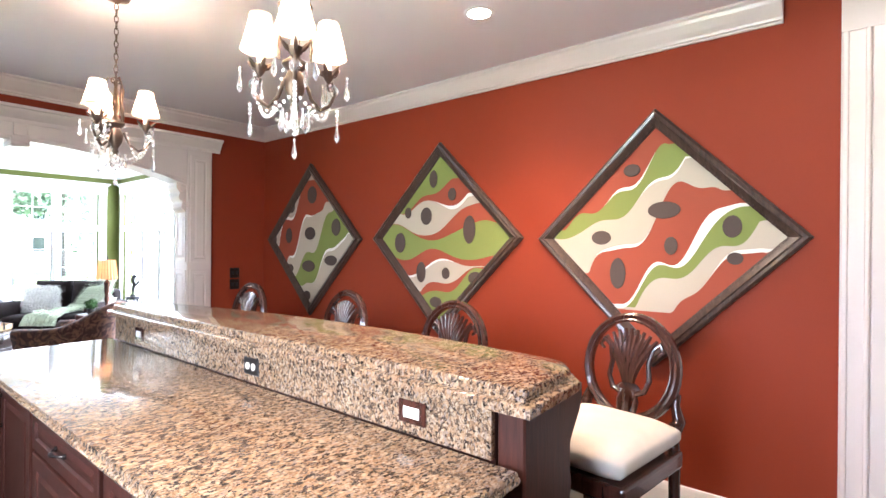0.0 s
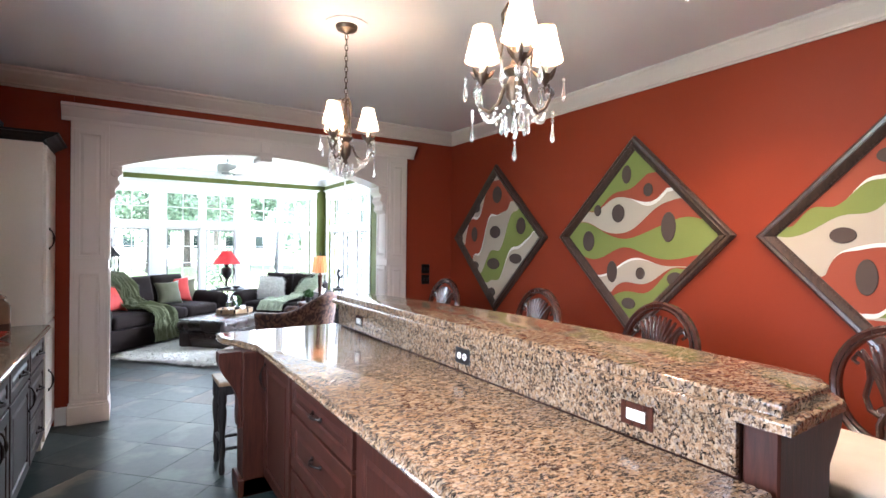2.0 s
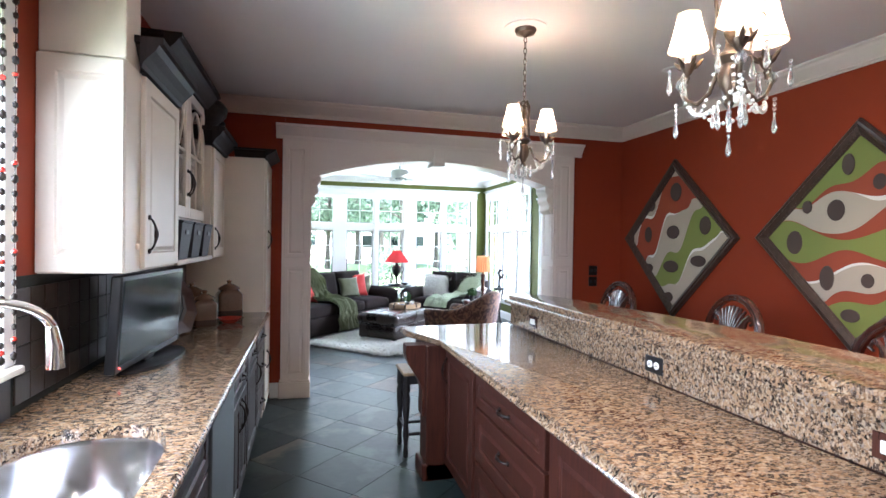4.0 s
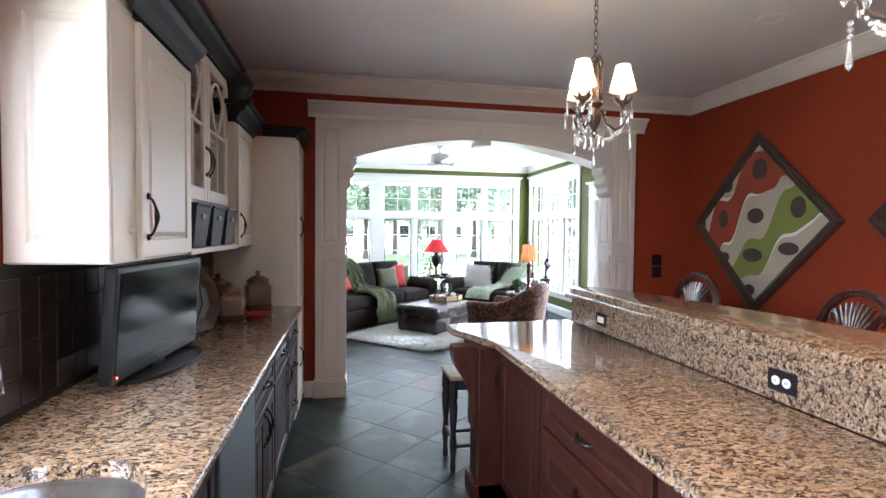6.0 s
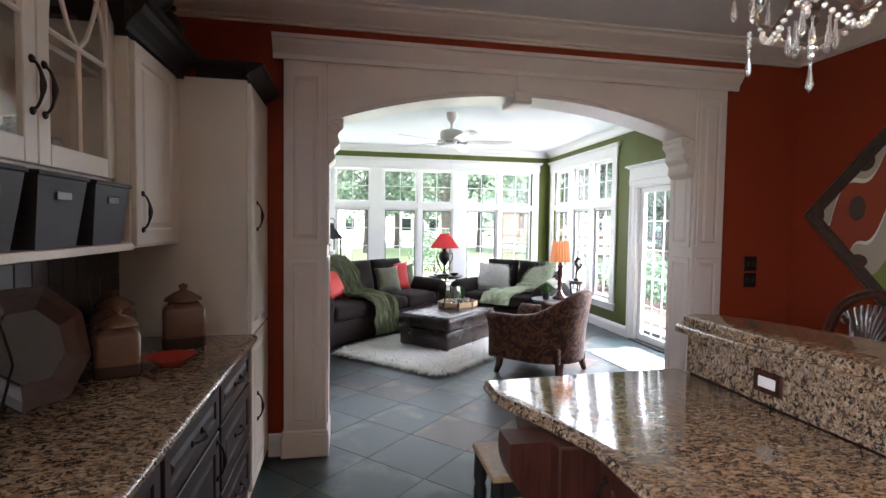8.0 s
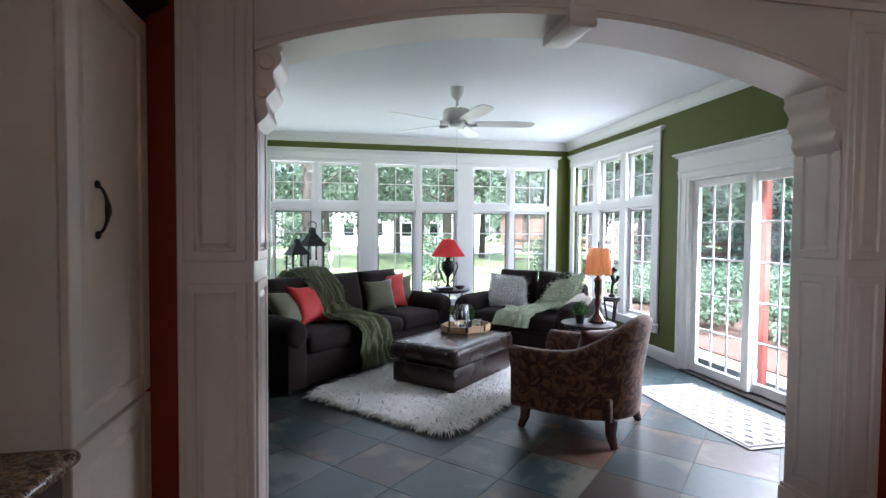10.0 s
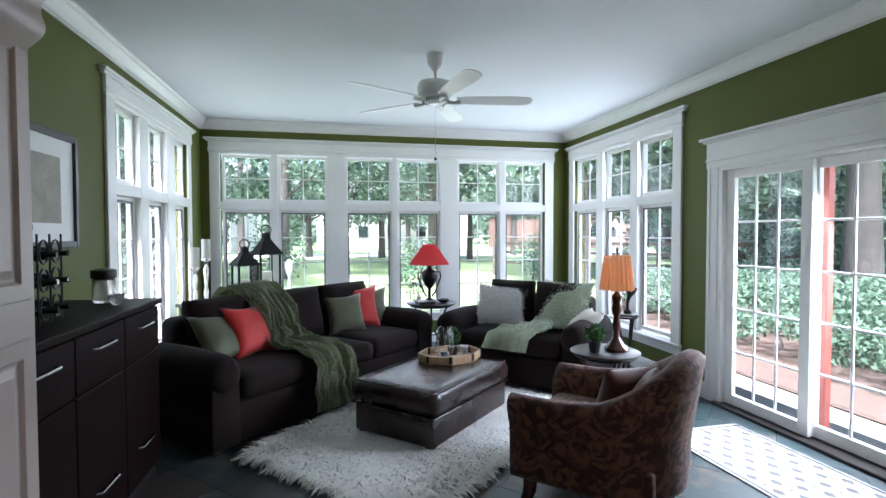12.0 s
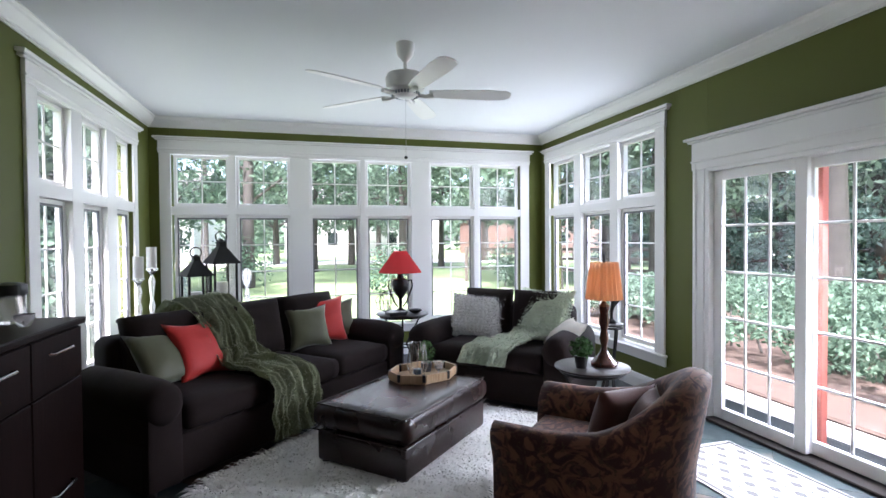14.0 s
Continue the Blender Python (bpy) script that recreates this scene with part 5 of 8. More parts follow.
p3c = swell(-0.316, 0.379, 0.234, 0.126, 0.297, -0.469, -0.082, 0.063, 0.067, 0.128, -0.102, -0.137, -0.001, 0.043)
p3d = swell(-0.188, 0.575, -0.115, 0.086, 0.042, -0.32, 0.03, 0.03, 0.04, -0.112, 0.009, 0.088, -0.057, -0.023)
painting(5.19, 1.605, [
    (ART_C, lift(p3a, 0.03, -0.45, 0.2)), (ART_W, p3a), (ART_O, p3b), (ART_W, lift(p3b, -0.03, -0.2, 0.2)), (ART_C, p3c), (ART_G, p3d), (ART_W, lift(p3d, -0.028, 0.35, 0.25)), (ART_C, None)],
    [(-0.354, 0.346, 0.065, 0.063, 0), (-0.675, -0.002, 0.048, 0.067, 0), (-0.391, 0.041, 0.055, 0.083, 0), (0.012, 0.457, 0.077, 0.090, 0), (-0.019, 0.061, 0.088, 0.066, 0), (-0.372, -0.309, 0.066, 0.045, 0), (-0.041, -0.278, 0.108, 0.060, 0), (0.400, 0.116, 0.068, 0.085, 0), (0.320, -0.213, 0.096, 0.051, 0), (-0.065, -0.583, 0.060, 0.049, 0)],
    "diamond-hung abstract painting with cream, red and green waves")

o = thing("outlet", (3.87, ARCH, 1.175), 0, "dark bronze double wall plate with sockets on the red wall", "outlet", "wall outlets")
for z in (-0.062, 0.062):
    pl = part("plate", B(-0.055, 0.055, -0.008, -0.001, z - 0.055, z + 0.055, 0.004), BRONZE, o)
    for s in (-0.024, 0.024):
        part("socket", B(s - 0.014, s + 0.014, -0.0105, -0.0082, z - 0.018, z + 0.018, 0.002), BLACK, pl)

# -- cabinets along the west wall
G_UP, G_BASE = "upper cabinets", "base cabinets"
UF = 0.04
c1 = cabinet("upper_cabinet", LEFT, UF, 3.162, 3.92, 1.385, 2.21, CREAM, [(3.342, 3.905, 1.395, 2.20, 3.39, 1.54, True)], "cream painted upper cabinet with raised panel door", G_UP)
# its side panel towards the window, and the tall stile that runs to the ceiling
bm = bmesh.new()
raised_panel(bm, 0.285, 0.81, 0.018, 0.06)
bm.transform(Matrix.Translation((-0.1425, 3.143 - 3.541, 0.005)))
part("side_panel", bm, CREAM, c1)
col = thing("cabinet_filler_column", (0.0, 3.247, 2.21), 0, "cream painted filler column up to the ceiling", "cabinet trim")
part("panel", B(LEFT + 0.002, UF, -0.085, 0.085, 0.002, CEILING - 2.212, 0.003), CREAM, col)
for z, w in ((0.10, 0.02), (-0.72, 0.016)):
    part("rosette", lathe([(0.0, 0.010), (w * 0.6, 0.008), (w, 0.0)], 12, None, Matrix.Translation((UF + 0.001, 0.05, z)) @ Matrix.Rotation(radians(90), 4, "Y")), CREAM, col)
val = thing("window_valance", (LEFT, 2.03, 2.42), 0, "cream wooden valance over the kitchen window", "valance")
part("board", B(0.20, 0.26, -0.90, 1.05, 0.0, CEILING - 2.422, 0.004), CREAM, val)

GX = -0.022
gl = thing("glass_cabinet", (-0.1, 4.425, 1.64), 0, "cream cabinet with arched glass doors and open shelf", "cabinet", G_UP)
GO = Vector((-0.1, 4.425, 1.64))
bm = bmesh.new()
for a in ((LEFT + 0.001, LEFT + 0.015, 3.922, 4.93, 1.64, 2.46), (LEFT + 0.015, GX, 3.922, 3.94, 1.64, 2.46), (LEFT + 0.015, GX, 4.912, 4.93, 1.64, 2.46),
          (LEFT + 0.015, GX, 3.94, 4.912, 1.64, 1.665), (LEFT + 0.015, GX, 3.94, 4.912, 2.435, 2.46)):
    box(bm, a[0] - GO.x, a[1] - GO.x, a[2] - GO.y, a[3] - GO.y, a[4] - GO.z, a[5] - GO.z)
part("body", bm, CREAM, gl)
part("shelf", B(LEFT + 0.016 - GO.x, GX - 0.03 - GO.x, 3.941 - GO.y, 4.911 - GO.y, 0.39, 0.408), CREAM, gl)
for y0, y1, hy in ((3.932, 4.423, 4.395), (4.427, 4.92, 4.455)):
    X = GX + 0.001 - GO.x
    bm = bmesh.new()
    st = 0.062
    for a, b, c, e in ((y0, y0 + st, 1.65, 2.45), (y1 - st, y1, 1.65, 2.45), (y0 + st, y1 - st, 1.65, 1.72), (y0 + st, y1 - st, 2.39, 2.45)):
        box(bm, X, X + 0.02, a - GO.y, b - GO.y, c - GO.z, e - GO.z, 0.003)
    leaf = part("door", bm, CREAM, gl)
    m0, w, base = (y0 + y1) / 2, (y1 - y0) / 2 - st, 2.06
    bm = bmesh.new()
    tube([(X + 0.01, m0 - GO.y, 1.72 - GO.z), (X + 0.01, m0 - GO.y, base - GO.z)], 0.009, 6, bm)
    tube([(X + 0.01, m0 - w - GO.y, base - 0.0 - GO.z), (X + 0.01, m0 + w - GO.y, base - GO.z)], 0.009, 6, bm)
    for s in (-1, 1):
        arc = []
        for i in range(13):
            t = i / 12
            arc.append((X + 0.01, m0 + s * w * math.cos(t * math.pi / 2) - GO.y, base + 0.30 * math.sin(t * math.pi / 2) - GO.z))
        tube(arc, 0.009, 6, bm)
        tube([(X + 0.01, m0 - GO.y, base - GO.z)] + [(X + 0.01, m0 + s * w * t - GO.y, base + 0.33 * t ** 1.6 - GO.z) for t in (0.3, 0.6, 0.85, 1.0)], 0.008, 6, bm)
    part("muntins", bm, CREAM, leaf, smooth=True)
    g = part("pane", B(X + 0.008, X + 0.011, y0 + st - 0.004 - GO.y, y1 - st + 0.004 - GO.y, 0.076, 0.752), GLASS, leaf)
    g.visible_shadow = False
    part("handle", pull(bmesh.new(), at_front(X + 0.021, hy - GO.y, 1.87 - GO.z), 0.145), BRONZE, leaf, "dark bronze handle", smooth=True)
for y, z, h in ((4.12, 1.665, 0.16), (4.28, 1.665, 0.10), (4.57, 1.665, 0.14), (4.76, 1.665, 0.11), (4.18, 2.049, 0.12), (4.66, 2.049, 0.15)):
    gob = thing("glass_jar", (-0.14, y, z + 0.001), 0, "clear glass jar behind the cabinet door", "jar", "cabinet glassware")
    part("body", lathe([(0.035, 0), (0.045, 0.01), (0.045, h * 0.7), (0.03, h * 0.85), (0.032, h)], 16), CLEAR, gob, smooth=True)
sh = thing("open_shelf", (-0.08, 4.425, 1.38), 0, "cream open shelf under the glass cabinet", "shelf")
part("board", B(LEFT + 0.081, 0.135, -0.5, 0.5, 0, 0.028, 0.003), CREAM, sh)
part("divider", B(LEFT + 0.081, 0.05, -0.5, -0.482, 0.029, 0.258), CREAM, sh)
part("divider", B(LEFT + 0.081, 0.05, 0.482, 0.5, 0.029, 0.258), CREAM, sh)
part("back_panel", B(LEFT + 0.081, LEFT + 0.09, -0.481, 0.481, 0.029, 0.258), ESPRESSO, sh)
for y in (4.11, 4.425, 4.74):
    bk = thing("basket", (-0.06, y, 1.409), 0, "dark grey tapered storage bin on the open shelf", "basket", "shelf baskets")
    bm = bmesh.new()
    lo = [(-0.10, -0.105), (0.10, -0.105), (0.10, 0.105), (-0.10, 0.105)]
    hi = [(-0.115, -0.13), (0.125, -0.13), (0.125, 0.13), (-0.115, 0.13)]
    va = [bm.verts.new((x, yy, 0.0)) for x, yy in lo]
    vb = [bm.verts.new((x, yy, 0.21)) for x, yy in hi]
    vc = [bm.verts.new((x * 0.92, yy * 0.92, 0.21)) for x, yy in hi]
    vd = [bm.verts.new((x * 0.92, yy * 0.92, 0.012)) for x, yy in lo]
    for p, q in ((va, vb), (vb, vc), (vc, vd)):
        for i in range(4):
            bm.faces.new((p[i], p[(i + 1) % 4], q[(i + 1) % 4], q[i]))
    bm.faces.new(va), bm.faces.new(vd)
    part("body", bm, BASKET, bk)
    part("rim", tube([(x, yy, 0.21) for x, yy in hi], 0.008, 6, None, None, True), BASKET, bk)
    part("handle_slot", B(0.119, 0.124, -0.04, 0.04, 0.14, 0.165, 0.003), BLACK, bk)
c3 = cabinet("upper_cabinet", LEFT, UF, 4.932, 5.43, 1.385, 2.20, CREAM, [(4.945, 5.42, 1.395, 2.19, 5.0, 1.53, True)], "cream painted upper cabinet with raised panel door", G_UP)
fill = thing("cabinet_filler", (LEFT + 0.16, 5.48, 1.385), 0, "cream filler between upper and tall cabinet", "cabinet trim")
part("panel", B(-0.159, 0.13, -0.049, 0.048, 0, 0.815, 0.002), CREAM, fill)
c4 = cabinet("tall_cabinet", LEFT, 0.36, 5.53, 6.095, 0.0, 2.22, CREAM, [(5.545, 6.08, 0.90, 2.205, 5.70, 1.53, True), (5.545, 6.08, 0.06, 0.885, 5.70, 0.47, True)],
        "cream painted tall pantry cabinet with two doors", "tall cabinets")
DC = [(0, 0), (0.006, 0), (0.01, 0.02), (0.03, 0.045), (0.055, 0.07), (0.07, 0.095), (0.085, 0.10), (0.085, 0.125), (0, 0.125)]


def dark_crown(root, x, y0, y1, z, returns=True, x_back=LEFT, tall=1.0):
    bm = bmesh.new()
    h = (y1 - y0) / 2
    run(bm, DC, (0, -h - 0.08), (0, h + (0.08 if returns else 0)), (1, 0))
    run(bm, DC, (x_back - x + 0.002, -h), (0.0, -h), (0, -1))
    box(bm, x_back - x + 0.002, -0.001, -h + 0.001, h, 0.001, 0.123)
    bm.transform(Matrix.Diagonal((1, 1, tall, 1)))
    bm.transform(Matrix.Translation(Vector((x, (y0 + y1) / 2, z)) - root.matrix_world.translation))
    part("crown", bm, CROWN_DARK, root, "dark stained crown moulding")


dark_crown(c1, UF + 0.02, 3.336, 3.92, 2.212, False)
dark_crown(gl, GX + 0.02, 3.925, 4.928, 2.462)
dark_crown(c3, UF + 0.02, 4.934, 5.52, 2.202, False)
dark_crown(c4, 0.37, 5.535, 6.09, 2.222, False, 0.12, 0.55)
for (x, y, z, s, nm, lb) in ((-0.06, 5.28, 2.327, 1.35, "urn", "dark bronze urn standing on top of the cabinet"), (-0.08, 5.66, 2.292, 0.9, "vase", "dark pottery vase on top of the tall cabinet")):
    u = thing(nm, (x, y, z), 0, lb, nm, "cabinet top decor")
    part("body", lathe([(0.05 * s, 0), (0.055 * s, 0.012), (0.02 * s, 0.04), (0.05 * s, 0.08), (0.11 * s, 0.16), (0.12 * s, 0.22), (0.09 * s, 0.27), (0.06 * s, 0.29), (0.08 * s, 0.31)], 20), IRON, u, smooth=True)
    for q in (-1, 1):
        part("handle", tube([(0, q * r * s, h) for r, h in ((0.09, 0.27), (0.14, 0.27), (0.15, 0.22), (0.115, 0.19))], 0.008, 6), IRON, u, smooth=True)
bowl = thing("bowl", (-0.06, 5.04, 2.327), 0, "dark carved bowl on top of the cabinet", "bowl", "cabinet top decor")
part("body", lathe([(0.06, 0), (0.07, 0.01), (0.14, 0.07), (0.17, 0.12), (0.16, 0.12), (0.12, 0.06), (0.0, 0.02)], 24), CROWN_DARK, bowl, smooth=True)

BF = 0.355
ct = thing("west_countertop", (0.075, 2.5, 0.868), 0, "polished speckled granite countertop with an undermount sink", "countertop")
bm = bmesh.new()
NS = 32
sc = Vector((0.095, 2.43))


def sink_rim(k, grow=0.0, n=NS):
    a = 2 * math.pi * k / n
    c, s = math.cos(a), math.sin(a)
    p = 0.75
    return sc.x + (0.238 + grow) * math.copysign(abs(c) ** p, c), sc.y + (0.40 + grow) * math.copysign(abs(s) ** p, s)


OX, OY = 0.075, 2.5
x0, x1, y0, y1 = LEFT + 0.001 - OX, 0.392 - OX, -3.0 - OY, 5.526 - OY
a0, a1 = 1.9 - OY, 2.9 - OY
for ya, yb in ((y0, a0), (a1, y1)):
    box(bm, x0, x1, ya, yb, 0.001, 0.042)
for z in (0.001, 0.042):
    rim = [bm.verts.new((sink_rim(k)[0] - OX, sink_rim(k)[1] - OY, z)) for k in range(NS)]
    out = []
    for k in range(NS):
        a = 2 * math.pi * k / NS
        c, s = math.cos(a), math.sin(a)
        f = max(abs(c), abs(s))
        out.append(bm.verts.new((min(max((x0 + x1) / 2 + (x1 - x0) / 2 * c / f, x0), x1), (a0 + a1) / 2 + (a1 - a0) / 2 * s / f, z)))
    for k in range(NS):
        bm.faces.new((rim[k], rim[(k + 1) % NS], out[(k + 1) % NS], out[k]))
    if z < 0.01:
        low_rim, low_out = rim, out
for k in range(NS):
    bm.faces.new((low_rim[k], low_rim[(k + 1) % NS], rim[(k + 1) % NS], rim[k]))
    bm.faces.new((low_out[k], low_out[(k + 1) % NS], out[(k + 1) % NS], out[k]))
part("slab", bm, GRANITE, ct)
part("edge_bead", tube([(x1, y0 + 0.002, 0.022), (x1, y1 - 0.002, 0.022)], 0.0205, 12), GRANITE, ct, smooth=True)
snk = thing("sink", (sc.x, sc.y, 0.66), 0, "brushed steel undermount sink bowl", "sink")
bm = bmesh.new()
rows = []
for g, z in ((0.012, 0.207), (0.004, 0.206), (0.0, 0.19), (-0.012, 0.06), (-0.05, 0.012), (-0.12, 0.004)):
    rows.append([bm.verts.new((sink_rim(k, g)[0] - sc.x, sink_rim(k, g)[1] - sc.y, z)) for k in range(NS)])
for a, b in zip(rows, rows[1:]):
    for k in range(NS):
        bm.faces.new((a[k], a[(k + 1) % NS], b[(k + 1) % NS], b[k]))
bm.faces.new(rows[-1])
part("bowl", bm, SINK_STEEL, snk, smooth=True)
part("drain", lathe([(0.04, 0.005), (0.045, 0.008), (0.03, 0.009), (0.0, 0.006)], 18), CHROME, snk, smooth=True)
fa = thing("faucet", (-0.17, 2.42, 0.911), 0, "chrome gooseneck kitchen faucet beside the sink", "faucet")
part("base", lathe([(0.03, 0), (0.03, 0.012), (0.022, 0.02), (0.02, 0.09), (0.014, 0.10)], 20), CHROME, fa, smooth=True)
pts = [(0, 0, 0.09), (0, 0, 0.30)] + [(0.11 - 0.11 * math.cos(a), 0.08 * (1 - math.cos(a)), 0.34 + 0.10 * math.sin(a)) for a in [math.pi * i / 12 for i in range(12)]]
part("neck", tube(pts, 0.013, 12), CHROME, fa, smooth=True)
part("spray_head", tube([(0.216, 0.155, 0.365), (0.222, 0.16, 0.31), (0.224, 0.162, 0.25)], [0.014, 0.02, 0.022], 14), CHROME, fa, smooth=True)
part("lever", tube([(0, -0.02, 0.07), (0.0, -0.06, 0.09), (0.0, -0.10, 0.12)], [0.009, 0.007, 0.008], 8), CHROME, fa, smooth=True)

dw = thing("dishwasher", (0.05, 3.30, 0), 0, "brushed steel dishwasher under the countertop", "dishwasher")
part("body", B(-0.29, 0.31, -0.298, 0.298, 0.0, 0.866, 0.003), BLACK, dw)
part("door", B(0.311, 0.335, -0.295, 0.295, 0.11, 0.862, 0.006, 2), DISHW, dw)
for y0, y1, kind in ((3.602, 4.25, 2), (4.252, 4.89, 1), (4.892, 5.526, 0), (1.8, 2.998, 2), (0.6, 1.798, 2), (-0.6, 0.598, 2), (-1.8, -0.602, 2)):
    if kind == 0:
        fr = [(y0 + 0.015, y1 - 0.015, 0.68, 0.85, (y0 + y1) / 2, 0.765, False), (y0 + 0.015, y1 - 0.015, 0.40, 0.665, (y0 + y1) / 2, 0.53, False), (y0 + 0.015, y1 - 0.015, 0.12, 0.385, (y0 + y1) / 2, 0.25, False)]
    else:
        fr = [(y0 + 0.015, y1 - 0.015, 0.68, 0.85, (y0 + y1) / 2, 0.765, False)]
        w = (y1 - y0 - 0.03) / kind
        for i in range(kind):
            a = y0 + 0.015 + w * i
            fr.append((a + 0.002, a + w - 0.002, 0.12, 0.665, a + (w - 0.04 if i == 0 else 0.04), 0.56, True))
    cabinet("base_cabinet", LEFT + 0.002, BF, y0, y1, 0, 0.868, ESPRESSO, fr, "dark espresso base cabinet with drawer and panel doors", G_BASE, 1, 0.10, hollow=0.24 if y0 == 1.8 else 0.0)

# -- things on the west counter
tv = thing("television", (-0.03, 3.80, 0.911), 0, "black flat screen television standing on the counter", "television")
turn = Matrix.Rotation(radians(90 - 4.5), 4, "Z") @ Matrix.Rotation(radians(4), 4, "X")
TVM = Matrix.Translation((0.0, -0.03, 0.004)) @ turn
part("casing", box(bmesh.new(), -0.40, 0.40, 0.0, 0.045, 0.025, 0.445, 0.008, 2, TVM), BLACK, tv)
part("screen", box(bmesh.new(), -0.375, 0.375, -0.003, -0.0005, 0.06, 0.425, 0.0, 1, TVM), SCREEN, tv)
part("maker_badge", box(bmesh.new(), -0.03, 0.03, -0.002, -0.0004, 0.043, 0.050, 0.0, 1, TVM), STEEL, tv)
part("stand_neck", box(bmesh.new(), -0.06, 0.06, 0.005, 0.04, 0.003, 0.04, 0.005, 1, TVM), BLACK, tv)
bm = bmesh.new()
prism([(0.30 * math.cos(a), 0.12 * math.sin(a)) for a in [2 * math.pi * k / 28 for k in range(28)]], 0.0, 0.014, bm, Matrix.Rotation(radians(83), 4, "Z"), 0.005)
part("stand_base", bm, BLACK, tv, smooth=True)
bm = bmesh.new()
part("power_light", box(bm, -0.36, -0.355, -0.003, -0.0005, 0.045, 0.05, 0, 1, TVM), glow("red_led", (1.0, 0.05, 0.03), 2.0), tv)
part("cable", tube([(-0.02, 0.36, 0.3), (0.03, 0.42, 0.36), (0.04, 0.47, 0.2), (-0.02, 0.5, 0.02)], 0.004, 6), BLACK, tv, smooth=True)

pl = thing("platter", (-0.06, 4.52, 0.911), -22, "octagonal brown platter leaning on the backsplash", "platter")
m = Matrix.Rotation(radians(-14), 4, "Y") @ Matrix.Translation((0, 0, 0.19)) @ Matrix.Rotation(radians(90), 4, "Y")
bm = bmesh.new()
lathe([(0.0, 0.0), (0.12, 0.0), (0.17, 0.018), (0.20, 0.024), (0.20, 0.018), (0.12, -0.008), (0.0, -0.008)], 8, bm, m @ Matrix.Rotation(radians(22.5), 4, "Z"))
part("dish", bm, plain("brown_pottery", (0.055, 0.024, 0.018), 0.3, vary=0.2, big=10), pl)
bm = bmesh.new()
lathe([(0.0, 0.006), (0.119, 0.006), (0.119, 0.003), (0.0, 0.003)], 8, bm, m @ Matrix.Rotation(radians(22.5), 4, "Z"))
part("well", bm, plain("tan_pottery", (0.06, 0.045, 0.035), 0.6, vary=0.2, big=12), pl, "tan glazed centre")
for x, y, s, lb in ((0.02, 4.86, 0.95, "wide brown glazed canister with lid"), (-0.13, 5.20, 1.05, "tall brown glazed canister with lid"), (0.12, 5.30, 1.1, "brown glazed canister with knobbed lid")):
    j = thing("canister", (x, y, 0.911), 20, lb, "canister", "counter canisters")
    bm = bmesh.new()
    lathe([(0.085 * s, 0), (0.09 * s, 0.01), (0.09 * s, 0.16 * s), (0.082 * s, 0.175 * s), (0.06 * s, 0.195 * s)], 4, bm, Matrix.Rotation(radians(45), 4, "Z") @ Matrix.Diagonal((1.25, 1.25, 1, 1)))
    es = [e for e in bm.edges if abs(e.verts[0].co.z - e.verts[1].co.z) > 0.005]
    bmesh.ops.bevel(bm, geom=es, offset=0.02, segments=3, profile=0.5, affect="EDGES")
    part("body", bm, STONEWARE, j, smooth=True)
    bm = bmesh.new()
    lathe([(0.086 * s, 0.001), (0.0915 * s, 0.01), (0.0915 * s, 0.05 * s), (0.089 * s, 0.052 * s)], 4, bm, Matrix.Rotation(radians(45), 4, "Z") @ Matrix.Diagonal((1.25, 1.25, 1, 1)))
    es = [e for e in bm.edges if abs(e.verts[0].co.z - e.verts[1].co.z) > 0.005]
    bmesh.ops.bevel(bm, geom=es, offset=0.02, segments=3, profile=0.5, affect="EDGES")
    part("base_band", bm, STONEWARE_DARK, j, "darker glazed band", smooth=True)
    part("lid", lathe([(0.075 * s, 0.197 * s), (0.07 * s, 0.21 * s), (0.03 * s, 0.235 * s), (0.012 * s, 0.24 * s), (0.02 * s, 0.26 * s), (0.0, 0.27 * s)], 20), STONEWARE, j, smooth=True)
rd = thing("dish", (0.17, 4.98, 0.911), 0, "shallow red glazed dish on the counter", "dish")
part("bowl", lathe([(0.05, 0), (0.055, 0.004), (0.10, 0.03), (0.105, 0.034), (0.095, 0.032), (0.05, 0.010), (0, 0.008)], 24), REDDISH, rd, smooth=True)

# -- stool at the island's end
st = thing("counter_stool", (1.54, 4.60, 0), 0, "black turned-leg stool with worn pine seat", "stool")
part("seat", B(-0.16, 0.16, -0.15, 0.15, 0.58, 0.605, 0.008, 2), PINE, st)
for sy in (-0.13, 0.13):
    part("apron", B(-0.15, 0.15, sy - 0.01, sy + 0.01, 0.52, 0.579), BLACKWOOD, st)
for sx in (-1, 1):
    for sy in (-1, 1):
        m = Matrix.Translation((sx * 0.13, sy * 0.12, 0))
        part("leg", lathe([(0.016, 0), (0.02, 0.03), (0.014, 0.08), (0.024, 0.16), (0.016, 0.24), (0.026, 0.34), (0.028, 0.42), (0.02, 0.45), (0.028, 0.47), (0.026, 0.58)], 12, None, m), BLACKWOOD, st, smooth=True)
for sy in (-1, 1):
    part("rung", tube([(-0.13, sy * 0.12, 0.16), (0.13, sy * 0.12, 0.16)], 0.011, 8), BLACKWOOD, st, smooth=True)
    part("rung", tube([(sy * 0.13, -0.12, 0.2), (sy * 0.13, 0.12, 0.2)], 0.011, 8), BLACKWOOD, st, smooth=True)

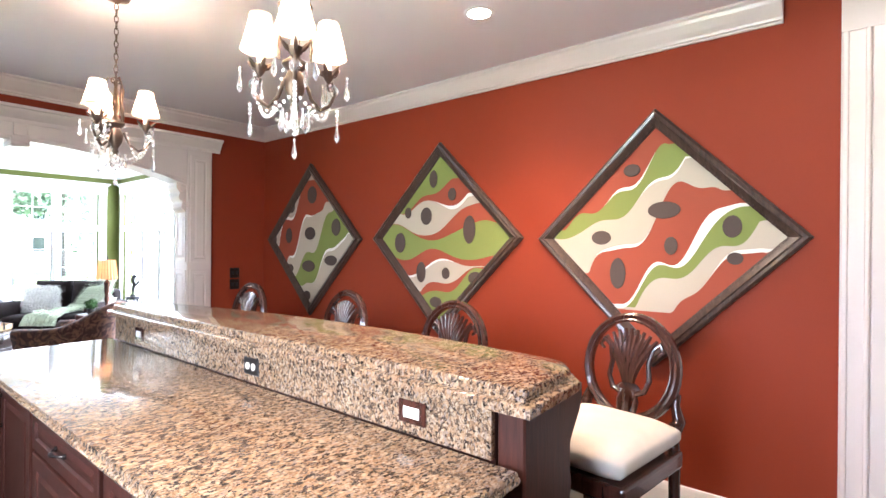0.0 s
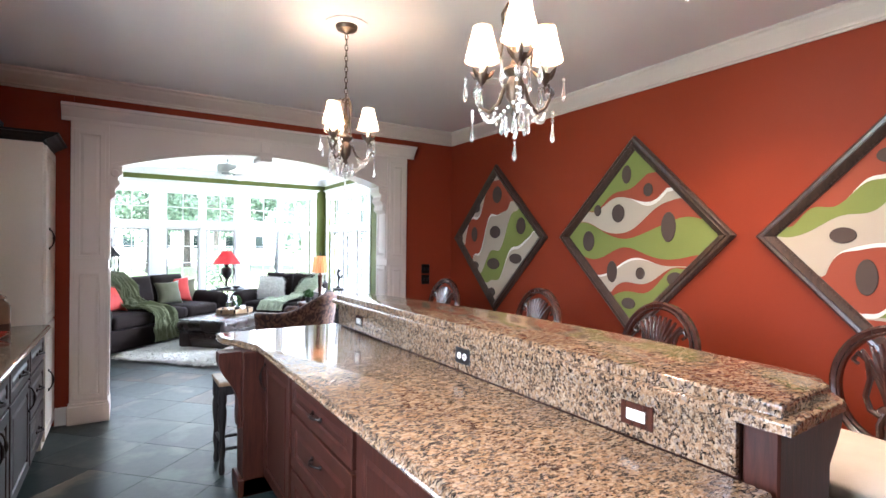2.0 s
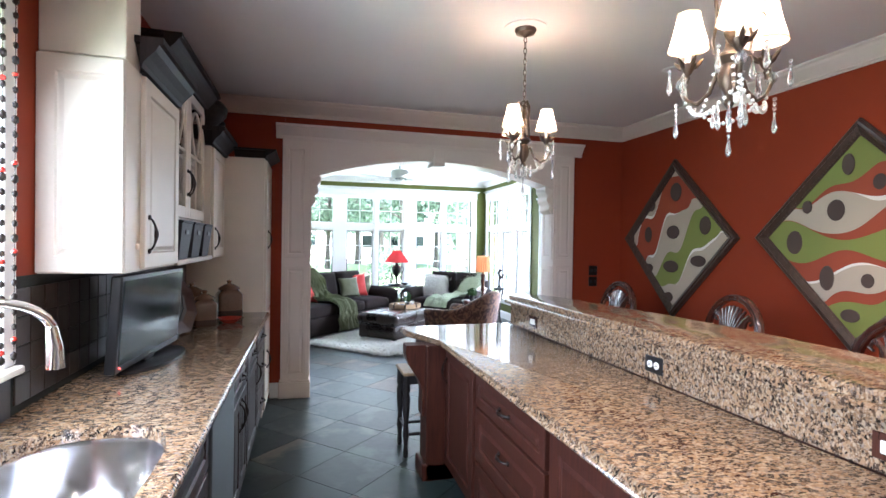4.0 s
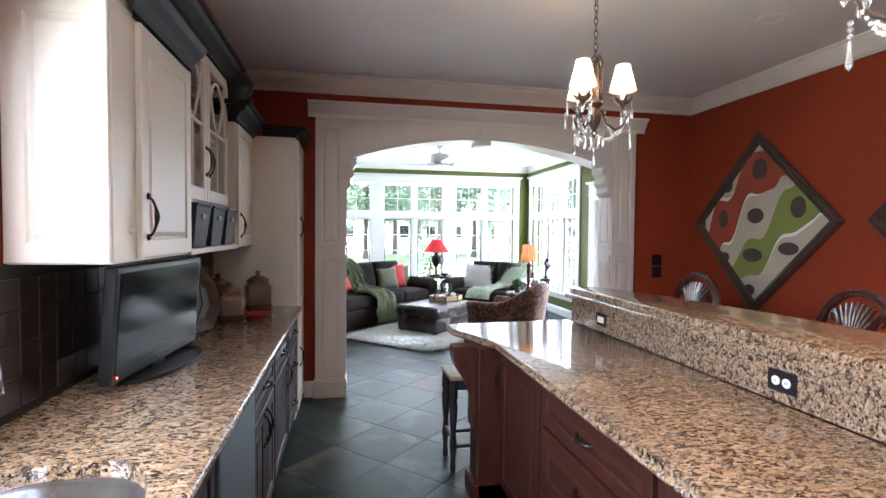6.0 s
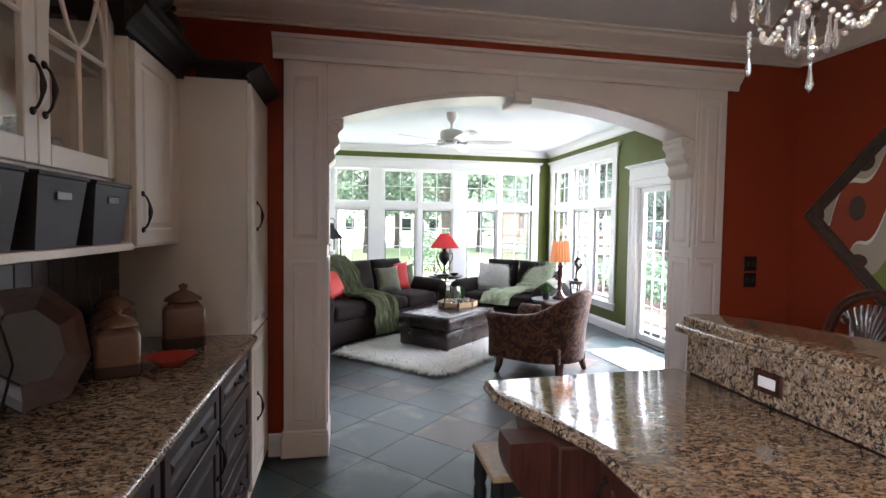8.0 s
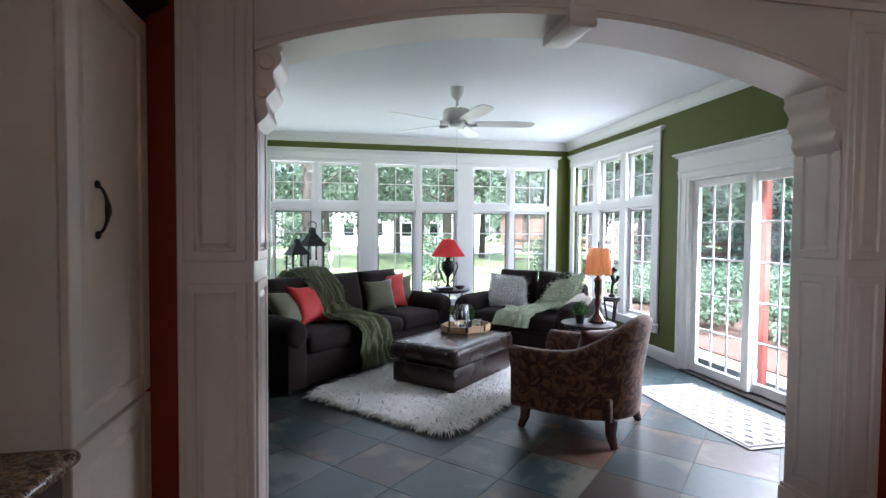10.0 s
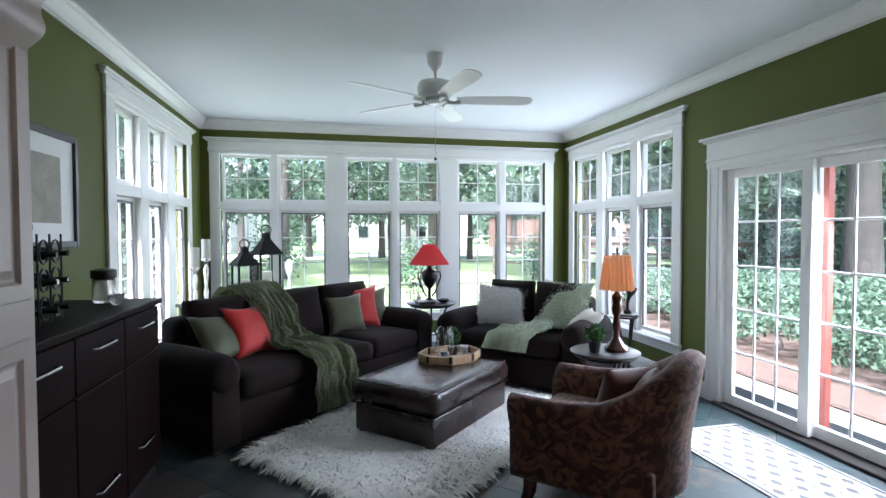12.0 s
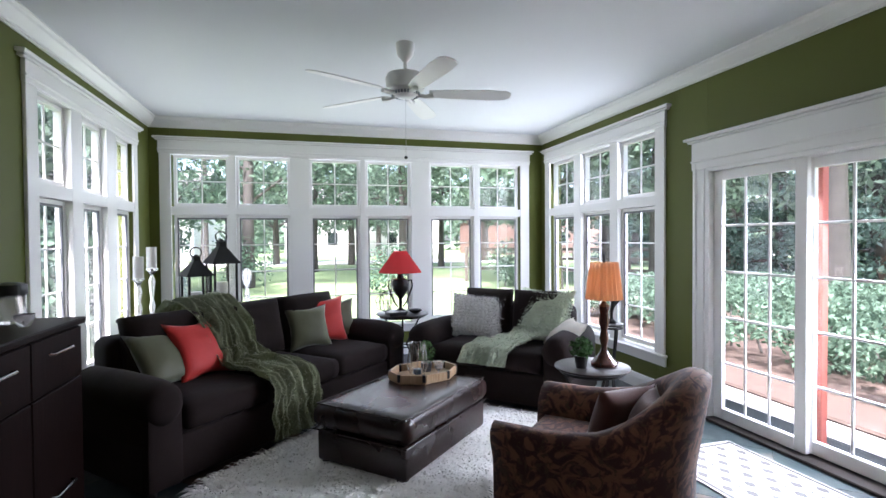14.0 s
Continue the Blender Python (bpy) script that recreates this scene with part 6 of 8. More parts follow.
# -- bead strings in the kitchen window
for k, y in enumerate((2.50, 2.60, 2.70, 2.80, 2.87)):
    s = thing("bead_string", (LEFT + 0.07, y, 1.12), 0, "hanging string of dark and red beads in the window", "bead curtain", "window bead strings")
    bm = tube([(0, 0, 0), (0, 0, 1.25)], 0.0012, 4)
    for i in range(26):
        z = 0.02 + i * 0.047
        bmesh.ops.create_icosphere(bm, subdivisions=1, radius=0.0085 if i % 4 else 0.011, matrix=Matrix.Translation((0, 0, z)) @ Matrix.Diagonal((1, 1, 1.5, 1)))
    part("beads", bm, BRONZE, s)
    bm = bmesh.new()
    for i in range(4):
        bmesh.ops.create_icosphere(bm, subdivisions=1, radius=0.010, matrix=Matrix.Translation((0, 0, 0.044 + i * 0.28 + 0.03 * (k % 3))))
    part("red_beads", bm, REDDISH, s, "red glass beads")

# ---- sun room things ----


def soft(w, d, h, bevel=0.05, seg=3):
    return B(-w / 2, w / 2, -d / 2, d / 2, 0, h, bevel, seg)


def sofa(name, x, y, turn, W, D, seats, label):
    """A sofa that faces -y before its turn, with rolled arms and loose cushions."""
    root = thing(name, (x, y, 0), turn, label, "sofa", "sofas")
    arm = 0.27
    part("base", B(-W / 2 + 0.02, W / 2 - 0.02, -D / 2 + 0.03, D / 2 - 0.02, 0.05, 0.33, 0.02, 2), SOFA, root)
    for sx in (-1, 1):
        bm = B(sx * (W / 2 - arm / 2) - arm / 2 + 0.02, sx * (W / 2 - arm / 2) + arm / 2 - 0.02, -D / 2, D / 2 - 0.06, 0.05, 0.58, 0.03, 2)
        cx = sx * (W / 2 - arm / 2 + 0.005)
        rings_ = ((-0.035, 0.03), (-0.03, 0.07), (-0.012, 0.108), (0.02, 0.128), (0.09, 0.136), (0.25, 0.132), (0.5, 0.128), (D - 0.2, 0.124), (D - 0.13, 0.10), (D - 0.10, 0.04))
        tube([(cx, -D / 2 + d_, 0.545 + 0.012 * math.sin(4 * d_) + 0.015 * d_) for d_, _ in rings_], [r_ for _, r_ in rings_], 22, bm)
        for v_ in bm.verts:
            q_ = noise.noise(v_.co * 5.0 + Vector((sx, 0, W)))
            v_.co.x += 0.012 * q_
            v_.co.z += 0.008 * q_ * (v_.co.z > 0.3)
        part("arm", bm, SOFA, root, smooth=True)
        for sy in (-1, 1):
            part("foot", lathe([(0.022, 0), (0.03, 0.05)], 10, None, Matrix.Translation((sx * (W / 2 - 0.1), sy * (D / 2 - 0.09), 0))), BLACKWOOD, root)
    bm = B(-W / 2 + arm - 0.06, W / 2 - arm + 0.06, D / 2 - 0.26, D / 2, 0.30, 0.84, 0.07, 4)
    part("back", bm, SOFA, root, smooth=True)
    w = (W - 2 * arm + 0.02) / seats
    for k in range(seats):
        cx = -W / 2 + arm - 0.01 + w * (k + 0.5)
        bm = cushion(w - 0.008, D - 0.26, 0.20, 0.22, 9, k + W, 0.03, 6)
        bm.transform(Matrix.Translation((cx, -0.13, 0.425)))
        part("seat_cushion", bm, SOFA, root, smooth="all")
        bm = cushion(w - 0.004, 0.50, 0.26, 0.55, 10, k + 3 * W, 0.10, 4)
        bm.transform(Matrix.Translation((cx, D / 2 - 0.29, 0.745)) @ Matrix.Rotation(radians(-13), 4, "X") @ Matrix.Rotation(radians(90), 4, "X"))
        part("back_cushion", bm, SOFA, root, smooth="all")
    return root


def place_in(root_xy, turn, lx, ly, z):
    a = radians(turn)
    return root_xy[0] + lx * math.cos(a) - ly * math.sin(a), root_xy[1] + lx * math.sin(a) + ly * math.cos(a), z


S1, S2 = (1.117, 9.857), (3.306, 10.058)
sofa("sofa", *S1, 45, 2.58, 1.0, 3, "dark brown upholstered sofa with rolled arms and scatter pillows")
sofa("loveseat", *S2, -45, 1.60, 1.0, 2, "dark brown upholstered loveseat facing the ottoman")


def scatter(sxy, turn, lx, ly, size, thick, mat, yaw, lean, label, seed, z=0.50, group="sofa pillows"):
    x, y, z = place_in(sxy, turn, lx, ly, z)
    root = thing("pillow", (x, y, z), turn + yaw, label, "pillow", group)
    bm = pillow(size, thick, seed)
    bm.transform(Matrix.Rotation(radians(-lean), 4, "X"))
    part("cover", bm, mat, root, smooth="all")


scatter(S1, 45, -0.80, -0.06, 0.45, 0.16, OLIVE_SILK, 8, 34, "olive silk scatter pillow leaning on the sofa arm", 1)
scatter(S1, 45, -0.76, 0.12, 0.42, 0.13, plain("silver_silk", (0.30, 0.30, 0.24), 0.5), 0, 20, "pale silver scatter pillow behind the others", 8)
scatter(S1, 45, -0.56, -0.06, 0.46, 0.16, CORAL, 6, 26, "coral red scatter pillow on the sofa", 2)
scatter(S1, 45, -0.36, 0.06, 0.42, 0.14, OLIVE_SILK, 5, 24, "olive scatter pillow half under the throw", 3)
scatter(S1, 45, 0.50, -0.03, 0.42, 0.16, OLIVE_SILK, -22, 24, "olive silk scatter pillow on the sofa", 4)
scatter(S1, 45, 0.74, 0.02, 0.47, 0.16, CORAL, -24, 20, "coral red scatter pillow on the sofa", 5)
scatter(S1, 45, 0.95, 0.06, 0.42, 0.13, OLIVE_SILK, -26, 16, "olive scatter pillow beside the sofa arm", 6)


def shaggy(root, bm, mat, count, length, seed, name="fleece", thick=0.004, droop=0.5, closed=False):
    """Tufts over a mesh: small curled blades that start on its faces."""
    rng = random.Random(seed)
    bm.faces.ensure_lookup_table()
    faces = [f for f in bm.faces]
    areas = [f.calc_area() for f in faces]
    verts, polys = [], []
    heart = sum((v.co for v in bm.verts), Vector()) / len(bm.verts)
    for f in rng.choices(faces, areas, k=count):
        vs = [v.co for v in f.verts]
        w = [rng.random() ** 0.7 for _ in vs]
        s = sum(w)
        p = sum((v * (k / s) for v, k in zip(vs, w)), Vector())
        n = -f.normal if closed and f.normal.dot(p - heart) < 0 else f.normal
        side = Vector((rng.gauss(0, 1), rng.gauss(0, 1), rng.gauss(0, 0.6)))
        d = (n * 0.8 + side * 0.5).normalized()
        across = d.cross(Vector((rng.gauss(0, 1), rng.gauss(0, 1), rng.gauss(0, 1)))).normalized() * thick
        L = length * rng.uniform(0.6, 1.3)
        mid = p + d * L * 0.55
        tip = p + d * L * 0.9 - Vector((0, 0, droop * L * 0.5)) + side * L * 0.25
        i = len(verts)
        verts += [p - across, p + across, mid + across * 0.9, mid - across * 0.9, tip]
        polys += [(i, i + 1, i + 2, i + 3), (i + 3, i + 2, i + 4)]
    me = bpy.data.meshes.new(name)
    me.from_pydata(verts, [], polys)
    me.materials.append(mat)
    ob = new(name, me)
    ob.parent = root
    return tagged(ob, "", "", "", "stuff")


x, y, z = place_in(S2, -45, -0.33, -0.02, 0.50)
root = thing("fur_pillow", (x, y, z), -45 + 4, "white shaggy fur pillow on the loveseat", "pillow", "loveseat pillows")
bm = pillow(0.52, 0.18, 9)
bm.transform(Matrix.Rotation(radians(-24), 4, "X") @ Matrix.Diagonal((1.15, 1, 0.9, 1)))
bmesh.ops.recalc_face_normals(bm, faces=bm.faces)
shaggy(root, bm, FUR, 5200, 0.035, 3, closed=True)
part("cover", bm, FUR, root, smooth="all")
x, y, z = place_in(S2, -45, 0.34, 0.02, 0.50)
root = thing("fur_pillow", (x, y, z), -45 - 6, "pale sage plush pillow on the loveseat", "pillow", "loveseat pillows")
bm = pillow(0.56, 0.18, 10)
bm.transform(Matrix.Rotation(radians(-26), 4, "X"))
bmesh.ops.recalc_face_normals(bm, faces=bm.faces)
shaggy(root, bm, PALE_SAGE, 4200, 0.032, 4, closed=True)
part("cover", bm, PALE_SAGE, root, smooth="all")
scatter(S2, -45, 0.50, -0.20, 0.40, 0.15, SEAT, -55, 50, "cream cushion slumped against the loveseat arm", 12, 0.50, "loveseat pillows")


def draped(path, width, lift, seed, folds=7, amp=0.022, n_across=40, n_along=70, taper=0.25, crumple=0.0):
    """A cloth laid along a path of (x, y, z) with lengthwise folds; across runs along local x."""
    bm = bmesh.new()
    pts = [Vector(p) for p in path]
    cum = [0.0]
    for a, b in zip(pts, pts[1:]):
        cum.append(cum[-1] + (b - a).length)
    rows = []
    for i in range(n_along + 1):
        s = cum[-1] * i / n_along
        k = max(j for j in range(len(pts) - 1) if cum[j] <= s + 1e-9)
        t = (s - cum[k]) / max(1e-6, cum[k + 1] - cum[k])
        p0, p1, p2, p3 = pts[max(k - 1, 0)], pts[k], pts[k + 1], pts[min(k + 2, len(pts) - 1)]
        p = 0.5 * ((2 * p1) + (p2 - p0) * t + (2 * p0 - 5 * p1 + 4 * p2 - p3) * t * t + (3 * p1 - p0 - 3 * p2 + p3) * t ** 3)
        d = (p2 - p1).normalized()
        nrm = Vector((1, 0, 0)).cross(d).normalized()
        if nrm.z < -0.2 or (abs(nrm.z) <= 0.2 and nrm.y > 0):
            nrm = -nrm
        row = []
        for j in range(n_across + 1):
            u = j / n_across - 0.5
            w = width * (1 - taper * math.sin(math.pi * i / n_along)) * (1 + 0.08 * noise.noise(Vector((i * 0.09, seed, 0))))
            warp = 0.9 * noise.noise(Vector((u * 2, i * 0.05, seed + 5)))
            ridge = 0.45 - 1.6 * abs(noise.noise(Vector((u * folds * 1.3 + warp * 1.6 + 0.02 * i, i * 0.045, seed + 21))))
            f = amp * (1.2 * crumple * ridge + 1.5 * noise.noise(Vector((u * folds * 1.7 + warp, i * 0.035, seed))) + 0.8 * noise.noise(Vector((u * folds * 4 + warp * 3, i * 0.07, seed + 3))))
            edge = 0.03 * noise.noise(Vector((i * 0.14, j * 0.9 * (j in (0, n_across)), seed + 9)))
            row.append(bm.verts.new(p + Vector((u * w + edge, 0, 0)) + nrm * (lift + abs(amp) + f)))
        rows.append(row)
    for a, b in zip(rows, rows[1:]):
        for j in range(n_across):
            bm.faces.new((a[j], a[j + 1], b[j + 1], b[j]))
    bmesh.ops.solidify(bm, geom=bm.faces[:], thickness=0.008)
    return bm


root = thing("throw_blanket", (*S1, 0.5), 45, "sage green cable knit throw draped over the sofa", "throw", "throws")
bm = draped([(-0.36, 0.52, 0.70 - 0.5), (-0.36, 0.47, 0.90 - 0.5), (-0.35, 0.32, 1.01 - 0.5), (-0.34, 0.10, 0.88 - 0.5), (-0.32, 0.0, 0.66 - 0.5), (-0.30, -0.12, 0.555 - 0.5),
                      (-0.28, -0.38, 0.545 - 0.5), (-0.24, -0.53, 0.47 - 0.5), (-0.22, -0.56, 0.25 - 0.5), (-0.20, -0.575, 0.10 - 0.5)], 0.54, 0.004, 5, 5, 0.036, 90, 120, 0.25, 1.2)
bmesh.ops.recalc_face_normals(bm, faces=bm.faces)
shaggy(root, bm, SAGE_KNIT, 9000, 0.016, 15, thick=0.003)
part("cloth", bm, SAGE_KNIT, root, smooth="all")
root = thing("throw_blanket", (*S2, 0.5), -45, "pale sage plush throw spilling over the loveseat seat", "throw", "throws")
bm = draped([(0.30, 0.25, 0.20), (0.28, 0.02, 0.09), (0.20, -0.25, 0.045), (0.10, -0.46, 0.03), (0.04, -0.55, -0.03), (0.02, -0.565, -0.11)], 0.46, 0.004, 8, 5, 0.03, 60, 80, 0.25, 1.0)
bmesh.ops.recalc_face_normals(bm, faces=bm.faces)
shaggy(root, bm, PALE_SAGE, 5000, 0.016, 14)
part("cloth", bm, PALE_SAGE, root, smooth="all")

# ottoman
ot = thing("ottoman", (2.125, 8.977, 0.026), 45, "dark brown leather storage ottoman with tray on top", "ottoman")
part("base", B(-0.54, 0.54, -0.345, 0.345, 0.04, 0.235, 0.018, 3), LEATHER, ot, smooth=True)
bm = cushion(1.12, 0.735, 0.18, 0.16, 12, 2, 0.015, 8)
bm.transform(Matrix.Translation((0, 0, 0.325)))
lid = part("lid", bm, LEATHER, ot, smooth="all")
bm = bmesh.new()
for z in (0.243, 0.405):
    g = 0.552 if z < 0.3 else 0.535
    tube([(sx * g, sy * (g - 0.19), z) for sx, sy in ((-1, -1), (1, -1), (1, 1), (-1, 1))], 0.006, 6, bm, None, True)
part("piping", bm, LEATHER, lid, smooth=True)
bm = bmesh.new()
for k in range(9):
    tube([(0.563, -0.10 + 0.025 * k, 0.275), (0.566, -0.10 + 0.025 * k, 0.36)], 0.0025, 5, bm)
part("stitching", bm, BLACK, lid)
for sx in (-1, 1):
    for sy in (-1, 1):
        part("foot", B(sx * 0.49 - 0.03, sx * 0.49 + 0.03, sy * 0.295 - 0.03, sy * 0.295 + 0.03, 0.0, 0.045, 0.006), BLACKWOOD, ot)

TX, TY, TZ = 2.30, 9.23, 0.443
tr = thing("tray", (TX, TY, TZ), 20, "octagonal wooden tray with dark corners on the ottoman", "tray")
oct_pts = [(0.25 * math.cos(radians(22.5 + 45 * k)) * 1.1, 0.19 * math.sin(radians(22.5 + 45 * k)) * 1.1) for k in range(8)]
part("bottom", prism(oct_pts, 0.0, 0.012), PINE, tr)
for k in range(8):
    (ax, ay), (bx, by) = oct_pts[k], oct_pts[(k + 1) % 8]
    d = Vector((bx - ax, by - ay, 0))
    m = Matrix.Translation(((ax + bx) / 2, (ay + by) / 2, 0.012)) @ Matrix.Rotation(math.atan2(d.y, d.x), 4, "Z")
    part("rim_board", box(bmesh.new(), -d.length / 2 + 0.004, d.length / 2 - 0.004, -0.008, 0.008, 0.0, 0.055, 0.002, 1, m), PINE, tr)
    part("corner_strap", box(bmesh.new(), d.length / 2 - 0.022, d.length / 2, -0.010, 0.010, 0.0, 0.056, 0.001, 1, m), IRON, tr)
v = thing("glass_lantern", (TX - 0.045, TY + 0.0, TZ + 0.0125), 0, "clear glass hurricane vase with wire cage on the tray", "vase")
part("vase", lathe([(0.05, 0), (0.07, 0.04), (0.078, 0.10), (0.065, 0.18), (0.05, 0.24), (0.054, 0.25), (0.048, 0.24), (0.061, 0.18), (0.073, 0.10), (0.06, 0.03), (0.0, 0.012)], 24), GLASS, v, smooth=True)
bm = bmesh.new()
for k in range(10):
    a = 2 * math.pi * k / 10
    tube([(r * math.cos(a + tw), r * math.sin(a + tw), h) for r, h, tw in ((0.055, 0.005, 0), (0.082, 0.08, 0.1), (0.07, 0.17, 0.2), (0.056, 0.25, 0.3))], 0.0018, 5, bm)
part("wire_cage", bm, STEEL, v)
part("candle", cyl(bmesh.new(), 0, 0, 0.013, 0.05, 0.03), plain("blue_wax", (0.05, 0.09, 0.12), 0.4), v)
g = thing("goblet", (TX + 0.115, TY - 0.03, TZ + 0.0125), 0, "small clear goblet on the tray", "goblet")
part("bowl", lathe([(0.03, 0), (0.03, 0.005), (0.006, 0.012), (0.006, 0.03), (0.03, 0.05), (0.042, 0.10), (0.038, 0.10), (0.026, 0.055), (0.0, 0.04)], 20), CLEAR, g, smooth=True)
pl = thing("plant_pot", (TX + 0.05, TY + 0.10, TZ + 0.0125), 0, "small dark potted plant on the tray", "plant")
part("pot", lathe([(0.035, 0), (0.045, 0.07), (0.04, 0.07), (0.0, 0.05)], 16), BLACK, pl, smooth=True)


def leaf_ball(root, cx, cy, cz, r, count, size, mat, seed, name="foliage", stretch=1.0):
    rng = random.Random(seed)
    verts, polys = [], []
    for _ in range(count):
        d = Vector((rng.gauss(0, 1), rng.gauss(0, 1), rng.gauss(0, 1))).normalized() * r * rng.uniform(0.45, 1.05)
        c = Vector((cx + d.x, cy + d.y, cz + d.z * stretch))
        a = Vector((rng.gauss(0, 1), rng.gauss(0, 1), rng.gauss(0, 1))).normalized()
        b = a.orthogonal().normalized() * size * 0.45
        a = a * size
        i = len(verts)
        verts += [c - a * 0.5, c + b * 0.5, c + a * 0.5, c - b * 0.5]
        polys.append((i, i + 1, i + 2, i + 3))
    me = bpy.data.meshes.new(name)
    me.from_pydata(verts, [], polys)
    me.materials.append(mat)
    ob = new(name, me)
    ob.parent = root
    return ob


leaf_ball(pl, 0, 0, 0.15, 0.065, 260, 0.03, LEAF_P, 11, stretch=1.5)

# armchair: a barrel back that sweeps down to the arms, facing -y before its turn
ac = thing("armchair", (2.872, 7.686, 0), -135, "barrel armchair in rust floral fabric with dark legs", "armchair")
bm = bmesh.new()
rows = []
N = 40
for i in range(N + 1):
    t = i / N * 2 - 1                               # -1 one arm front, 0 back, 1 other arm front
    a = t * radians(118)
    sx, sy = 0.385, 0.40
    px, py = sx * math.sin(a), sy * math.cos(a)
    if abs(t) > 0.72:
        k = (abs(t) - 0.72) / 0.28
        px, py = math.copysign(0.385 - 0.005 * k, t), py * 1.0 - 0.24 * k
    top = 0.62 + 0.26 * (0.5 + 0.5 * math.cos(math.pi * min(1, abs(t) * 1.15))) ** 0.9
    out = Vector((math.sin(a), math.cos(a) if abs(t) < 0.72 else 0.1, 0)).normalized()
    flare = 0.055 * (top - 0.3)
    row = []
    for z, off in ((0.17, 0.0), (0.20, 0.012), (0.45, 0.022), (top - 0.07, 0.045 + flare), (top - 0.025, 0.05 + flare), (top, 0.02 + flare), (top + 0.006, -0.025 + flare), (top - 0.02, -0.075 + flare),
                   (top - 0.08, -0.095), (0.44, -0.11), (0.20, -0.11)):
        row.append(bm.verts.new((px + out.x * off, py + out.y * off, z)))
    rows.append(row)
for a, b in zip(rows, rows[1:]):
    for k in range(10):
        bm.faces.new((a[k], a[k + 1], b[k + 1], b[k]))
    bm.faces.new((a[10], a[0], b[0], b[10]))
bm.faces.new(rows[0]), bm.faces.new(rows[-1])
part("barrel_back", bm, DAMASK, ac, smooth="all")
part("seat_base", B(-0.33, 0.33, -0.40, 0.30, 0.17, 0.33, 0.02, 2), DAMASK, ac)
sb = cushion(0.60, 0.66, 0.16, 0.25, 9, 4, 0.03, 6)
sb.transform(Matrix.Translation((0, -0.09, 0.40)))
part("seat_cushion", sb, DAMASK, ac, smooth="all")
for sx, sy in ((-1, -1), (1, -1), (-1, 1), (1, 1)):
    lx, ly = sx * 0.32, (-0.34 if sy < 0 else 0.30)
    part("leg", tube([(lx * 0.97, ly, 0.18), (lx, ly + 0.0, 0.09), (lx * 1.03, ly + sy * 0.03, 0.0)], [0.045, 0.038, 0.026], 8), MAHOGANY, ac, smooth=True)
for lx, ly, yaw, s in ((0.0, 0.12, 10, 0.36), (-0.15, 0.0, -38, 0.36)):
    x, y, z = place_in((2.872, 7.686), -135, lx, ly, 0.41)
    root = thing("chair_pillow", (x, y, z), -135 + yaw, "rust brown pillow in the armchair", "pillow", "armchair pillows")
    bm = pillow(s, 0.15, 20 + lx)
    bm.transform(Matrix.Rotation(radians(-22), 4, "X"))
    part("cover", bm, RUST, root, smooth="all")

# shag rug on the diagonal
U0, U1, V0, V1 = -5.54, -4.16, 6.70, 8.78
rcx, rcy = ((U0 + U1) / 2 + (V0 + V1) / 2) / math.sqrt(2), ((V0 + V1) / 2 - (U0 + U1) / 2) / math.sqrt(2)
rug = thing("shag_rug", (rcx, rcy, 0.002), 45, "white long-pile shag rug under the ottoman", "rug")
hx, hy = (V1 - V0) / 2, (U1 - U0) / 2
part("backing", B(-hx, hx, -hy, hy, 0, 0.012, 0.003), FUR, rug)
rng = random.Random(7)
verts, polys = [], []
for _ in range(21000):
    px, py = rng.uniform(-hx, hx), rng.uniform(-hy, hy)
    e = rng.uniform(0, 2 * math.pi)
    if abs(px) > hx - 0.06 or abs(py) > hy - 0.06:
        e = math.atan2(py if abs(py) > hy - 0.06 else 0, px if abs(px) > hx - 0.06 else 0) + rng.gauss(0, 0.5)
    L = rng.uniform(0.09, 0.19)
    d = Vector((math.cos(e), math.sin(e), 0))
    w = Vector((-d.y, d.x, 0)) * rng.uniform(0.004, 0.008)
    p = Vector((px, py, 0.010))
    h = rng.uniform(0.012, 0.055)
    m1, m2 = p + d * L * 0.4 + Vector((0, 0, h)), p + d * L * 0.8 + Vector((0, 0, h * 0.8))
    tip = p + d * L + Vector((0, 0, max(0.0, h * 0.3 - 0.006)))
    i = len(verts)
    verts += [p - w, p + w, m1 + w, m1 - w, m2 + w * 0.9, m2 - w * 0.9, tip]
    polys += [(i, i + 1, i + 2, i + 3), (i + 3, i + 2, i + 4, i + 5), (i + 5, i + 4, i + 6)]
me = bpy.data.meshes.new("fleece")
me.from_pydata(verts, [], polys)
me.materials.append(FUR)
ob = new("fleece", me)
ob.parent = rug
tagged(ob, "", "", "", "stuff")

# door mat with a lattice of pale ovals
mat_ = thing("door_mat", (4.09, 7.75, 0.002), 2, "pale woven door mat with grey lattice pattern", "door mat")
part("backing", B(-0.34, 0.34, -0.70, 0.70, 0, 0.008, 0.002), MAT_PALE, mat_)
bm = bmesh.new()
for sx in (-1, 1):
    box(bm, sx * 0.315 - 0.012, sx * 0.315 + 0.012, -0.68, 0.68, 0.0081, 0.0095)
    box(bm, -0.30, 0.30, sx * 0.66 - 0.012, sx * 0.66 + 0.012, 0.0081, 0.0095)
part("border", bm, MAT_GREY, mat_)
a = 0.03
oval = finish(prism([(-a, 0), (-a * 0.35, -0.036), (a * 0.35, -0.036), (a, 0), (a * 0.35, 0.036), (-a * 0.35, 0.036)], 0.0081, 0.0093), "oval", MAT_GREY)
dot = finish(prism([(-0.012, 0), (0, -0.014), (0.012, 0), (0, 0.014)], 0.0081, 0.0093), "dot", MAT_GREY)
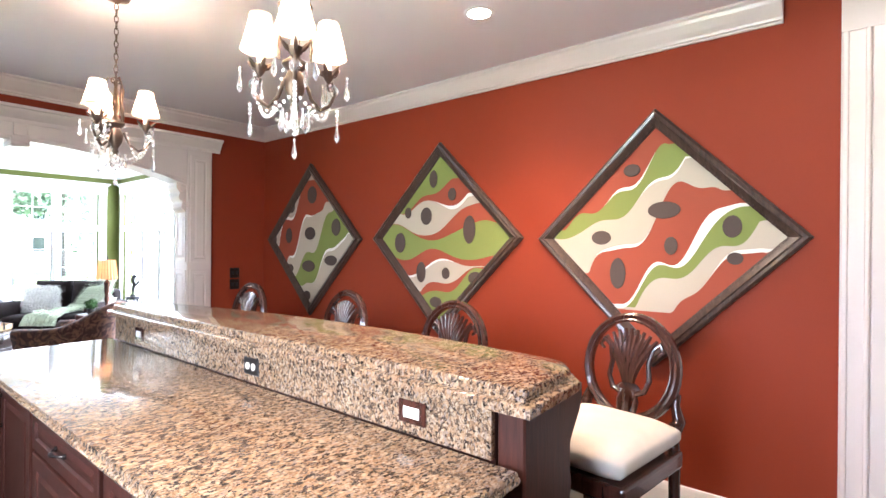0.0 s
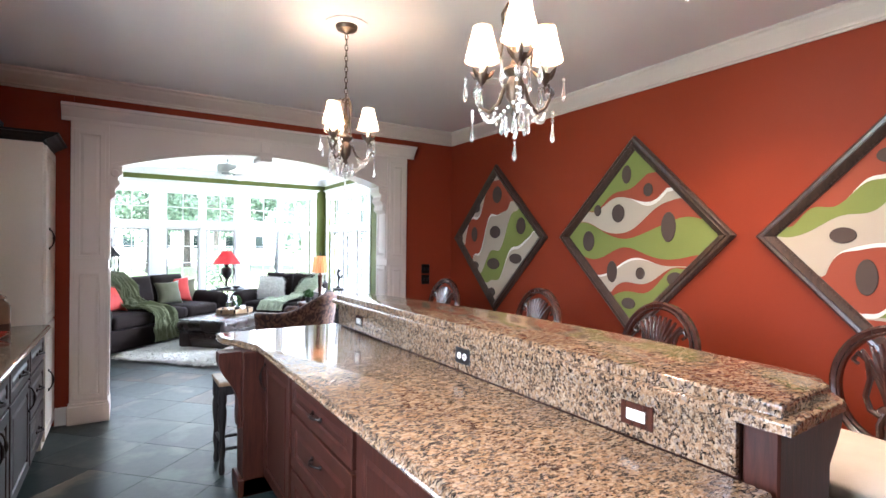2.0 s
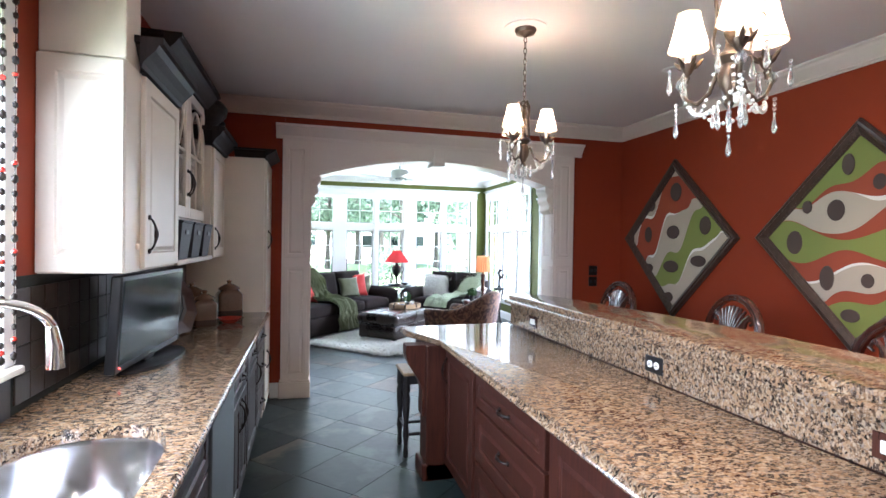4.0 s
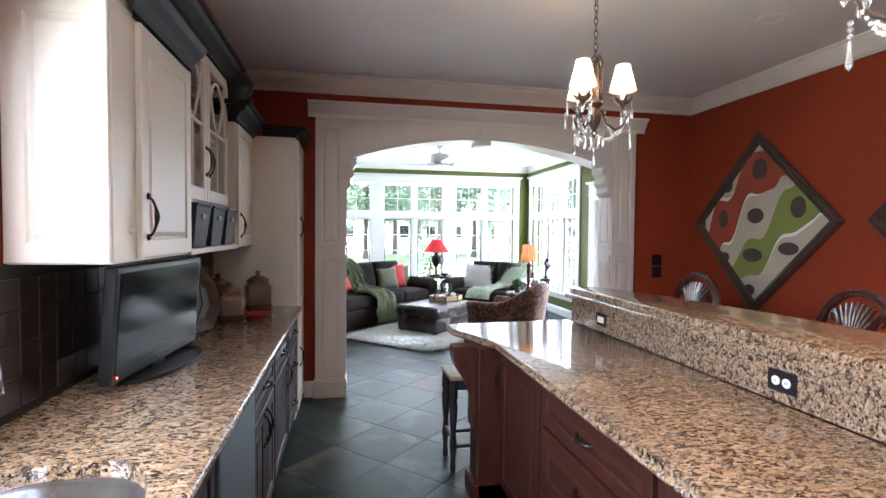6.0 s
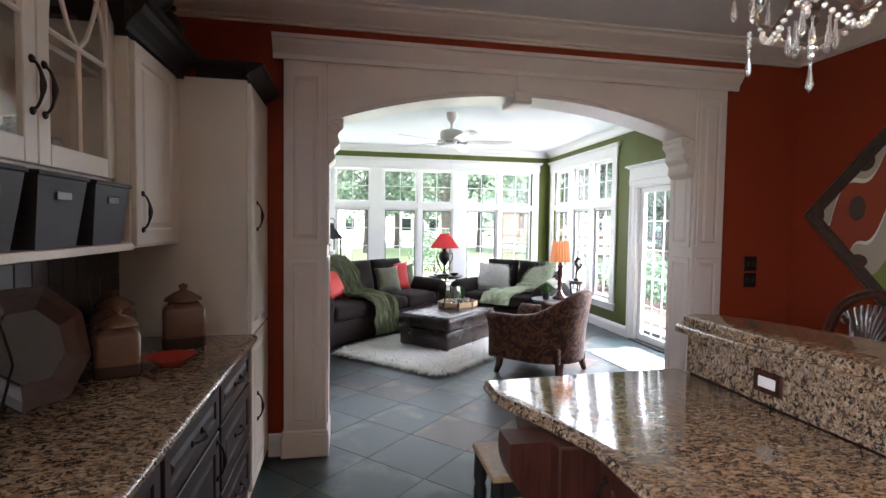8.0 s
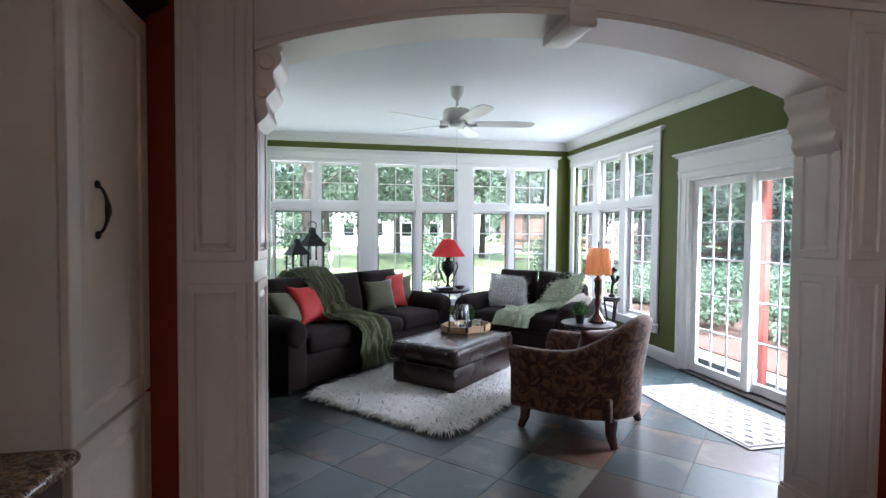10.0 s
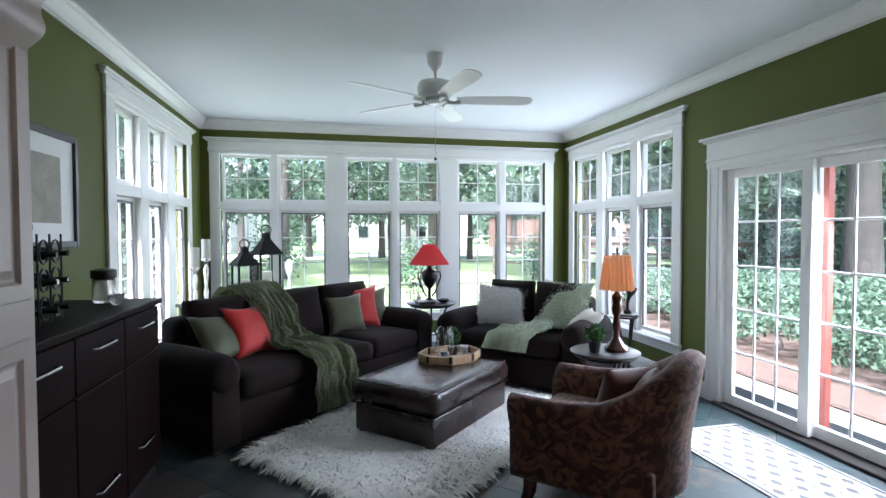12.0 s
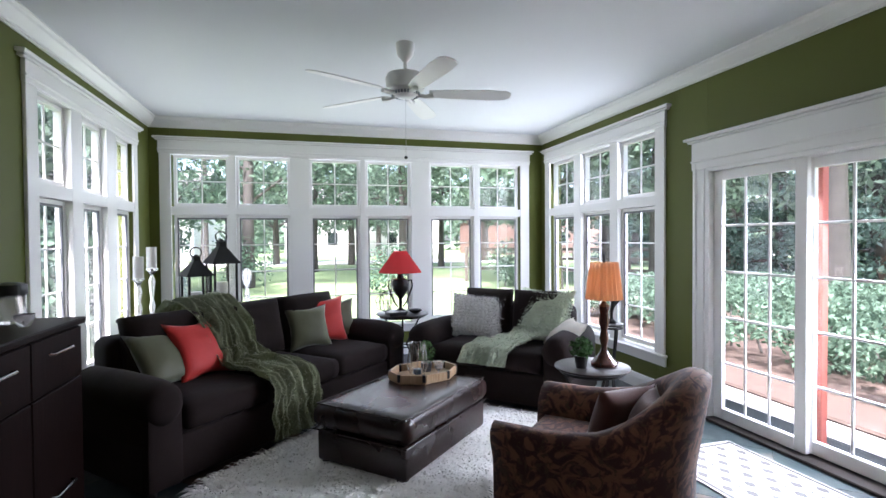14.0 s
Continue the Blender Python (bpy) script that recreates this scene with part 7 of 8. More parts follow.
for i in range(7):
    for j in range(14):
        o = new("oval" if (i + j) % 2 == 0 else "dot", oval if (i + j) % 2 == 0 else dot)
        o.parent = mat_
        o.location = (-0.255 + 0.085 * i, -0.60 + 0.0925 * j, 0)

# side tables and lamps


def round_table(name, x, y, r, h, label):
    root = thing(name, (x, y, 0), 0, label, "side table", "side tables")
    part("tabletop", lathe([(r - 0.012, h - 0.022), (r, h - 0.014), (r, h - 0.005), (r - 0.008, h), (0.0, h)], 36), BLACKWOOD, root, smooth=True)
    part("top_ring", tube([(r * 0.85 * math.cos(a), r * 0.85 * math.sin(a), h - 0.035) for a in [2 * math.pi * k / 24 for k in range(24)]], 0.010, 6, None, None, True), IRON, root, smooth=True)
    for k in range(3):
        a = radians(20 + 120 * k)
        part("leg", tube([(q * r * math.cos(a), q * r * math.sin(a), z) for q, z in ((0.85, h - 0.03), (0.55, h * 0.72), (0.18, h * 0.45), (0.45, h * 0.2), (0.9, 0.012))], 0.011, 8), IRON, root, smooth=True)
    part("lower_ring", tube([(r * 0.32 * math.cos(a), r * 0.32 * math.sin(a), h * 0.42) for a in [2 * math.pi * k / 16 for k in range(16)]], 0.008, 6, None, None, True), IRON, root, smooth=True)
    return root


T1, T2 = (2.50, 11.15), (3.31, 8.50)
round_table("side_table", *T1, 0.30, 0.66, "dark round iron side table between the sofas")
round_table("side_table", *T2, 0.25, 0.63, "dark round iron side table beside the loveseat")


def open_shade(prof, seg, cx=0, cy=0, pleat=0.0):
    bm = bmesh.new()
    rings = [[bm.verts.new((cx + r * (1 + pleat * (i % 2)) * math.cos(2 * math.pi * i / seg), cy + r * (1 + pleat * (i % 2)) * math.sin(2 * math.pi * i / seg), z)) for i in range(seg)] for r, z in prof]
    for p, q in zip(rings, rings[1:]):
        for i in range(seg):
            bm.faces.new((p[i], p[(i + 1) % seg], q[(i + 1) % seg], q[i]))
    return bm


l1 = thing("table_lamp", (T1[0] - 0.02, T1[1], 0.661), 0, "dark urn table lamp with a red cone shade", "lamp", "table lamps")
part("base", lathe([(0.085, 0), (0.085, 0.015), (0.05, 0.03), (0.018, 0.06), (0.02, 0.16), (0.05, 0.20), (0.09, 0.27), (0.10, 0.33), (0.08, 0.38), (0.04, 0.40), (0.03, 0.43), (0.05, 0.45), (0.01, 0.46), (0.008, 0.60)], 24), IRON, l1, smooth=True)
for q in (-1, 1):
    part("handle", tube([(q * r, 0, h) for r, h in ((0.085, 0.36), (0.13, 0.37), (0.14, 0.30), (0.07, 0.12), (0.03, 0.07))], 0.009, 7), IRON, l1, smooth=True)
part("shade", open_shade([(0.245, 0.46), (0.16, 0.58), (0.075, 0.70)], 36), SHADE_R, l1, "red cone lamp shade", smooth="all")
part("finial", lathe([(0.006, 0.69), (0.012, 0.71), (0.0, 0.73)], 10), IRON, l1, smooth=True)
l2 = thing("table_lamp", (T2[0] + 0.08, T2[1] - 0.02, 0.631), 0, "carved dark table lamp with a lit amber pleated shade", "lamp", "table lamps")
part("base", lathe([(0.085, 0), (0.09, 0.02), (0.06, 0.05), (0.03, 0.09), (0.02, 0.13), (0.032, 0.18), (0.022, 0.24), (0.036, 0.30), (0.028, 0.36), (0.04, 0.40), (0.015, 0.43), (0.008, 0.45), (0.006, 0.70)], 20), MAHOGANY, l2, smooth=True)
part("shade", open_shade([(0.114, 0.45), (0.100, 0.57), (0.086, 0.70)], 40, pleat=0.10), SHADE_P, l2, "amber pleated lamp shade, lit")
part("finial", lathe([(0.005, 0.70), (0.01, 0.74), (0.0, 0.77)], 10), IRON, l2, smooth=True)
lamp("table_lamp_light", "POINT", Matrix.Translation((T2[0] + 0.08, T2[1] - 0.02, 1.18)), 0.09, WARM, radius=0.03)
fp = thing("potted_plant", (T2[0] - 0.10, T2[1] - 0.03, 0.631), 0, "small potted foliage plant on the side table", "plant")
part("pot", lathe([(0.035, 0), (0.048, 0.08), (0.043, 0.08), (0.0, 0.06)], 16), BLACK, fp, smooth=True)
leaf_ball(fp, 0, 0, 0.13, 0.075, 320, 0.035, LEAF_P, 5)
round_table("plant_stand", 3.98, 9.28, 0.10, 0.76, "small dark round stand beside the loveseat")
fig = thing("sculpture", (3.98, 9.28, 0.761), 0, "small dark abstract sculpture on a round stand", "sculpture")
bm = lathe([(0.035, 0), (0.035, 0.02), (0.012, 0.04), (0.014, 0.12)], 14)
tube([(0, 0, 0.10), (0.02, 0, 0.18), (-0.015, 0, 0.25), (0.02, 0, 0.31), (0.05, 0, 0.29)], [0.014, 0.024, 0.02, 0.03, 0.012], 10, bm)
tube([(0.02, 0, 0.15), (0.06, 0, 0.19), (0.075, 0, 0.23)], [0.012, 0.016, 0.02], 8, bm)
part("body", bm, IRON, fig, smooth=True)
sph = thing("wire_sphere", (T1[0] - 0.19, T1[1] + 0.02, 0.661), 0, "open wire orb on the side table", "ornament")
bm = bmesh.new()
for k in range(6):
    mtx = Matrix.Translation((0, 0, 0.125)) @ Euler((radians(28 * k), radians(55 * k), radians(40 * k))).to_matrix().to_4x4()
    tube([(0.12 * math.cos(a), 0.12 * math.sin(a), 0) for a in [2 * math.pi * i / 6 for i in range(6)]], 0.0035, 5, bm, mtx, True)
part("wires", bm, IRON, sph)
bk = thing("book", (T1[0] - 0.10, T1[1] - 0.16, 0.661), 15, "dark closed book on the side table", "book")
part("cover", B(-0.10, 0.10, -0.07, 0.07, 0, 0.035, 0.003), BLACK, bk)
bo = thing("bird_dish", (T1[0] + 0.13, T1[1] - 0.10, 0.661), 0, "small dark dish beside the lamp", "dish")
part("bowl", lathe([(0.03, 0), (0.07, 0.03), (0.075, 0.045), (0.065, 0.04), (0.0, 0.015)], 18), IRON, bo, smooth=True)

# corner table with lanterns and candlesticks behind the sofa
CTX, CTY = (7.9 - 7.28) / math.sqrt(2), (7.9 + 7.28) / math.sqrt(2)
ctb = thing("sofa_table", (CTX, CTY, 0), 45, "dark narrow table behind the sofa", "table")
part("tabletop", B(-0.62, 0.62, -0.26, 0.24, 0.78, 0.81, 0.006), BLACKWOOD, ctb)
for sx in (-1, 1):
    for sy in (-1, 1):
        part("leg", B(sx * 0.57 - 0.02, sx * 0.57 + 0.02, sy * 0.20 - 0.02, sy * 0.20 + 0.02, 0, 0.779), BLACKWOOD, ctb)


def lantern(x, y, w, h, label):
    root = thing("lantern", (x, y, 0.811), 30, label, "lantern", "lanterns")
    part("base", B(-w / 2, w / 2, -w / 2, w / 2, 0, 0.025, 0.004), IRON, root)
    for sx in (-1, 1):
        for sy in (-1, 1):
            part("post", B(sx * w * 0.45 - 0.009, sx * w * 0.45 + 0.009, sy * w * 0.45 - 0.009, sy * w * 0.45 + 0.009, 0.025, h * 0.58), IRON, root)
    for sx, sy in ((1, 0), (-1, 0), (0, 1), (0, -1)):
        a, b = (0.0015, w * 0.43) if sx else (w * 0.43, 0.0015)
        g = part("pane", B(sx * w * 0.45 - a, sx * w * 0.45 + a, sy * w * 0.45 - b, sy * w * 0.45 + b, 0.026, h * 0.575), GLASS, root)
        g.visible_shadow = False
    bm = lathe([(w * 0.80, h * 0.58), (w * 0.80, h * 0.60), (w * 0.50, h * 0.70), (w * 0.22, h * 0.80), (w * 0.20, h * 0.85), (w * 0.24, h * 0.86), (w * 0.05, h * 0.90)], 4, None, Matrix.Rotation(radians(45), 4, "Z"))
    part("roof", bm, IRON, root)
    part("ring", tube([(w * 0.24 * math.cos(a), 0, h * 0.93 + w * 0.22 * math.sin(a)) for a in [2 * math.pi * k / 16 for k in range(16)]], 0.007, 6, None, None, True), IRON, root, smooth=True)
    part("candle", cyl(bmesh.new(), 0, 0, 0.026, h * 0.34, w * 0.24), WAX, root, "white pillar candle", smooth=True)


lantern(0.46, 10.585, 0.21, 0.62, "black iron lantern with glass sides behind the sofa")
lantern(0.615, 11.016, 0.24, 0.78, "tall black iron lantern with a white candle")
for x, y, h in ((0.09, 10.59, 0.44), (0.03, 10.42, 0.36)):
    cs = thing("candlestick", (x, y, 0.811), 0, "clear glass candlestick with white pillar candle", "candlestick", "candlesticks")
    part("stem", lathe([(0.05, 0), (0.052, 0.01), (0.015, 0.03), (0.028, 0.09), (0.012, 0.15), (0.03, h - 0.12), (0.012, h - 0.06), (0.05, h - 0.01), (0.052, h)], 18), CLEAR, cs, smooth=True)
    part("candle", cyl(bmesh.new(), 0, 0, h + 0.001, h + 0.19, 0.042), WAX, cs, "white pillar candle", smooth=True)
cs = thing("candlestick", (0.93, 11.18, 0.811), 0, "clear glass hurricane candlestick", "candlestick", "candlesticks")
cs.matrix_world = pose(0.86, 10.98, 0.811)
part("stem", lathe([(0.05, 0), (0.015, 0.03), (0.03, 0.12), (0.012, 0.2), (0.045, 0.28), (0.05, 0.36), (0.03, 0.40)], 18), CLEAR, cs, smooth=True)

# console cabinet by the west wall
co = thing("console_cabinet", (0.0, 7.78, 0), 0, "dark mahogany console cabinet with brushed bar handles", "cabinet")
part("body", B(-0.27, 0.27, -0.78, 0.78, 0.08, 1.06, 0.004), CONSOLE, co)
part("top", B(-0.275, 0.30, -0.80, 0.80, 1.061, 1.095, 0.006), CONSOLE, co)
part("plinth", B(-0.26, 0.255, -0.77, 0.77, 0.0, 0.079), BLACKWOOD, co)
for k in range(3):
    y0 = -0.77 + 0.515 * k
    dr = part("drawer_front", B(0.271, 0.288, y0, y0 + 0.505, 0.80, 1.05, 0.003), CONSOLE, co)
    part("handle", tube([(0.29, y0 + 0.15, 0.97), (0.312, y0 + 0.16, 0.97), (0.312, y0 + 0.345, 0.97), (0.29, y0 + 0.355, 0.97)], 0.007, 8), STEEL, dr, "brushed bar handle", smooth=True)
    dr = part("door", B(0.271, 0.288, y0, y0 + 0.505, 0.10, 0.79, 0.003), CONSOLE, co)
    part("handle", tube([(0.29, y0 + 0.15, 0.30), (0.312, y0 + 0.16, 0.30), (0.312, y0 + 0.345, 0.30), (0.29, y0 + 0.355, 0.30)], 0.007, 8), STEEL, dr, "brushed bar handle", smooth=True)
jr = thing("canister", (0.04, 8.42, 1.096), 0, "clear glass canister with a dark lid on the console", "canister")
part("jar", lathe([(0.055, 0), (0.06, 0.01), (0.06, 0.13), (0.05, 0.14), (0.045, 0.13), (0.055, 0.02), (0.0, 0.012)], 22), CLEAR, jr, smooth=True)
part("lid", lathe([(0.065, 0.141), (0.067, 0.15), (0.066, 0.19), (0.03, 0.20)], 22), BLACK, jr, smooth=True)
gb = thing("glass_bowl", (0.16, 8.27, 1.096), 0, "small clear glass bowl on the console", "bowl")
part("bowl", lathe([(0.02, 0), (0.04, 0.03), (0.042, 0.06), (0.038, 0.055), (0.0, 0.012)], 16), CLEAR, gb, smooth=True)
wr = thing("wine_rack", (0.0, 7.72, 1.096), 8, "black wrought iron wine rack holding bottles", "wine rack")
bm = bmesh.new()
for r_ in range(3):
    for c in (-0.07, 0.07):
        for xx in (-0.10, 0.10):
            tube([(xx, c + 0.052 * math.cos(a), 0.07 + 0.125 * r_ + 0.052 * math.sin(a)) for a in [2 * math.pi * k / 16 for k in range(16)]], 0.005, 6, bm, None, True)
for xx in (-0.10, 0.10):
    for c in (-0.14, 0.0, 0.14):
        tube([(xx, c, 0.0), (xx, c, 0.40)], 0.005, 6, bm)
part("frame", bm, IRON, wr, smooth=True)
part("top_scroll", tube([(0, 0.10 * math.cos(a), 0.42 + 0.07 * math.sin(a)) for a in [math.pi * k / 12 for k in range(13)]], 0.006, 6), IRON, wr, smooth=True)
for r_ in range(3):
    for c in (-0.07, 0.07):
        b_ = thing("wine_bottle", (0.0, 0, 0), 0, "dark wine bottle lying in the rack", "bottle", "wine bottles")
        b_.matrix_world = pose(0.0, 7.72, 1.096, 0, 0, 8) @ pose(-0.15, c, 0.07 + 0.125 * r_ - 0.009, 0, 90, 0)
        part("glass", lathe([(0.036, 0), (0.037, 0.01), (0.037, 0.18), (0.03, 0.21), (0.014, 0.24), (0.014, 0.30), (0.016, 0.30)], 16), plain("dark_bottle_glass", (0.01, 0.014, 0.01), 0.08, coat=0.5) if (r_, c) == (0, -0.07) else bpy.data.materials["dark_bottle_glass"], b_, smooth=True)

pic = thing("framed_picture", (WEST, 8.30, 1.76), 0, "black framed botanical print with white mat", "picture")
part("mat_board", B(0.003, 0.010, -0.48, 0.48, -0.31, 0.31), WHITE, pic)
part("print", B(0.0102, 0.0115, -0.33, 0.33, -0.20, 0.20), PHOTO, pic)
for a in ((-0.52, -0.48, -0.35, 0.35), (0.48, 0.52, -0.35, 0.35), (-0.48, 0.48, -0.35, -0.31), (-0.48, 0.48, 0.31, 0.35)):
    part("frame_rail", B(0.003, 0.028, *a, 0.004), BLACKWOOD, pic)

# ceiling fan
fan = thing("ceiling_fan", (2.155, 9.10, SUN_CEIL - 0.035), 0, "white five-blade ceiling fan with pull chain", "ceiling fan")
part("canopy", lathe([(0.02, -0.10), (0.03, -0.085), (0.06, -0.05), (0.068, 0.025), (0.068, 0.034)], 24), WHITE, fan, smooth=True)
part("downrod", cyl(bmesh.new(), 0, 0, -0.17, -0.09, 0.014), WHITE, fan, smooth=True)
part("motor", lathe([(0.04, -0.36), (0.06, -0.355), (0.10, -0.325), (0.135, -0.30), (0.14, -0.28), (0.145, -0.22), (0.13, -0.19), (0.06, -0.17), (0.02, -0.165)], 32), WHITE, fan, smooth=True)
bm = bmesh.new()
for k in range(28):
    a = 2 * math.pi * k / 28
    box(bm, -0.002, 0.002, -0.006, 0.006, -0.345, -0.305, 0, 1, Matrix.Rotation(a, 4, "Z") @ Matrix.Translation((0.103, 0, 0)))
part("vent_slots", bm, DISHW, fan, "dark vent slots")
for k in range(5):
    rot = Matrix.Rotation(radians(-9 + 72 * k), 4, "Z")
    iron_ = part("blade_iron", tube([(0.09, 0, -0.335), (0.15, 0, -0.345), (0.20, 0, -0.335)], [0.016, 0.014, 0.022], 8, None, rot), WHITE, fan, smooth=True)
    outline = [(0.17, -0.045), (0.30, -0.062), (0.62, -0.072), (0.74, -0.062), (0.775, -0.03), (0.78, 0.0), (0.775, 0.03), (0.74, 0.062), (0.62, 0.072), (0.30, 0.062), (0.17, 0.045)]
    part("blade", prism(outline, -0.003, 0.003, None, rot @ Matrix.Translation((0, 0, -0.325)) @ Matrix.Rotation(radians(-12), 4, "X")), WHITE, fan)
part("pull_chain", tube([(0.0, 0.0, -0.36), (0.0, 0.0, -0.78)], 0.0016, 5), STEEL, fan)
bm = bmesh.new()
bmesh.ops.create_icosphere(bm, subdivisions=2, radius=0.013, matrix=Matrix.Translation((0, 0, -0.79)))
part("chain_ball", bm, BLACK, fan, "small black ball on the chain", smooth="all")

# ---- outside ----
GZ = -0.15
struct("ground", B(-400, 400, -400, 400, GZ - 1.0, GZ), LAWN, "green lawn round the house", "lawn")
struct("patio", B(EAST + 0.16, 6.6, 5.5, 10.4, GZ + 0.001, GZ + 0.08, 0.01), PATIO, "pale concrete patio outside the sliding door", "patio")
struct("planting_bed", B(5.7, 11.4, 6.6, 16.0, GZ + 0.081, GZ + 0.12, 0.02), MULCH, "brown mulch bed under the hedge", "planting bed")
struct("driveway", B(-40, 60, 40, 46, GZ + 0.001, GZ + 0.03), PATIO, "pale road beyond the lawn", "road")
po = thing("porch_post", (4.90, 8.165, GZ + 0.081), 0, "red painted porch post outside the sliding door", "post")
part("shaft", B(-0.03, 0.03, -0.03, 0.03, 0.0, 3.1, 0.006), POST_RED, po)
part("base_block", B(-0.04, 0.04, -0.04, 0.04, 0.0, 0.12, 0.006), POST_RED, po)


def leaf_cloud(name, clumps, per, size, mat, seed):
    """Leaves scattered in clumps: (x, y, z, rx, rz)."""
    rng = np.random.default_rng(seed)
    verts, polys = [], []
    for cx, cy, cz, rx, rz in clumps:
        d = rng.normal(size=(per, 3))
        d /= np.linalg.norm(d, axis=1)[:, None]
        d *= (rng.uniform(0.35, 1.0, per) ** 0.6)[:, None]
        c = np.array((cx, cy, cz)) + d * np.array((rx, rx, rz))
        a = rng.normal(size=(per, 3))
        a /= np.linalg.norm(a, axis=1)[:, None]
        b = np.cross(a, rng.normal(size=(per, 3)))
        b /= np.linalg.norm(b, axis=1)[:, None]
        s = size * rng.uniform(0.6, 1.3, per)[:, None]
        a, b = a * s, b * s * 0.55
        q = np.stack((c - a * 0.5, c + b * 0.5, c + a * 0.5, c - b * 0.5), 1).reshape(-1, 3)
        n = len(verts)
        verts += q.tolist()
        polys += [(n + 4 * i, n + 4 * i + 1, n + 4 * i + 2, n + 4 * i + 3) for i in range(per)]
    me = bpy.data.meshes.new(name)
    me.from_pydata(verts, [], polys)
    me.materials.append(mat)
    return me


def make_tree(seed, high, trunk, low, spread):
    rng = random.Random(seed)
    lean = rng.uniform(-0.4, 0.4)
    bm = bmesh.new()
    trunk *= 0.62
    tube([(0, 0, 0), (lean * 0.1, 0, high * 0.2), (lean * 0.3, 0.1, high * 0.45), (lean, 0.15, high * 0.8)], [trunk * 1.35, trunk, trunk * 0.85, trunk * 0.3], 12, bm)
    clumps = []
    for k in range(11):
        a = rng.uniform(0, 2 * math.pi)
        z0 = rng.uniform(low * 0.8, high * 0.7)
        reach = spread * rng.uniform(0.45, 1.0)
        z1 = z0 + rng.uniform(-0.1, 0.35) * high * 0.3
        tube([(lean * 0.3, 0.1, z0), (reach * 0.5 * math.cos(a), reach * 0.5 * math.sin(a), (z0 + z1) / 2 + 0.3), (reach * math.cos(a), reach * math.sin(a), z1)], [trunk * 0.35, trunk * 0.2, trunk * 0.06], 7, bm)
        for q in (0.55, 1.0):
            clumps.append((reach * q * math.cos(a), reach * q * math.sin(a), max(low * 0.75, z1 + rng.uniform(-0.6, 0.6)), spread * 0.30, spread * 0.20))
    for k in range(8):
        clumps.append((rng.uniform(-1, 1) * spread * 0.5, rng.uniform(-1, 1) * spread * 0.5, rng.uniform(high * 0.6, high), spread * 0.4, spread * 0.3))
    return finish(bm, "trunk", BARK, True), leaf_cloud("crown", clumps, 260, 0.26, LEAF, seed)


def make_evergreen(seed, high, spread):
    """A dense conical evergreen: drooping tiers of short twigs down to the ground."""
    rng = random.Random(seed)
    bm = tube([(0, 0, 0), (0.05, 0, high * 0.5), (0, 0.05, high)], [0.2, 0.12, 0.02], 10)
    clumps = []
    for k in range(74):
        t = rng.random() ** 1.5
        a, reach = rng.uniform(0, 2 * math.pi), spread * (1 - t) ** 0.8 * rng.uniform(0.45, 1.0)
        z = 0.5 + (high - 0.8) * t
        clumps.append((reach * math.cos(a), reach * math.sin(a), z - 0.15 * reach, 0.62 * (1.15 - t), 0.3))
        if k % 5 == 0:
            tube([(0, 0, z), (reach * math.cos(a), reach * math.sin(a), z - 0.15 * reach)], [0.04, 0.012], 5, bm)
    return finish(bm, "trunk", BARK, True), leaf_cloud("crown", clumps, 170, 0.17, LEAF_E, seed)


KINDS = [make_tree(1, 12, 0.27, 2.6, 4.2), make_tree(2, 14, 0.32, 3.4, 5.0), make_tree(3, 10, 0.20, 2.0, 3.4), make_tree(6, 14, 0.46, 4.2, 5.0), make_evergreen(7, 8.5, 2.3), make_evergreen(8, 7.0, 2.0)]
CAM14 = (1.44, 5.46)


def tree(angle, dist, kind, scale, turn, label="tall leafy shade tree standing on the lawn"):
    x, y = CAM14[0] + dist * math.sin(radians(angle)), CAM14[1] + dist * math.cos(radians(angle))
    root = thing("tree", (x, y, GZ), turn, label, "tree", "garden trees")
    root.scale = (scale, scale, scale)
    a, b = new("trunk", KINDS[kind][0]), new("crown", KINDS[kind][1])
    a.parent = b.parent = root


for row in ((-5.9, 19, 1, 0.95, 10), (10.8, 23, 1, 1.0, 80), (5.0, 34, 0, 1.1, 40), (15.0, 30, 2, 1.2, 150), (1.0, 27, 2, 1.0, 200), (-14, 24, 0, 1.1, 300), (-22, 15, 2, 1.0, 30), (20, 38, 1, 1.1, 220),
            (24, 22, 0, 1.0, 120), (28, 17, 2, 1.1, 15), (33, 26, 1, 1.0, 60), (38, 18, 0, 1.0, 250), (45, 24, 1, 1.0, 100), (52.7, 12.5, 3, 0.95, 170), (58, 18, 0, 1.0, 310), (64, 22, 1, 1.0, 20),
            (-30, 11, 2, 0.9, 140), (-40, 12, 0, 0.9, 90), (48, 38, 0, 1.2, 75), (-10, 42, 1, 1.2, 45), (30, 44, 1, 1.3, 5), (8, 48, 0, 1.2, 270), (72, 16, 2, 1.1, 33), (-3, 36, 0, 1.1, 12)):
    tree(*row)
for row in ((45.5, 24, 4, 1.1, 0), (49.0, 18.5, 4, 1.0, 60), (56.0, 17.5, 5, 1.1, 140), (60.5, 19, 4, 1.0, 200), (42.0, 31, 4, 1.2, 250), (36.0, 34, 5, 1.3, 20), (-25.0, 10.5, 5, 0.75, 40), (-20.5, 13.0, 4, 0.7, 110), (-29.0, 9.0, 5, 0.7, 300), (-17.0, 17.0, 5, 0.9, 70)):
    tree(*row, "dense blue-green evergreen tree behind the hedge")
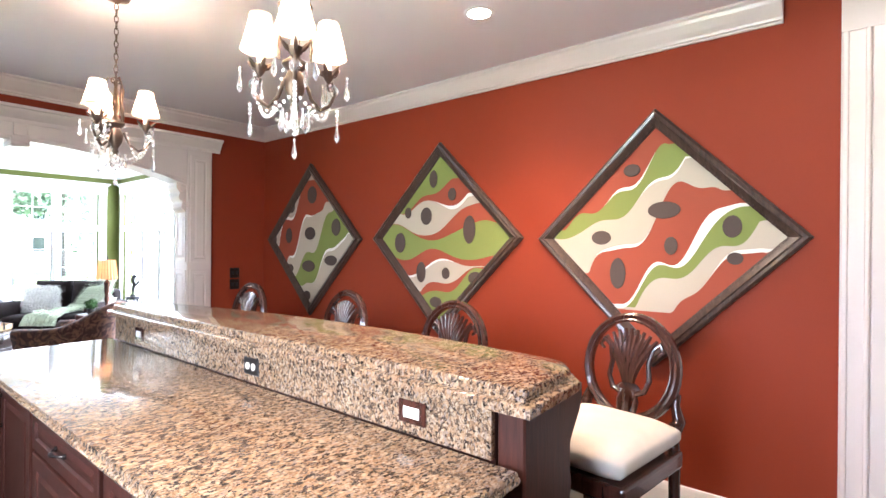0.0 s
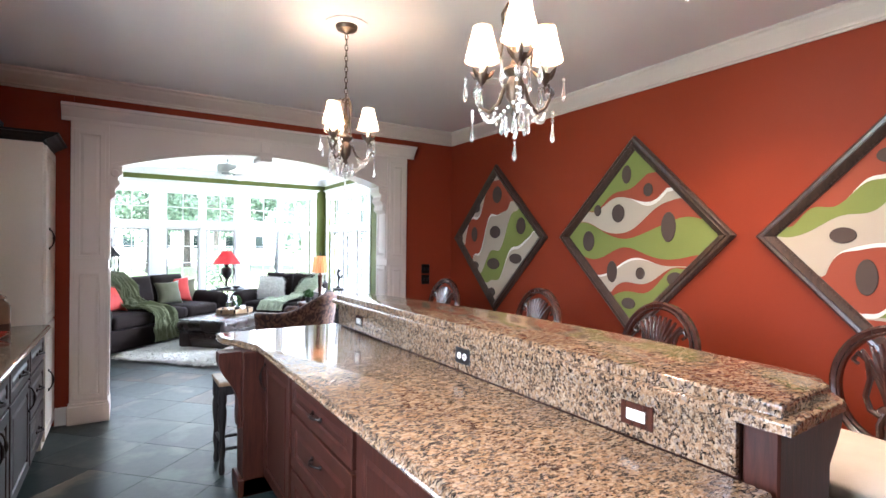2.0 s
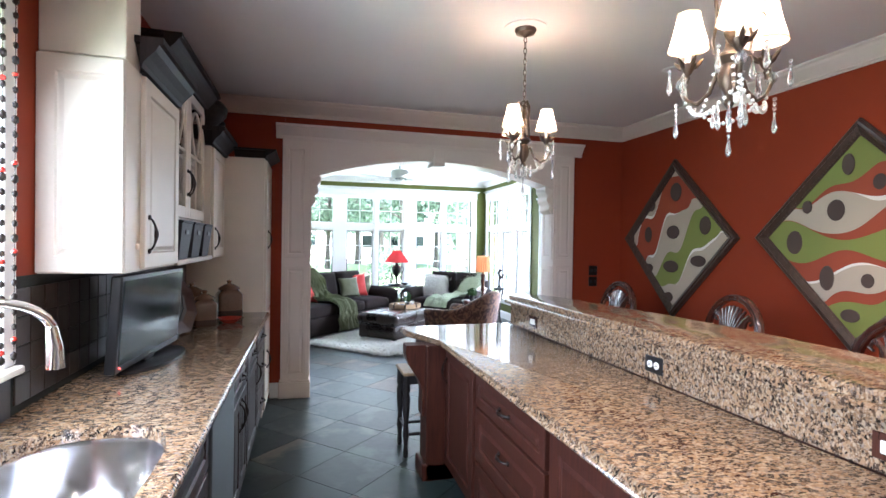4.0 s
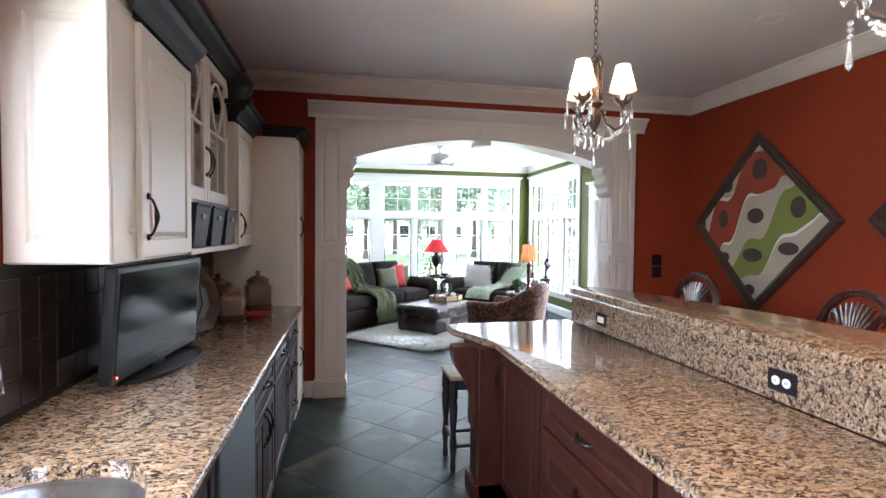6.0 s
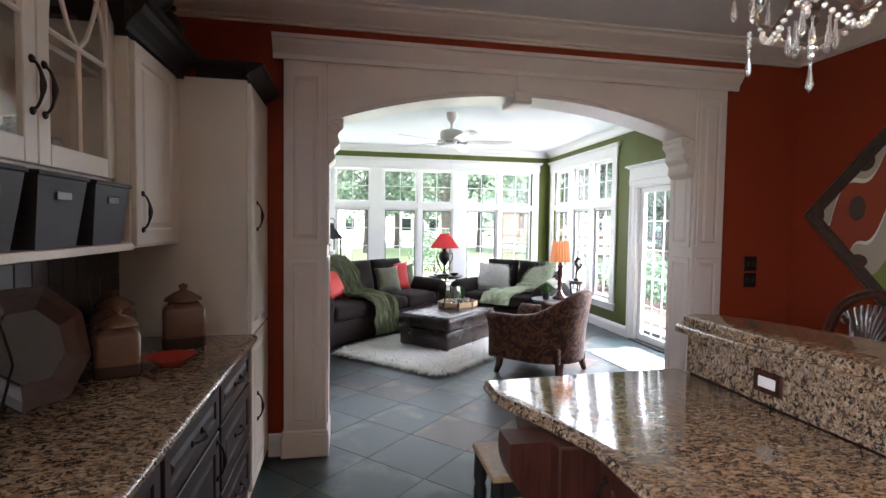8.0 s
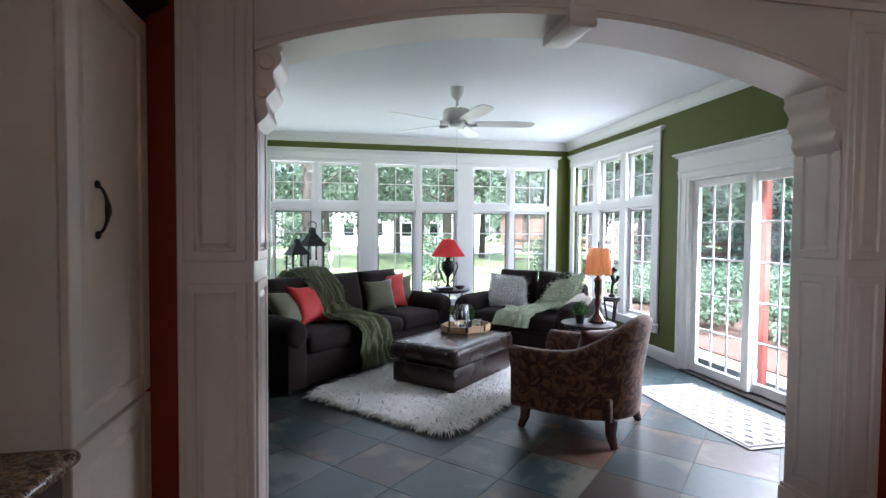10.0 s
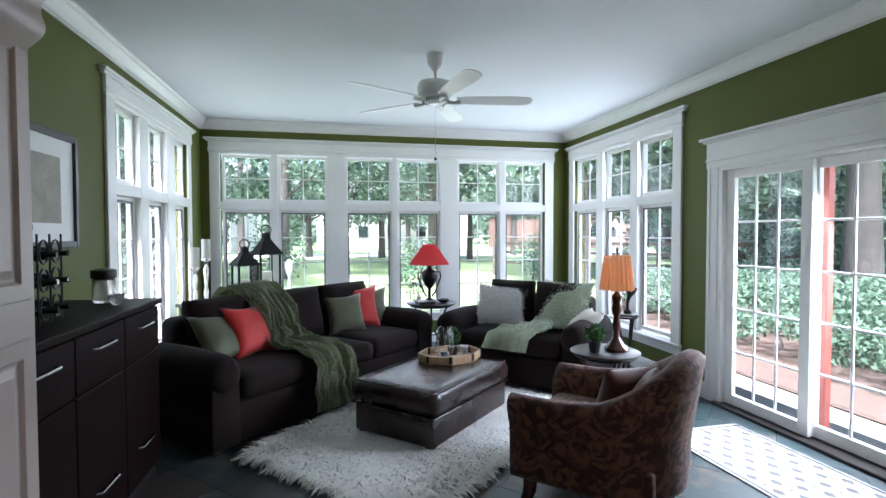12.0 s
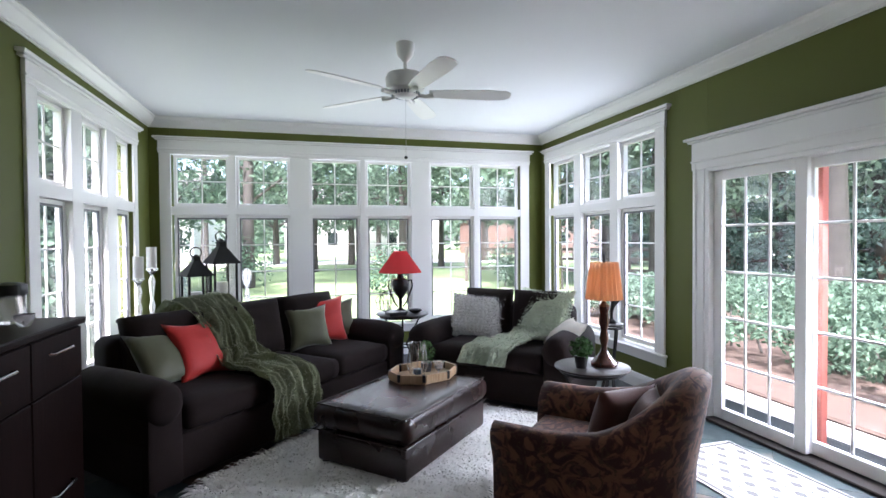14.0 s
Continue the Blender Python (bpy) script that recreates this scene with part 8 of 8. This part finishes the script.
# woods that close the distance
rng = random.Random(4)
clumps = []
for k in range(170):
    a = radians(-75 + 175 * k / 170 + rng.uniform(-1, 1))
    d = rng.uniform(68, 92)
    clumps.append((CAM14[0] + d * math.sin(a), CAM14[1] + d * math.cos(a), rng.uniform(0.5, 6.5), rng.uniform(4, 6), rng.uniform(2.5, 5)))
tagged(new("far_woods", leaf_cloud("far_woods", clumps, 150, 1.3, LEAF, 12)), "distant line of leafy woods beyond the lawn", "woods", "", "stuff")
# hedge outside the sliding door, and shrubs
hd = thing("hedge", (7.2, 11.0, GZ + 0.12), 0, "clipped green hedge along the patio", "hedge")
clumps = []
for k in range(250):
    deep = rng.uniform(-0.75, 3.6)
    clumps.append((deep, rng.uniform(-3.9, 4.4), rng.uniform(0.2, 0.62) if deep < 0.2 else rng.uniform(0.45, 0.66), 0.34, 0.2))
me = leaf_cloud("foliage", clumps, 170, 0.085, LEAF_H, 3)
o = new("foliage", me)
o.parent = hd
bm = bmesh.new()
for k in range(14):
    y_ = -3.2 + 0.49 * k
    tube([(0.0, y_, 0), (0.1 * math.sin(k), y_ + 0.1, 0.3), (0.15 * math.sin(k * 2), y_ + 0.15, 0.55)], [0.02, 0.014, 0.006], 5, bm)
part("stems", bm, BARK, hd)
for x, y, s in ((-0.6, 24.0, 1.2), (3.9, 20.5, 1.0), (8.2, 22.0, 1.1), (-1.6, 10.3, 1.0), (-1.8, 11.8, 1.1)):
    sb_ = thing("shrub", (x, y, GZ), 0, "rounded green garden shrub", "shrub", "shrubs")
    cl = [(rng.uniform(-0.6, 0.6) * s, rng.uniform(-0.6, 0.6) * s, rng.uniform(0.3, 1.3) * s, 0.45 * s, 0.4 * s) for _ in range(12)]
    o = new("foliage", leaf_cloud("foliage", cl, 110, 0.12, LEAF_H, int(x * 10) + 50))
    o.parent = sb_
    part("stems", tube([(0, 0, 0), (0.05, 0, 0.5 * s), (0.1, 0.1, s)], [0.04, 0.03, 0.01], 6), BARK, sb_)
fn = thing("fence", (17, 17, GZ), -38, "dark weathered split rail fence", "fence")
for k in range(9):
    part("post", B(-12 + 3 * k - 0.06, -12 + 3 * k + 0.06, -0.06, 0.06, 0, 1.35), FENCE_W, fn)
for z in (0.45, 0.85, 1.2):
    for k in range(8):
        part("rail", B(-12 + 3 * k + 0.061, -9 + 3 * k - 0.061, -0.03, 0.03, z, z + 0.11), FENCE_W, fn)


def house(x, y, turn, w, d, h, wall_mat, label):
    root = thing("house", (x, y, GZ), turn, label, "house", "far houses")
    part("wall", B(-w / 2, w / 2, -d / 2, d / 2, 0, h), wall_mat, root)
    bm = bmesh.new()
    prism([(-d / 2 - 0.5, h), (d / 2 + 0.5, h), (0, h + 2.6)], -w / 2 - 0.4, w / 2 + 0.4, bm, Matrix(((0, 0, 1, 0), (1, 0, 0, 0), (0, 1, 0, 0.001), (0, 0, 0, 1))))
    part("roof", bm, ROOF, root)
    for k in range(int(w // 3)):
        for z in ((1.0, 3.9) if h > 5 else (1.0,)):
            cx = -w / 2 + 1.6 + 3 * k
            fr = part("window", B(cx - 0.6, cx + 0.6, -d / 2 - 0.06, -d / 2 - 0.001, z, z + 1.5, 0.01), WHITE, root)
            part("pane", B(cx - 0.5, cx + 0.5, -d / 2 - 0.075, -d / 2 - 0.061, z + 0.1, z + 1.4), SCREEN, fr)


house(7.5, 62, 0, 16, 9, 5.6, SIDING, "pale sided two-storey house far across the lawn")
house(27, 60, 15, 14, 9, 4.2, BRICK_FAR, "red brick house far behind the trees")
house(-14, 58, -12, 15, 9, 5.6, SIDING, "pale house far behind the trees")

# ---- slate floor tiles, laid on the diagonal ----
floor = tagged(new("floor"), "dark slate tile floor laid diagonally", "floor", "", "structure")
SIZE, GAP = 0.46, 0.004
_h = SIZE / 2 - GAP / 2
tile_mesh = finish(B(-_h, _h, -_h, _h, -0.012, 0.0), "tile", SLATE)
rest = bmesh.new()
made = 0
for i in range(-60, 60):
    for j in range(-60, 60):
        x = 1.0 + (i - j) * SIZE / math.sqrt(2)
        y = 5.0 + (i + j) * SIZE / math.sqrt(2)
        if not (-0.55 < x < 4.9 and -3.0 < y < 12.1):
            continue
        near = (0.15 < x < 2.0 and 1.6 < y < 6.6) or (-0.3 < x < 4.9 and 6.2 < y < 12.0)
        jog = 0.0006 * math.sin(i * 12.9 + j * 78.2)
        m = Matrix.Translation((x, y, jog)) @ Matrix.Rotation(radians(45 + 90 * ((i * 7 + j * 3) % 4)), 4, "Z")
        inside = (0.1 < x < 4.0 and y < 5.7) or (0.1 < x < 4.3 and 6.5 < y < 11.6) or (0.9 < x < 3.2 and y < 6.6)
        if near and inside and made < 300:
            t = new("tile", tile_mesh)
            t.matrix_world = m
            t.parent = floor
            made += 1
        else:
            box(rest, -_h, _h, -_h, _h, -0.012, 0.0, 0, 1, m)
for v in rest.verts:
    east, west = (4.30, -0.33) if v.co.y < 6.2 else (4.72, -0.36)
    v.co.x = min(max(v.co.x, west), east)
    v.co.y = min(max(v.co.y, -2.95), 12.02)
tagged(part("far_tiles", rest, SLATE, floor), "", "", "", "stuff")

# brown tiles of the backsplash
bs = tagged(new("backsplash"), "dark brown tile backsplash along the counter", "backsplash", "", "structure")
part("bed", B(LEFT, LEFT + 0.004, 2.99, 5.526, 0.911, 1.384), GROUT, bs)
bt = finish(B(0, 0.008, 0.002, 0.098, 0.002, 0.098, 0.002), "tile", TILE)
for j in range(25):
    for k in range(4):
        t = new("tile", bt)
        t.matrix_world = Matrix.Translation((LEFT + 0.004, 3.0 + 0.101 * j, 0.93 + 0.101 * k + 0.01))
        t.parent = bs
part("sink_splash", B(LEFT, LEFT + 0.010, 0.2, 2.98, 0.911, 1.055, 0.002), TILE, bs)
